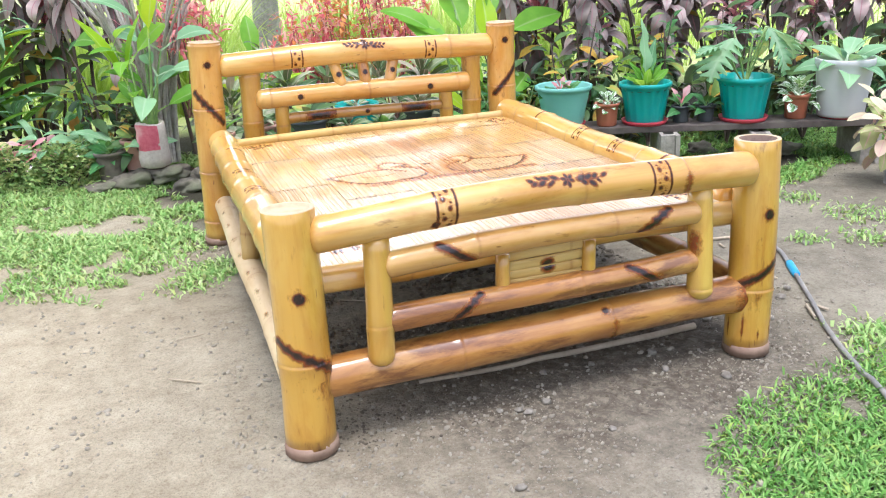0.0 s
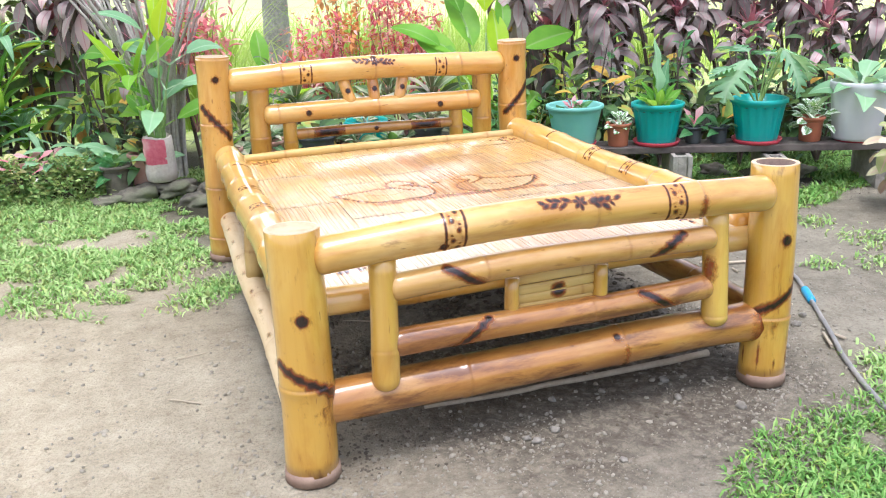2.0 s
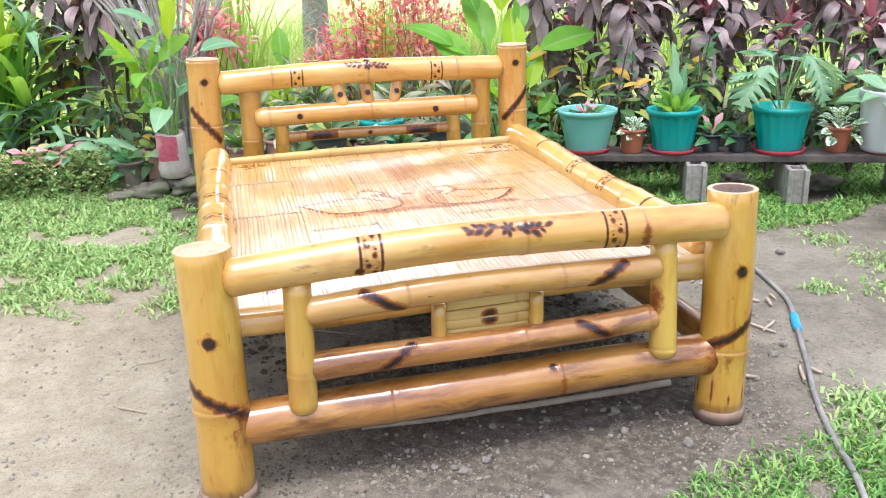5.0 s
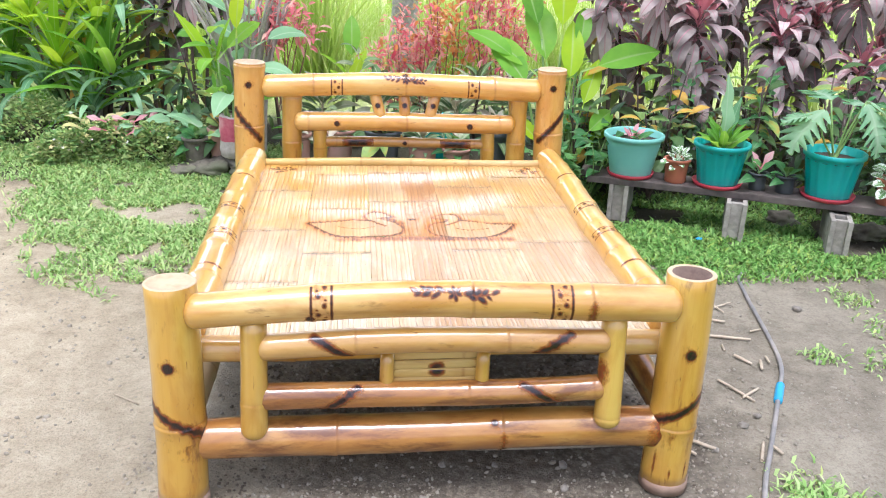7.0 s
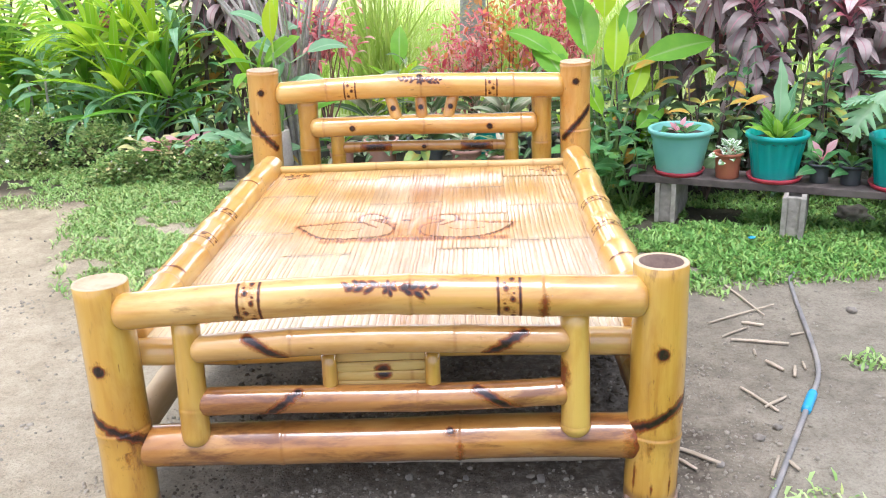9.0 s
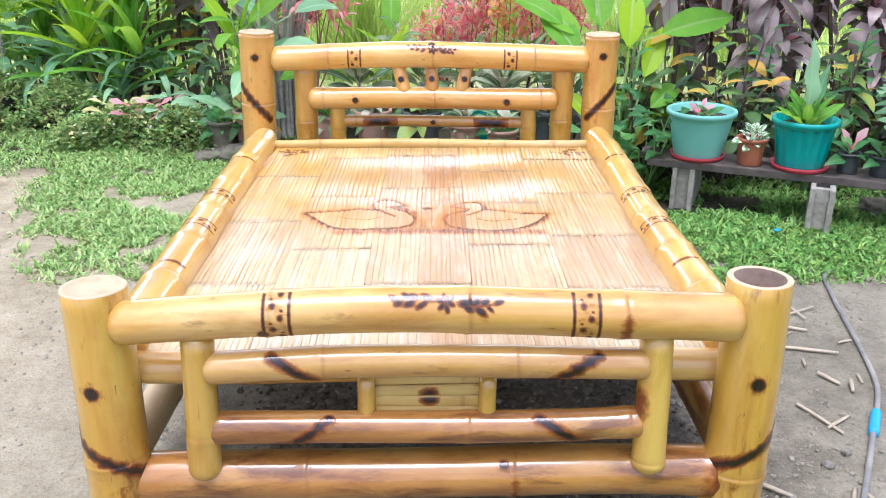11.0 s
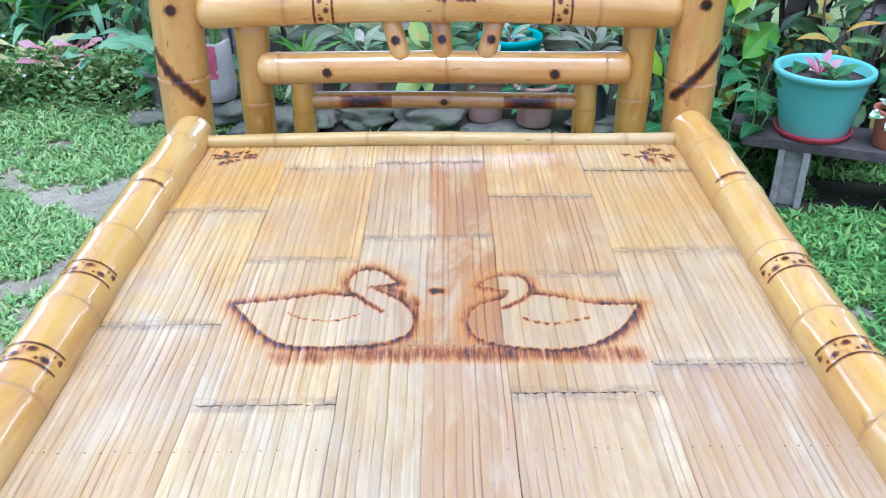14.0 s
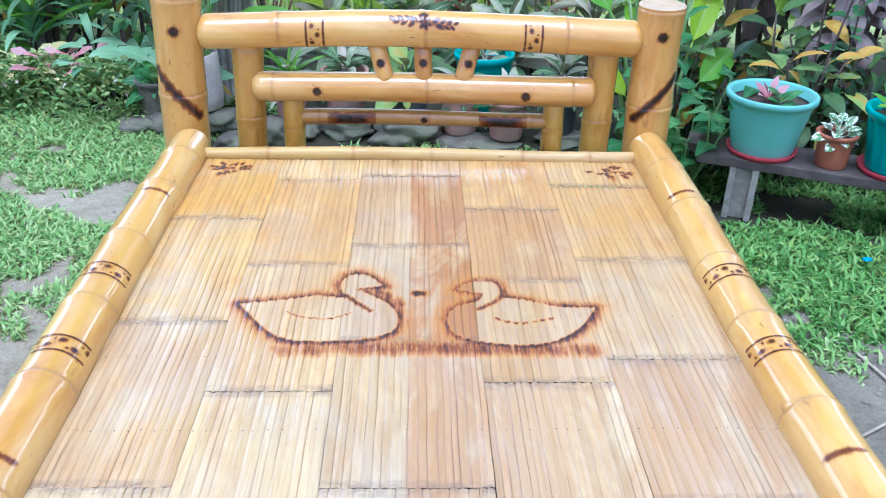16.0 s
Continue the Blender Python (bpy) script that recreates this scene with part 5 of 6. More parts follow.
# young palm with dry grey stalks
palm = garden("palm_tree", (-0.98, 3.78, 0.04), "young palm with a clump of dry grey stalks", "palm tree")
for k in range(38):
    a = k * 2.399
    d0, d1 = rng.uniform(0.02, 0.10), rng.uniform(0.15, 0.65)
    h = rng.uniform(1.2, 1.75)
    x0, y0 = d0 * math.cos(a), d0 * math.sin(a)
    pts = [(x0, y0, 0), (x0 * 1.3, y0 * 1.3, h * 0.35), (x0 * 1.5 + d1 * 0.35 * math.cos(a), y0 * 1.5 + d1 * 0.35 * math.sin(a), h * 0.7), (x0 + d1 * math.cos(a), y0 + d1 * math.sin(a), h)]
    part("stalk", tube_mesh("stalk", [(*q, s) for q, s in zip(curve([(p[0], p[1]) for p in pts], 3), [0.11 * i * h for i in range(10)])], [0.016 - 0.0012 * i for i in range(10)], DRYSTALK, 7), None, palm)
# red cordyline next to it
p = garden("red_ti_plant", (-0.76, 3.82, 0.04), "red and pink ti plant with narrow leaves", "plant")
stem(p, (0, 0, 0), (-0.06, 0.05, 0.98), 0.014, 0.01, STEM_DARK, 0.03, 3)
for k in range(7):
    stem(p, (0.02 * math.cos(k), 0.02 * math.sin(k), 0.3), (0.15 * math.cos(k * 2.4) + 0.04, 0.1 * math.sin(k * 2.4), 0.8 + 0.04 * k), 0.006, 0.003, STEM_ROSY, 0.03, k)
rosette(p, RED_TI, (-0.06, 0.05, 1.08), 10, 30, 88, (0.9, 1.2), 4, 0.2)
rosette(p, RED_LEAVES, (0.0, 0.0, 0.95), 30, -40, 60, (0.9, 1.5), 5, 0.2)
spray(p, LEAF_RED, [(0.14 * math.cos(k * 2.4) + 0.04, 0.1 * math.sin(k * 2.4), 0.78 + 0.05 * (k % 6)) for k in range(14)], 16, (0.085, 0.026), (0.05, 0.05), 6)

# red, pink and orange shrubs past the headboard
for i, (x, y, h, w, mesh, name, lab, stems, n) in enumerate((
    (0.17, 4.2, 0.80, 0.24, RED_LEAVES, "red_shrub", "red and pink shrub with small pointed leaves", 13, 24),
    (0.80, 4.2, 1.05, 0.22, RED_LEAVES, "red_shrub", "red and pink shrub with small pointed leaves", 14, 26),
    (0.45, 4.35, 1.12, 0.20, ORANGE_LEAVES, "orange_shrub", "slender shrub with small orange leaves", 8, 26),
)):
    p = thing(name, (x, y, 0.06), lab, "shrub", "bright shrubs past the headboard")
    red = mesh is RED_LEAVES
    tips = []
    for k in range(stems):
        a = k * 2.4
        d, hh = 1.2 * w * math.sqrt((k + 0.5) / stems), h * rng.uniform(0.6, 1.05)
        sx, sy = d * math.cos(a), d * 0.7 * math.sin(a)
        stem(p, (sx * 0.25, sy * 0.25, -0.02), (sx, sy, hh), 0.006, 0.003, STEM_ROSY, 0.05, i * 17 + k)
        rosette(p, mesh, (sx, sy, hh - 0.03), n // 2, -60, 80, (0.7, 1.2), i * 17 + k, 0.2)
        tips += [(sx, sy, hh), (sx * 0.85, sy * 0.85, hh - 0.14), (sx * 0.7, sy * 0.7, hh - 0.3)]
    spray(p, LEAF_RED if red else LEAF_ORANGE, tips, 20 if red else 12, (0.062, 0.02) if red else (0.05, 0.026), (0.06, 0.07), i + 5)
    if red:
        spray(p, LEAF_ORANGE, tips[::3], 7, (0.06, 0.026), (0.09, 0.08), i + 15)
for i, (x, y, h) in enumerate(((0.25, 3.95, 0.42), (0.62, 3.9, 0.5), (-0.05, 3.85, 0.4), (0.9, 3.8, 0.45), (0.45, 3.7, 0.35), (-0.45, 3.7, 0.4))):
    p = thing("dracaena", (x, y, 0.05), "dracaena with arching striped green and rosy leaves", "plant", "striped plants past the headboard")
    stem(p, (0, 0, -0.02), (0.01, 0.0, h * 0.6), 0.014, 0.01, STEM_DARK, 0.02, i)
    rosette(p, STRIPED, (0, 0, h * 0.6), 26, 0, 80, (1.1, 1.7), i + 31, 0.22)

# broad-leaved ginger clump beside the headboard
p = garden("ginger_clump", (1.06, 3.0, 0.03), "clump of broad bright green ginger leaves", "plant")
for k, (dx, dy, h, az, el, lime, s) in enumerate((
    (-0.10, 0.06, 0.70, 15, 66, 0, 1.15), (-0.02, 0.12, 0.88, -4, 84, 1, 1.25), (-0.16, 0.05, 0.70, 62, 40, 0, 1.0), (0.02, 0.0, 0.62, -18, 72, 1, 0.9), (0.10, 0.05, 0.74, -80, 18, 0, 1.15), (0.08, 0.1, 0.8, -35, 70, 0, 0.8),
    (-0.20, -0.02, 0.6, 48, 50, 0, 0.95), (0.10, 0.0, 0.48, -40, 55, 1, 0.8), (-0.02, -0.08, 0.42, 30, 50, 1, 0.8), (0.10, -0.1, 0.36, -60, 35, 0, 0.7), (-0.14, 0.15, 0.92, 35, 66, 0, 0.9), (-0.25, 0.12, 0.76, 75, 40, 0, 0.9),
    (0.0, 0.05, 0.3, -30, 50, 0, 0.6), (-0.1, 0.0, 0.26, 60, 45, 1, 0.6), (0.14, 0.05, 0.24, -70, 40, 1, 0.6),
)):
    stem(p, (dx * 0.3, dy * 0.3, -0.02), (dx, dy, h), 0.012, 0.007, STEM_GREEN, 0.02, k, "stalk")
    meshes = GINGER_LIME if lime else GINGER
    part("leaf", meshes[k % 3], None, p, "", pose(dx, dy, h) @ pose(0, 0, 0, 0, 0, az) @ pose(0, 0, 0, el) @ pose(0, 0, 0, 0, -50 * math.sin(radians(az)), 0) @ Matrix.Scale(s, 4))
for i, (x, y, n) in enumerate(((1.15, 2.72, 18), (1.42, 2.95, 16), (0.98, 2.75, 12))):
    q = garden("creeping_plant", (x, y, 0.0), "low green plant with heart-shaped leaves by the bench", "plant")
    for k in range(n):
        a = k * 2.4
        d, h = 0.04 + 0.012 * k, 0.12 + 0.022 * k
        stem(q, (0, 0, -0.01), (d * math.cos(a), d * math.sin(a), h), 0.004, 0.003, STEM_GREEN, 0.03, k)
        rosette(q, HEARTS_GREEN, (d * math.cos(a), d * math.sin(a), h), 2, -10, 35, (0.9, 1.35), i * 40 + k, 0.05)
# a single paddle leaf plant past the headboard
p = garden("paddle_leaf_plant", (-0.27, 4.1, 0.06), "young plant with one upright green paddle leaf", "plant")
stem(p, (0, 0, 0), (0, 0, 0.60), 0.012, 0.008, STEM_GREEN, 0.01, 2, "stalk")
part("leaf", GINGER[0], None, p, "", pose(0, 0, 0.55) @ pose(0, 0, 0, 80, 0, 0) @ Matrix.Scale(0.75, 4))
rosette(p, LIME_TI, (0, 0, 0.35), 7, 20, 60, (0.8, 1.1), 8, 0.2)
rosette(p, STRIPED, (0.05, -0.05, 0.5), 10, 0, 60, (0.9, 1.3), 9, 0.3)

# strap-leaved clump and palm fronds
p = garden("strap_leaf_plant", (-2.16, 4.25, 0.05), "large clump of arching green strap leaves", "plant")
stem(p, (0, 0, -0.02), (0.02, 0.02, 0.35), 0.075, 0.05, BARK, 0.01, 1, "trunk")
for k, (dx, dy, h, sort) in enumerate(((0.0, 0.0, 0.34, STRAPS), (0.16, -0.06, 0.48, STRAPS), (-0.2, -0.04, 0.52, STRAPS_LIME), (0.26, 0.04, 0.30, STRAPS_MINT), (-0.34, 0.02, 0.36, STRAPS_MINT), (0.05, 0.1, 0.78, STRAPS_LIME), (-0.14, 0.14, 0.9, STRAPS_LIME), (0.22, 0.12, 0.86, STRAPS_MINT), (-0.4, 0.1, 0.8, STRAPS_LIME), (0.02, -0.1, 0.22, STRAPS_MINT))):
    stem(p, (dx * 0.3, dy * 0.3, -0.02), (dx, dy, h), 0.02, 0.012, STEM_DARK if k % 2 else STEM_GREEN, 0.03, k)
    rosette(p, sort, (dx, dy, h), 13, 20, 88, (0.85, 1.4) if sort is not STRAPS_MINT else (0.9, 1.35), k + 1, 0.12, face=15)
    rosette(p, STRAPS if sort is STRAPS_MINT else STRAPS_MINT, (dx, dy, h - 0.06), 4, 10, 60, (0.7, 1.0), k + 21, 0.1)
p = garden("areca_palm", (-3.25, 5.0, 0.05), "bright green palm with feathered fronds", "palm tree")
for k in range(15):
    az, el = k * 137.5, 86 - 2.2 * k
    verts, faces, rib = [], [], []
    y = z = 0.0
    ang = radians(el)
    for i in range(17):
        if i > 3:
            for side in (-1, 1):
                l = 0.36 * math.sin(math.pi * (i - 2) / 17) ** 0.6
                v, f, r = leaf_verts(l, 0.036, 0.9, "lance", 0.4, 0, 4)
                m = Matrix.Translation((0, y, z)) @ pose(0, 0, 0, math.degrees(ang), 0, 0) @ pose(0, 0, 0, 0, 0, side * -52)
                n0 = len(verts)
                verts += [tuple(m @ Vector(q)) for q in v]
                faces += [tuple(j + n0 for j in q) for q in f]
                rib += r
        y += 0.085 * math.cos(ang)
        z += 0.085 * math.sin(ang)
        ang -= 0.075
    part("frond", pydata("frond", verts, faces, LEAF_GREEN if k % 3 == 1 else LEAF_LIME, ("rib", rib)), None, p, "", pose(0, 0, 0.35, 0, 0, az))
for k in range(5):
    stem(p, (0.03 * k - 0.06, 0.02, -0.02), (0.04 * k - 0.08, 0.0, 0.5), 0.025, 0.018, STEM_GREEN, 0.02, k, "stalk")
for i, (x, y) in enumerate(((-3.45, 4.9), (-3.0, 4.35))):
    q = garden("potted_plant", (x, y, 0.06), "black nursery pot with a leafy green plant", "potted plant")
    part("pot", lathe([(0.10, 0.17), (0.12, 0.19), (0.128, 0.19), (0.126, 0.17), (0.10, 0.0)], 28), BLACKPOT, q)
    stem(q, (0, 0, 0.15), (0, 0.02, 0.6), 0.012, 0.008, DRYSTALK, 0.03, i)
    rosette(q, MINT_TI if i else GREEN_TI, (0, 0.02, 0.55), 20, -20, 70, (0.6, 0.95), i + 3, 0.4)


BLOSSOMS = []
for tone in ((0.8, 0.78, 0.7), (0.8, 0.68, 0.3), (0.75, 0.6, 0.55)):
    verts, faces = [], []
    for k in range(5):
        a = k * 1.2566
        n0 = len(verts)
        verts += [(0, 0, 0.002), (0.009 * math.cos(a - 0.45), 0.009 * math.sin(a - 0.45), 0.004), (0.015 * math.cos(a), 0.015 * math.sin(a), 0.002), (0.009 * math.cos(a + 0.45), 0.009 * math.sin(a + 0.45), 0.004)]
        faces.append((n0, n0 + 1, n0 + 2, n0 + 3))
    BLOSSOMS.append(pydata("blossom", verts, faces, plain("petal", tuple(0.85 * c for c in tone), tone, 40, 0.6)))


def shrub(at, size, seed, label="low bushy shrub with small green leaves", n=1500, material=None):
    """A low shrub: a few stems and a crown of many small leaves with an uneven outline."""
    r = random.Random(seed)
    p = garden("low_shrub", at, label, "shrub", "low shrubs at the lawn's edge")
    verts, faces, rib = [], [], []
    for k in range(n):
        a, e, d = r.uniform(0, 6.283), r.uniform(-0.1, 1.57), r.uniform(0.68, 1.04)
        lump = 1 + 0.35 * noise.noise(Vector((math.cos(a) * 2, math.sin(a) * 2, e * 2 + seed)))
        c = Vector((size[0] * math.cos(a) * math.cos(e), size[1] * math.sin(a) * math.cos(e), size[2] * math.sin(e) + 0.03)) * d * lump
        v, f, q = leaf_verts(r.uniform(0.025, 0.045), r.uniform(0.014, 0.022), 0.5, "oval", 0.2, 0, 3)
        m = Matrix.Translation(c) @ pose(0, 0, 0, r.uniform(-10, 70), r.uniform(-40, 40), math.degrees(a) - 90 + r.uniform(-70, 70))
        n0 = len(verts)
        verts += [tuple(m @ Vector(x)) for x in v]
        faces += [tuple(j + n0 for j in x) for x in f]
        rib += q
    part("crown", pydata("crown", verts, faces, material or LEAF_SHRUB, ("rib", rib)), None, p)
    for k in range(11):
        a, e = r.uniform(3.3, 6.1), r.uniform(0.35, 1.3)
        c = Vector((size[0] * math.cos(a) * math.cos(e), size[1] * math.sin(a) * math.cos(e), size[2] * math.sin(e) + 0.03)) * r.uniform(0.95, 1.12)
        part("blossom", BLOSSOMS[(seed + k) % 3], None, p, "", Matrix.Translation(c) @ pose(0, 0, 0, r.uniform(10, 60), r.uniform(-30, 30), r.uniform(0, 360)) @ Matrix.Scale(r.uniform(0.7, 1.3), 4))
    for k in range(6):
        a = k * 1.05
        stem(p, (0, 0, -0.02), (size[0] * 0.6 * math.cos(a), size[1] * 0.6 * math.sin(a), size[2] * 0.7), 0.006, 0.003, STEM_DARK, 0.02, k)


for i, (x, y, sx, sy, sz) in enumerate(((-1.55, 3.62, 0.30, 0.22, 0.20), (-1.95, 3.72, 0.32, 0.22, 0.22), (-2.45, 3.95, 0.34, 0.25, 0.33), (-2.95, 4.1, 0.32, 0.25, 0.38), (-3.4, 4.4, 0.34, 0.25, 0.34), (-2.2, 3.62, 0.25, 0.16, 0.14), (-3.05, 3.95, 0.3, 0.2, 0.16), (-1.28, 3.72, 0.16, 0.14, 0.2))):
    shrub((x, y, 0.03), (sx, sy, sz), i)
for i, (x, y, mesh, n) in enumerate(((-1.86, 3.68, PINK_HEARTS, 9), (-1.60, 3.78, MINT_TI, 14), (-2.02, 3.72, CREAM_HEARTS, 9), (-1.72, 3.72, PINK_HEARTS, 6), (-1.42, 3.86, HEARTS, 9), (-1.22, 3.55, HEARTS, 6))):
    q = garden("caladium", (x, y, 0.05), "caladium with pink heart-shaped leaves" if mesh is PINK_HEARTS else "caladium with cream-yellow heart-shaped leaves" if mesh is CREAM_HEARTS else "pale green broad-leaved low plant", "plant")
    for k in range(n):
        a = k * 2.4
        d, h = 0.03 + 0.008 * k, 0.15 + 0.022 * (k % 5)
        stem(q, (0, 0, -0.01), (d * math.cos(a), d * math.sin(a), h), 0.004, 0.003, STEM_GREEN, 0.01, k, "stalk")
        rosette(q, mesh, (d * math.cos(a), d * math.sin(a), h), 1, 0, 55, (0.75, 1.1) if mesh is not MINT_TI else (0.4, 0.6), i * 30 + k, 0, math.degrees(a) - 90)


# ---- pots ----
def pot_profile(r, h, wall=0.006, rim=0.012, taper=0.72):
    """Inside floor, up the inside, over the rolled rim, down the outside."""
    rb = r * taper
    return [(rb * 0.4, h * 0.8), (r * 0.93 - wall, h * 0.8), (r - rim - wall, h * 0.97), (r - rim * 0.5, h), (r, h * 0.985), (r, h * 0.90), (r - rim * 0.8, h * 0.875), (r - rim * 1.1, h * 0.80), (rb + (r - rim - rb) * 0.5, h * 0.42), (rb + 0.004, h * 0.05), (rb, 0.0)]


def planted_pot(at, r, h, material, label, ribs=None, saucer=None, taper=0.72, rim=0.012, rz=0.0):
    p = garden("potted_plant", at, label, "potted plant", "pots on the bench" if 0.2 < at[2] < 0.4 else "pots in the garden bed", rz=rz)
    part("pot", lathe(pot_profile(r, h, rim=rim, taper=taper), 60 if ribs else 40, ribs), material, p)
    part("soil", lathe([(r * 0.1, h * 0.83), (r * 0.6, h * 0.825), (r * 0.9, h * 0.815), (r * 0.8, h * 0.79)], 24), SOIL, p, "dark potting soil")
    if saucer:
        s = garden("saucer", (at[0], at[1], at[2] - 0.014), "red plastic plant saucer under a pot", "saucer", "saucers on the bench")
        part("dish", lathe([(saucer * 0.5, 0.013), (saucer * 0.9, 0.0135), (saucer * 0.99, 0.025), (saucer * 1.03, 0.025), (saucer * 0.93, 0.0)], 40), REDPLASTIC, s)
    return p


# bench: a plank on hollow blocks
U = Vector((0.9187, -0.395, 0))
V = Vector((0.395, 0.9187, 0))
O = Vector((1.296, 2.398, 0))
BENCH_TURN = math.degrees(math.atan2(U.y, U.x))
ZB = 0.247
bench = garden("bench_plank", tuple((O + U * 0.86 + Vector((0, 0, ZB))) / PLACE), "weathered dark wooden plank laid on concrete blocks", "bench", rz=BENCH_TURN)
for x0, x1, y0, y1, z in ((-1.13, 1.5, -0.118, -0.005, 0.0), (-1.19, 1.6, -0.004, 0.13, -0.003)):
    b2 = bmesh.new()
    box(b2, x0, x1, y0, y1, -0.038 + z, z, 0.004)
    bmesh.ops.subdivide_edges(b2, edges=[e for e in b2.edges if e.calc_length() > 1], cuts=24)
    for v in b2.verts:
        v.co.z += 0.004 * noise.noise(Vector((v.co.x * 2, y0 * 9, 0))) - (0.006 if v.co.x > 1.0 else 0)
        v.co.y += 0.004 * noise.noise(Vector((v.co.x * 4, v.co.z * 30, 3)))
    part("plank", b2, PLANK, bench, smooth=False)


def hollow_block(at, rz, h=0.2):
    """A concrete hollow block on its bed face: two shells, webs set back at the ends, open cores."""
    p = garden("hollow_block", at, "weathered grey concrete hollow block under the bench", "concrete block", "blocks under the bench", rz=rz)
    bm = bmesh.new()
    for y0, y1 in ((-0.055, -0.03), (0.03, 0.055)):
        box(bm, -0.195, 0.195, y0, y1, 0, h, 0.004)
    for x0, x1 in ((-0.175, -0.145), (-0.075, -0.05), (0.05, 0.075), (0.145, 0.175)):
        box(bm, x0, x1, -0.031, 0.031, 0.001, h - 0.002, 0.003)
    bmesh.ops.subdivide_edges(bm, edges=[e for e in bm.edges if e.calc_length() > 0.15], cuts=6)
    for v in bm.verts:
        v.co += Vector((noise.noise(v.co * 40), noise.noise(v.co * 40 + Vector((5, 0, 0))), noise.noise(v.co * 40 + Vector((0, 9, 0))))) * 0.003
    part("block", bm, CONCRETE, p, smooth=False)


for x, y, h in ((1.228, 2.345, 0.225), (1.762, 2.012, 0.222), (2.218, 1.785, 0.205), (2.80, 1.62, 0.21)):
    q = (Vector((x, y, 0)) + V * 0.15) / PLACE
    hollow_block((q.x, q.y, 0.0), BENCH_TURN + 90, h)

# pots on the bench
def on_bench(s, z=0.0, off=0.0):
    q = (O + U * s * SIZE + V * off) / PLACE
    return (q.x, q.y, (ZB + z * SIZE) / PLACE)


mint = planted_pot(on_bench(0.0, 0.014), 0.172, 0.235, MINT, "faded mint plastic pot with a small pink caladium", None, 0.132, 0.68, 0.016)
rosette(mint, PINK_HEARTS, (0.0, 0.03, 0.19), 7, 25, 65, (0.5, 0.75), 3, 0.02)
rosette(mint, HEARTS_GREEN, (0.02, -0.04, 0.2), 12, 10, 60, (0.35, 0.6), 4, 0.03)
t1 = planted_pot(on_bench(0.257, 0.0, -0.03), 0.078, 0.138, TERRACOTTA, "small terracotta pot with a white-leaved plant", None, None, 0.7, 0.010)
rosette(t1, WHITE_HEARTS, (0, 0, 0.11), 20, 5, 80, (0.75, 1.1), 5, 0.05)
te1 = planted_pot(on_bench(0.487, 0.014), 0.156, 0.235, TEAL, "teal ribbed plastic pot with a bright green fern", (16, 0.014, 0.03, 0.19), 0.135, 0.7, 0.014)
rosette(te1, FERN, (0, 0, 0.19), 15, 30, 82, (0.7, 1.2), 6, 0.03)
part("leaf", FERN_TALL, None, te1, "tall pale crinkled leaf", pose(0.0, 0, 0.19) @ pose(0, 0, 0, 84, 6, 20) @ Matrix.Scale(1.1, 4))
part("leaf", FERN_TALL, None, te1, "tall pale crinkled leaf", pose(0.02, 0.01, 0.19) @ pose(0, 0, 0, 78, 0, -60) @ Matrix.Scale(0.8, 4))
d1 = planted_pot(on_bench(0.702, 0.0), 0.058, 0.10, BLACKPOT, "small black nursery pot with a green seedling")
rosette(d1, HEARTS_GREEN, (0, 0, 0.08), 9, 0, 65, (0.6, 0.9), 7, 0.04)
rosette(d1, PINK_HEARTS, (0.02, 0.03, 0.1), 4, 40, 70, (0.7, 0.9), 71, 0.03)
d2 = planted_pot(on_bench(0.848, 0.0), 0.061, 0.10, BLACKPOT, "small black nursery pot with a green seedling")
rosette(d2, HEARTS_GREEN, (0, 0, 0.08), 10, 0, 60, (0.6, 0.95), 8, 0.04)
te2 = planted_pot(on_bench(1.07, 0.014), 0.163, 0.248, TEAL, "teal ribbed plastic pot with a pale split-leaf plant", (16, 0.014, 0.03, 0.2), 0.14, 0.7, 0.014)
LOBED = [lobed_leaf(LEAF_MINT, 0.26, k) for k in range(3)]
for k, (az, el, h, s) in enumerate(((98, -28, 0.27, 1.2), (75, 12, 0.22, 0.85), (212, -42, 0.32, 1.2), (262, -18, 0.32, 1.15), (10, 25, 0.3, 0.9), (-55, 15, 0.28, 0.95))):
    a = radians(az + 90)
    tip = Vector((0.11 * math.cos(a), 0.11 * math.sin(a), 0.2 + h))
    stem(te2, (0, 0, 0.19), tip, 0.006, 0.005, STEM_GREEN, 0.02, k, "stalk")
    part("leaf", LOBED[k % 3], None, te2, "pale split leaf", Matrix.Translation(tip) @ pose(0, 0, 0, 0, 0, az) @ pose(0, 0, 0, el, 0, 0) @ Matrix.Scale(s, 4))
t2 = planted_pot(on_bench(1.375, 0.0), 0.08, 0.145, TERRACOTTA, "terracotta pot with a white-speckled caladium", None, None, 0.7, 0.010)
rosette(t2, WHITE_HEARTS, (0, 0, 0.12), 26, 0, 80, (1.0, 1.6), 9, 0.07)
wp = planted_pot(on_bench(1.635, 0.01), 0.165, 0.335, WHITEPOT, "tall off-white plastic pot with broad arrow-shaped leaves", None, 0.12, 0.78, 0.008)
rosette(wp, HEARTS, (0, 0, 0.285), 13, -5, 55, (0.9, 1.35), 10, 0.05)
sp = planted_pot(on_bench(2.0, 0.0), 0.12, 0.17, BLACKPOT, "black pot with a leafy green plant at the bench's end")
rosette(sp, STRAPS_MINT, (0, 0, 0.13), 16, 10, 75, (0.5, 0.8), 11, 0.04)

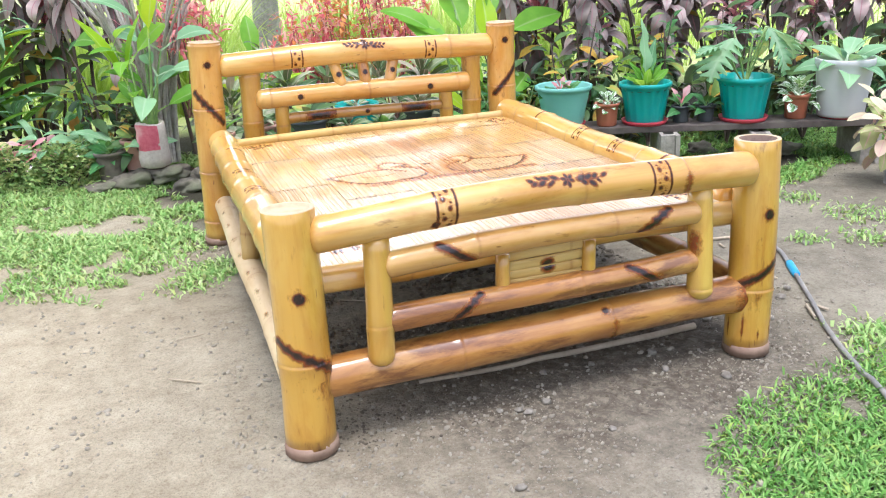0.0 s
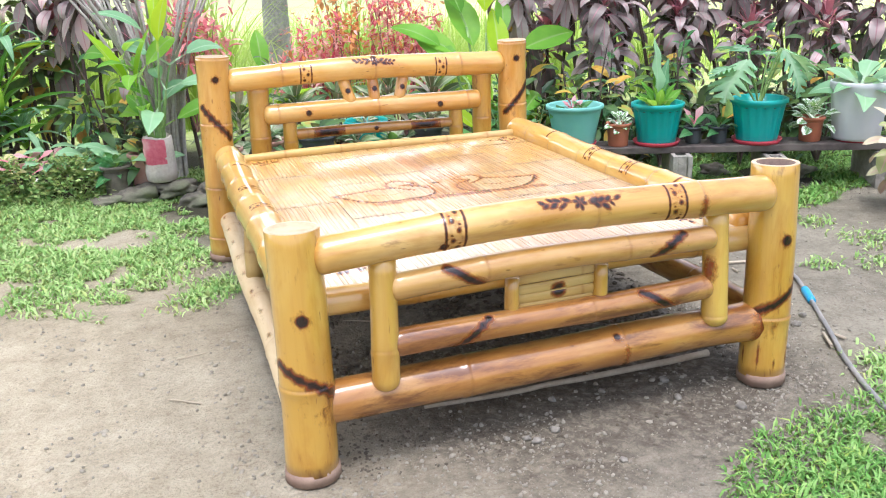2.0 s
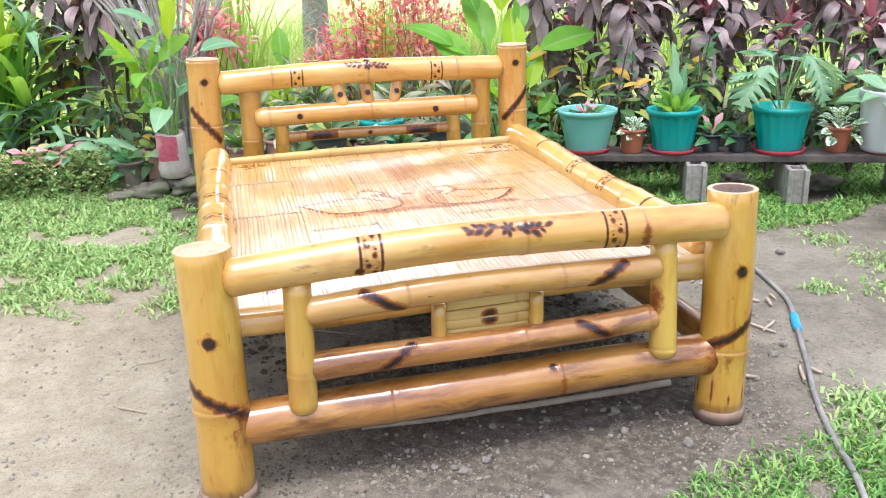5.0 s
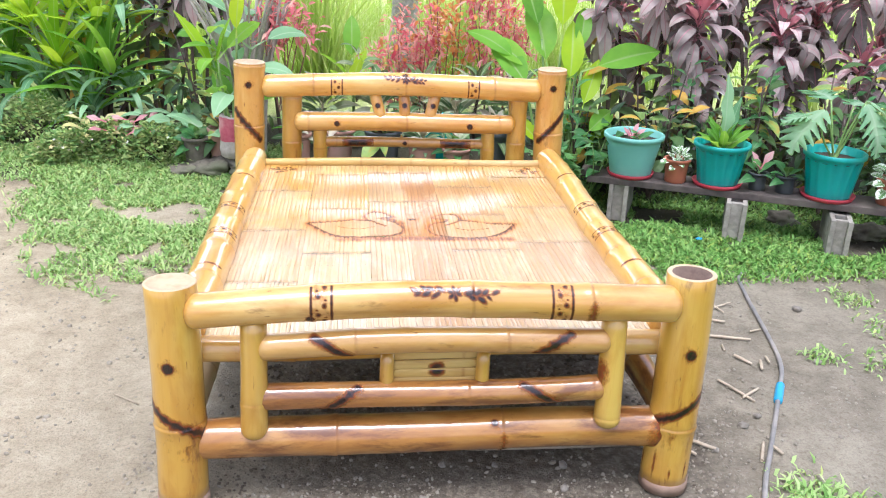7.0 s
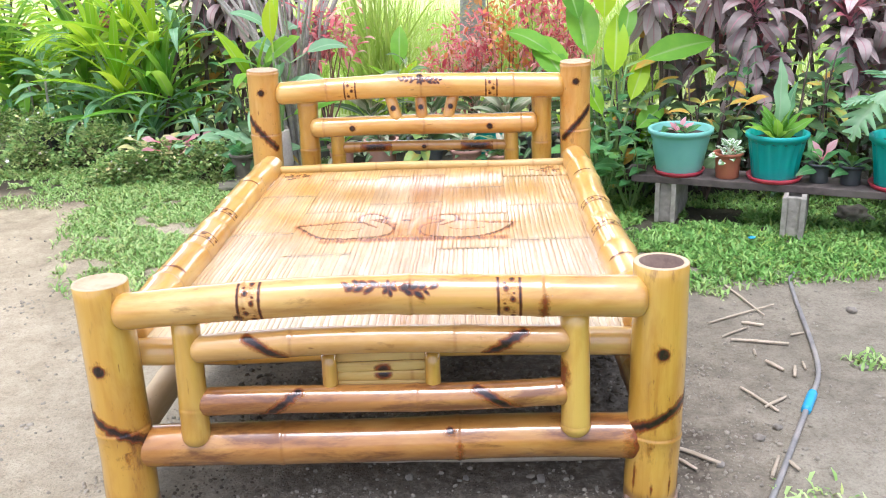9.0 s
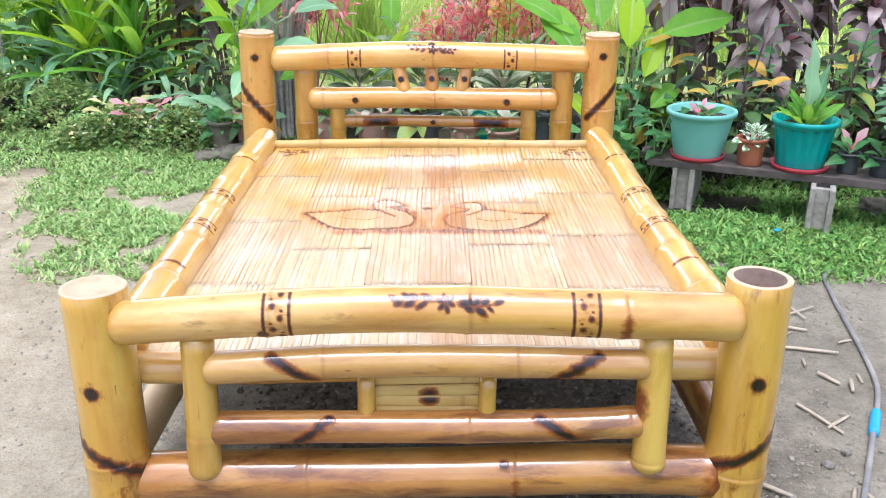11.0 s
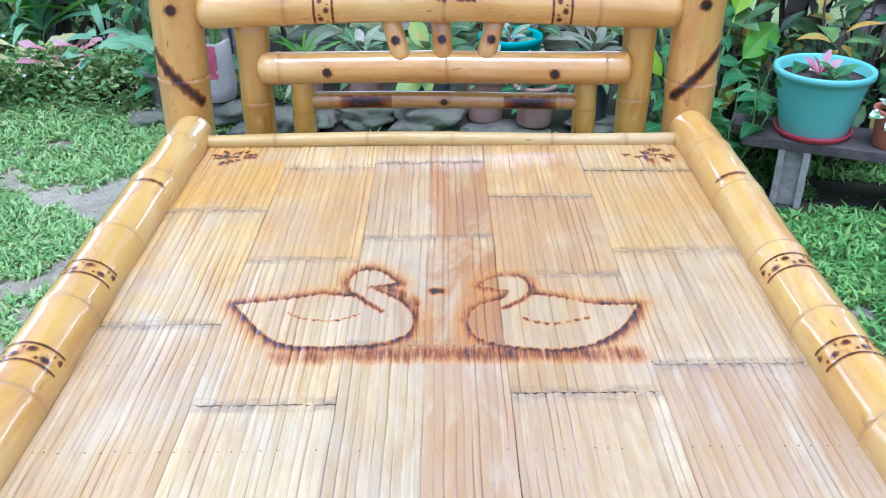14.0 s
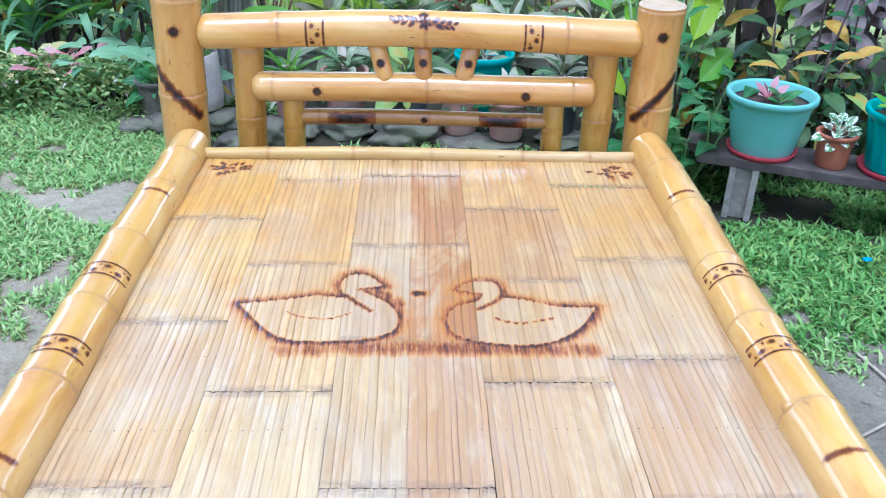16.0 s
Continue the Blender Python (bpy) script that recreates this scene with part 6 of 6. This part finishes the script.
# pots and stones past the headboard
for i, (x, y, z, r, h, mt, lab) in enumerate((
    (-0.36, 3.42, 0.13, 0.115, 0.19, TERRA_PALE, "dusty terracotta pot with striped leaves on a stone"),
    (-0.06, 3.36, 0.14, 0.125, 0.19, BLACKPOT, "dark grey pot with green leaves on a stone"),
    (0.20, 3.32, 0.05, 0.105, 0.21, TERRA_PALE, "dusty terracotta pot with striped leaves"),
    (0.42, 3.25, 0.05, 0.10, 0.19, TERRA_PALE, "dusty terracotta pot with striped leaves"),
    (0.33, 3.6, 0.06, 0.15, 0.30, TEAL, "teal pot with green leaves past the headboard"),
    (-0.62, 3.38, 0.1, 0.09, 0.2, TERRA_PALE, "dusty terracotta pot with striped leaves"),
    (-1.14, 3.5, 0.1, 0.09, 0.2, TERRA_PALE, "dusty pink pot beside the sack planter"),
    (0.68, 3.3, 0.04, 0.10, 0.30, BLACKPOT, "tall grey pot with green leaves"),
    (-1.30, 3.5, 0.04, 0.10, 0.20, STONE, "grey mossy pot with a green plant"),
)):
    q = planted_pot((x, y, z), r, h, mt, lab)
    rosette(q, (STRIPED, BRONZE_LEAVES, STRIPED, HEARTS_GREEN, STRIPED)[i % 5], (0, 0, h * 0.85), 18, -10, 70, (0.6, 1.0), i + 50, 0.06)
    if i in (0, 2, 3, 5, 7):
        rosette(q, STRAPS if i == 5 else STRIPED, (0, 0, h), 10, 30, 80, (0.6, 1.0) if i != 5 else (0.3, 0.45), i + 80, 0.05)
for i, (x, y, sx, sy, sz, z) in enumerate(((-0.36, 3.38, 0.17, 0.13, 0.07, 0.06), (-0.06, 3.30, 0.16, 0.13, 0.075, 0.06), (0.28, 3.24, 0.20, 0.12, 0.03, 0.02), (-0.97, 3.36, 0.13, 0.12, 0.06, 0.08), (-0.70, 3.28, 0.13, 0.1, 0.09, 0.05), (-1.18, 3.40, 0.14, 0.12, 0.07, 0.05), (-0.86, 3.18, 0.1, 0.08, 0.06, 0.03), (-1.33, 3.43, 0.15, 0.14, 0.04, 0.03), (-0.6, 3.36, 0.14, 0.12, 0.06, 0.05), (0.72, 3.28, 0.14, 0.1, 0.04, 0.03), (2.3, 2.42, 0.10, 0.08, 0.05, 0.02), (2.75, 2.2, 0.12, 0.1, 0.05, 0.02))):
    s = garden("garden_stone", (x, y, z), "weathered grey garden stone with moss", "stone", "stones edging the garden bed")
    part("stone", rock((sx, sy, sz), i + 2, 4, 0.5), STONE, s)

# variegated plant on a stump
p = garden("variegated_plant", (2.75, 1.30, 0.0), "cream and pink variegated shrub on a short stump", "shrub")
stem(p, (0, 0, -0.02), (0.02, 0.0, 0.22), 0.05, 0.035, BARK, 0.01, 1, "stump")
VARIEGATED = leafset(leaf_mat("cream and pink leaf", [(0.0, (0.3, 0.42, 0.12)), (0.4, (0.68, 0.62, 0.4)), (1.0, (0.8, 0.52, 0.48))], 0.5, 0.3, (0.7, 0.4, 0.4)), 4, 0.16, 0.085, 0.9, "oval", 0.2, 0.04, 6)
for k in range(8):
    a = k * 2.4
    d, h = 0.05 + 0.015 * k, 0.22 + 0.026 * k
    stem(p, (0, 0, 0.18), (d * math.cos(a), d * math.sin(a), h), 0.007, 0.004, STEM_DARK, 0.02, k)
    rosette(p, VARIEGATED, (d * math.cos(a), d * math.sin(a), h), 9, -35, 55, (0.75, 1.15), k, 0.14)

# tree beyond, its trunk in view and its crown not
p = garden("tree", (0.24, 6.9, 0.05), "tree with a grey fissured trunk in the field", "tree")
pts = [(0, 0, -0.05), (0.01, 0, 0.5), (0.03, 0.02, 1.2), (0.02, 0.05, 2.2), (0.06, 0.05, 4.6), (0.05, 0.1, 8.0)]
part("trunk", tube_mesh("trunk", pts, [0.17, 0.135, 0.122, 0.115, 0.10, 0.08], BARK, 20), None, p)
# unseen limbs and crown, added low and wide to break up the mat's sheen
cv, cf = [], []
crown_rng = random.Random(31)
for k in range(11):
    a = k * 2.4
    reach, high = 1.1 + 0.55 * (k % 3), 4.3 + 0.36 * k
    tip = Vector((reach * math.cos(a), reach * math.sin(a), high))
    low = Vector((0.04, 0.05, 3.0 + 0.38 * k))
    part("limb", tube_mesh("limb", [low, low.lerp(tip, 0.5) + Vector((0, 0, 0.12)), tip], [0.06, 0.04, 0.015], BARK, 8), None, p)
    for j in range(300):
        t = crown_rng.uniform(0.35, 1.15)
        c = low.lerp(tip, t) + Vector((crown_rng.gauss(0, 0.38), crown_rng.gauss(0, 0.38), crown_rng.gauss(0, 0.24)))
        v, f, r = leaf_verts(0.22, 0.1, 0.6, "oval", 0.2, 0, 3)
        m = Matrix.Translation(c) @ pose(0, 0, 0, crown_rng.uniform(-60, 40), crown_rng.uniform(-40, 40), crown_rng.uniform(0, 360))
        n0 = len(cv)
        cv += [tuple(m @ Vector(x)) for x in v]
        cf += [tuple(q + n0 for q in x) for x in f]
part("crown", pydata("crown", cv, cf, LEAF_GREEN), None, p)


# ---- grass ----
def blades(name, spots, material, label, category="grass", height=(0.03, 0.065), width=(0.007, 0.014), lean=(50, 125), segs=2, seed=1):
    """Many short blades as one sheet of stuff; spots: x, y, z, scale."""
    r = random.Random(seed)
    verts, faces = [], []
    for x, y, z, s in spots:
        h, w = r.uniform(*height) * s, r.uniform(*width) * (0.6 + 0.4 * s) * 0.5
        az, l0 = r.uniform(0, 6.283), radians(r.uniform(*lean))
        ca, sa = math.cos(az), math.sin(az)
        tw = r.uniform(-0.5, 0.5)
        sx, sy = -sa * math.cos(tw), ca * math.cos(tw)
        n0 = len(verts)
        px, pz, ang = 0.0, 0.0, l0 * 0.4
        for i in range(segs + 1):
            t = i / segs
            ww = w * (0.65, 1.0, 0.08)[i] if segs == 2 else w * (1 - t) ** 0.5 + 0.0004
            cx, cy = x + ca * px, y + sa * px
            verts.append((cx - sx * ww, cy - sy * ww, z + pz))
            verts.append((cx + sx * ww, cy + sy * ww, z + pz + math.sin(tw) * ww))
            px += h / segs * math.sin(ang)
            pz += h / segs * math.cos(ang)
            ang += l0 * 1.2 / segs
        for i in range(segs):
            k = n0 + 2 * i
            faces.append((k, k + 1, k + 3, k + 2))
    ob = new(name, pydata(name, verts, faces, material))
    return tagged(ob, label, category, kind="stuff")


def lerp_line(pts, x):
    for (x0, y0), (x1, y1) in zip(pts, pts[1:]):
        if x0 <= x <= x1:
            return y0 + (y1 - y0) * (x - x0) / (x1 - x0)
    return pts[0][1] if x < pts[0][0] else pts[-1][1]


LEFT_EDGE = ((-4.5, 3.1), (-2.25, 2.85), (-1.9, 1.96), (-1.65, 1.51), (-1.42, 1.4), (-1.21, 1.27), (-1.04, 1.45), (-0.9, 1.72), (-0.72, 1.82))
RIGHT_EDGE = ((0.72, 1.65), (0.9, 1.42), (1.52, 1.43), (2.3, 1.46), (2.6, 1.65), (5.0, 1.5))
NEAR_EDGE = ((0.08, -0.75), (0.16, -0.53), (0.33, -0.36), (0.47, -0.29), (0.69, -0.21), (0.9, -0.19), (1.05, -0.13), (1.3, -0.12), (2.6, 0.0))
r = random.Random(77)


def patchy(x, y, keep):
    return 0.5 + 0.9 * noise.noise(Vector((x * 2.3, y * 2.3, 1.0))) + 0.5 * noise.noise(Vector((x * 8, y * 8, 3.0))) > keep


left, right, near = [], [], []
for _ in range(110000):
    x, y = r.uniform(-4.0, -0.6), r.uniform(1.2, 3.65)
    d = y - lerp_line(LEFT_EDGE, x)
    if d > 0 and r.random() < min(1, 0.08 + d * 1.3) and patchy(x, y, 0.26 if y > 2 and x < -1.0 else 0.4):
        left.append((x, y, ground_z(x, y) - 0.004, r.uniform(0.6, 1.15)))
for _ in range(9000):
    x, y = r.uniform(-0.8, 1.1), r.uniform(1.95, 3.0)
    if patchy(x, y, 0.62):
        left.append((x, y, ground_z(x, y) - 0.004, r.uniform(0.6, 1.0)))
for cx, cy, rad, n in ((-0.82, 1.52, 0.12, 420), (-0.93, 1.38, 0.10, 140), (2.04, 0.9, 0.16, 170), (1.60, 0.72, 0.07, 70), (1.85, 0.62, 0.12, 130), (1.13, -0.12, 0.10, 260), (2.3, 0.66, 0.16, 300), (2.0, 1.25, 0.1, 120), (1.22, 1.41, 0.08, 120)):
    for _ in range(n):
        x, y = r.gauss(cx, rad * 0.6), r.gauss(cy, rad * 0.6)
        left.append((x, y, ground_z(x, y) - 0.004, r.uniform(0.6, 1.1)))
for _ in range(72000):
    x, y = r.uniform(0.7, 4.4), r.uniform(1.35, 2.8)
    d = y - lerp_line(RIGHT_EDGE, x)
    bench_y = 2.4 - 0.43 * (x - 1.3)
    if d > 0 and r.random() < min(1, 0.25 + d * 3) * (1.0 if y < bench_y + 0.3 else 0.45) and patchy(x, y, 0.18):
        right.append((x, y, ground_z(x, y) - 0.004, r.uniform(0.65, 1.25)))
for _ in range(110000):
    x, y = r.uniform(0.0, 3.0), r.uniform(-2.0, 0.0)
    d = lerp_line(NEAR_EDGE, x) - y
    fade = 2.2 * (1 - ((x - 1.35) / 1.6) ** 4 - ((y + 0.85) / 1.12) ** 4)
    fade += 1.6 * noise.noise(Vector((x * 2.4, y * 2.4, 4.0))) - 0.5
    if d > 0 and r.random() < min(1, 0.12 + d * 3, fade) and patchy(x, y, 0.16):
        near.append((x, y, ground_z(x, y) - 0.004, r.uniform(0.7, 1.2)))
blades("lawn_grass", left, GRASS_DRY, "short broad-bladed lawn grass with bare patches", seed=1)
blades("lawn_grass", right, GRASS, "short broad-bladed lawn grass by the bench", seed=2)
blades("lawn_grass", near, GRASS, "short broad-bladed lawn grass in the foreground", width=(0.0045, 0.0095), height=(0.025, 0.055), seed=3)

tall = []
for _ in range(9000):
    x, y = r.uniform(-6, 7), r.uniform(5.2, 13)
    tall.append((x, y, 0.05, r.uniform(0.5, 1.2)))
for cx, cy, s in ((-0.55, 5.4, 1.9), (0.75, 5.6, 1.5), (-1.4, 5.8, 1.4), (1.6, 5.6, 1.2), (2.6, 5.4, 1.2), (3.6, 5.2, 1.3), (-2.6, 6.2, 1.3)):
    for _ in range(260):
        tall.append((r.gauss(cx, 0.12), r.gauss(cy, 0.12), 0.05, s * r.uniform(0.7, 1.2)))
blades("field_grass", tall, FIELD, "tall sunlit yellow-green grass of the field", height=(0.4, 0.8), width=(0.01, 0.02), lean=(5, 60), segs=4, seed=4)

# ---- small things on the ground ----
hose = thing("garden_hose", (0, 0, 0), "grey rubber garden hose lying across the dirt", "hose")
way = curve([(1.61, 1.54), (1.56, 1.43), (1.47, 0.99), (1.39, 0.66), (1.275, 0.435), (1.10, 0.12), (0.98, -0.10), (0.83, -0.45), (0.66, -0.8), (0.6, -1.2)], 8)
part("hose", tube_mesh("hose", [(x, y, ground_z(x, y) + 0.009 + (0.012 if y < -0.35 else 0)) for x, y in way], 0.0086, HOSE, 12), None, hose)
a, b = Vector((1.312, 0.500, 0.015)), Vector((1.252, 0.392, 0.015))
part("sleeve", tube_mesh("sleeve", [a, a.lerp(b, 0.1), a.lerp(b, 0.9), b], [0.0145, 0.0155, 0.0155, 0.0145], BLUE, 16), None, hose, "blue plastic joining sleeve")


def sliver(x, y, length, az, rad=0.006, group="bamboo slivers on the dirt"):
    s = thing("bamboo_sliver", (x, y, ground_z(x, y) + rad + 0.004), "dry pale bamboo sliver lying on the dirt", "twig", group, rz=az)
    k = length / 2
    part("sliver", tube_mesh("sliver", [(-k, 0, 0), (-k * 0.3, 0.01 * k, 0.001), (k * 0.4, 0.005 * k, 0), (k, 0, 0)], [rad * 0.85, rad, rad * 0.95, rad * 0.8], TWIG, 6), None, s)


stick = thing("bamboo_stick", (0, 0, 0), "long thin pale bamboo stick lying along the bed", "stick")
line = curve([(-0.330, 0.190), (-0.120, 0.176), (0.100, 0.166), (0.350, 0.164), (0.644, 0.176)], 4)
part("stick", tube_mesh("stick", [(x, y, ground_z(x, y) + 0.011 + 0.003 * math.sin(5 * x)) for x, y in line], [0.0055 + 0.0065 * k / (len(line) - 1) for k in range(len(line))], TWIG, 8), None, stick)
for x, y, l, az in ((1.319, 1.275, 0.32, -78), (1.272, 1.138, 0.34, 28), (1.286, 1.045, 0.08, -20), (1.197, 0.972, 0.14, 34), (1.264, 0.888, 0.20, -13), (1.255, 0.696, 0.08, -61), (1.355, 0.697, 0.05, -98), (1.307, 0.649, 0.07, -109), (1.135, 0.477, 0.17, -65), (1.180, 0.455, 0.11, 35), (0.871, 0.169, 0.13, -39), (0.828, 0.135, 0.07, -53), (1.117, 0.111, 0.05, -69), (1.067, 0.107, 0.11, 63),
                    (-0.96, 0.85, 0.1, 10), (-1.0, 0.52, 0.12, -35), (0.1, 1.04, 0.2, 40), (-0.33, 0.9, 0.18, -30), (1.42, 0.95, 0.06, 20), (1.22, 0.8, 0.05, 80)):
    sliver(x, y, l, az, r.uniform(0.0042, 0.0068) * (1.0 if x > 0.5 else 0.55))
for i, (x, y, s) in enumerate(((-0.27, -0.42, 0.020), (0.39, -0.04, 0.018), (0.53, -0.15, 0.022), (-0.03, -0.07, 0.02), (-0.12, -0.08, 0.016), (-0.10, -0.10, 0.018), (0.04, 0.09, 0.018), (0.41, 0.07, 0.022), (0.07, -0.27, 0.016), (0.73, 0.22, 0.02), (0.92, 0.13, 0.018), (-0.17, -0.06, 0.012), (0.20, 0.08, 0.014), (1.07, 0.26, 0.022), (1.14, 0.31, 0.02), (1.55, 0.68, 0.025), (1.7, 1.15, 0.03), (-0.9, -0.2, 0.014))):
    p = thing("pebble", (x, y, ground_z(x, y) + s * 0.3), "pale grey pebble on the dirt", "stone", "pebbles on the dirt", rz=i * 40)
    part("pebble", rock((s * 0.75, s * 0.6, s * 0.5), i + 30, 2, 0.6), PEBBLE, p)

gv, gf = [], []
ico = bmesh.new()
bmesh.ops.create_icosphere(ico, subdivisions=1, radius=1.0)
unit = [v.co.copy() for v in ico.verts]
tris = [tuple(v.index for v in f.verts) for f in ico.faces]
ico.free()
for k in range(40000):
    x, y = (r.uniform(-2.8, 3.0), r.uniform(-1.6, 2.4)) if k % 3 else (r.uniform(-0.9, 1.2), r.uniform(-0.9, 0.9))
    d = noise.noise(Vector((x * 2.1, y * 2.1, 9.0))) + 0.6 * noise.noise(Vector((x * 9, y * 9, 2.0))) + (0.5 if -0.8 < x < 1.3 and -0.8 < y < 1.6 else 0.15)
    if d < r.uniform(-0.1, 0.9):
        continue
    if abs(x) < 0.8 and 0.05 < y < 1.8 and r.random() < 0.75:
        continue
    s = 0.0014 + 0.0062 * r.random() ** 4
    m = Matrix.Translation((x, y, ground_z(x, y) + s * 0.3)) @ pose(0, 0, 0, r.uniform(0, 360), r.uniform(0, 360), 0) @ Matrix.Diagonal((s * r.uniform(0.8, 1.6), s, s * 0.7, 1))
    n0 = len(gv)
    gv += [tuple(m @ q) for q in unit]
    gf += [tuple(k + n0 for k in t) for t in tris]
for k in range(9000):
    x, y = r.uniform(-2.4, 2.2), r.uniform(-1.5, 1.9)
    d = noise.noise(Vector((x * 1.6, y * 1.6, 3.0))) + 0.8 * noise.noise(Vector((x * 6, y * 6, 8.0)))
    if d < r.uniform(0.0, 1.1):
        continue
    s = 0.0035 + 0.0075 * r.random() ** 3
    m = Matrix.Translation((x, y, ground_z(x, y) + s * 0.1)) @ pose(0, 0, 0, 0, 0, r.uniform(0, 360)) @ Matrix.Diagonal((s * r.uniform(0.9, 1.8), s, s * 0.6, 1))
    n0 = len(gv)
    gv += [tuple(m @ (q * r.uniform(0.75, 1.2))) for q in unit]
    gf += [tuple(k + n0 for k in t) for t in tris]
tagged(new("gravel", pydata("gravel", gv, gf, GRIT)), "fine grey-brown grit scattered over the dirt", "gravel", kind="stuff")

# dark clods of humus under the bed
cv, cf = [], []
for k in range(9000):
    x, y = r.uniform(-0.65, 0.8), r.uniform(-0.12, 1.75)
    if noise.noise(Vector((x * 2.2, y * 2.2, 6.0))) + 0.7 * noise.noise(Vector((x * 7, y * 7, 1.0))) < r.uniform(-0.5, 0.7):
        continue
    s = 0.003 + (0.013 if y > 0.22 else 0.004) * r.random() ** 3
    m = Matrix.Translation((x, y, ground_z(x, y) + s * 0.2)) @ pose(0, 0, 0, r.uniform(0, 40), 0, r.uniform(0, 360)) @ Matrix.Diagonal((s * r.uniform(0.8, 1.6), s, s * 0.75, 1))
    n0 = len(cv)
    cv += [tuple(m @ (q * r.uniform(0.7, 1.25))) for q in unit]
    cf += [tuple(k + n0 for k in t) for t in tris]
tagged(new("soil_clods", pydata("soil_clods", cv, cf, CLOD, smooth=False)), "dark crumbly humus clods on the dirt", "soil", kind="stuff")

# a scrap of blue plastic in the grass
scrap = thing("plastic_scrap", (1.55, 1.939, 0.03), "small crumpled blue plastic scrap in the grass", "litter", rz=25)
sv = [(0.03 * (i / 5 - 0.5), 0.02 * (j / 4 - 0.5), 0.012 * noise.noise(Vector((i * 0.9, j * 0.9, 2.0))) + 0.008) for j in range(5) for i in range(6)]
sheet = pydata("sheet", sv, grid_faces(5, 6), BLUE)
bm = bmesh.new()
bm.from_mesh(sheet)
bmesh.ops.solidify(bm, geom=bm.faces[:], thickness=0.0012)
part("sheet", bm, BLUE, scrap)
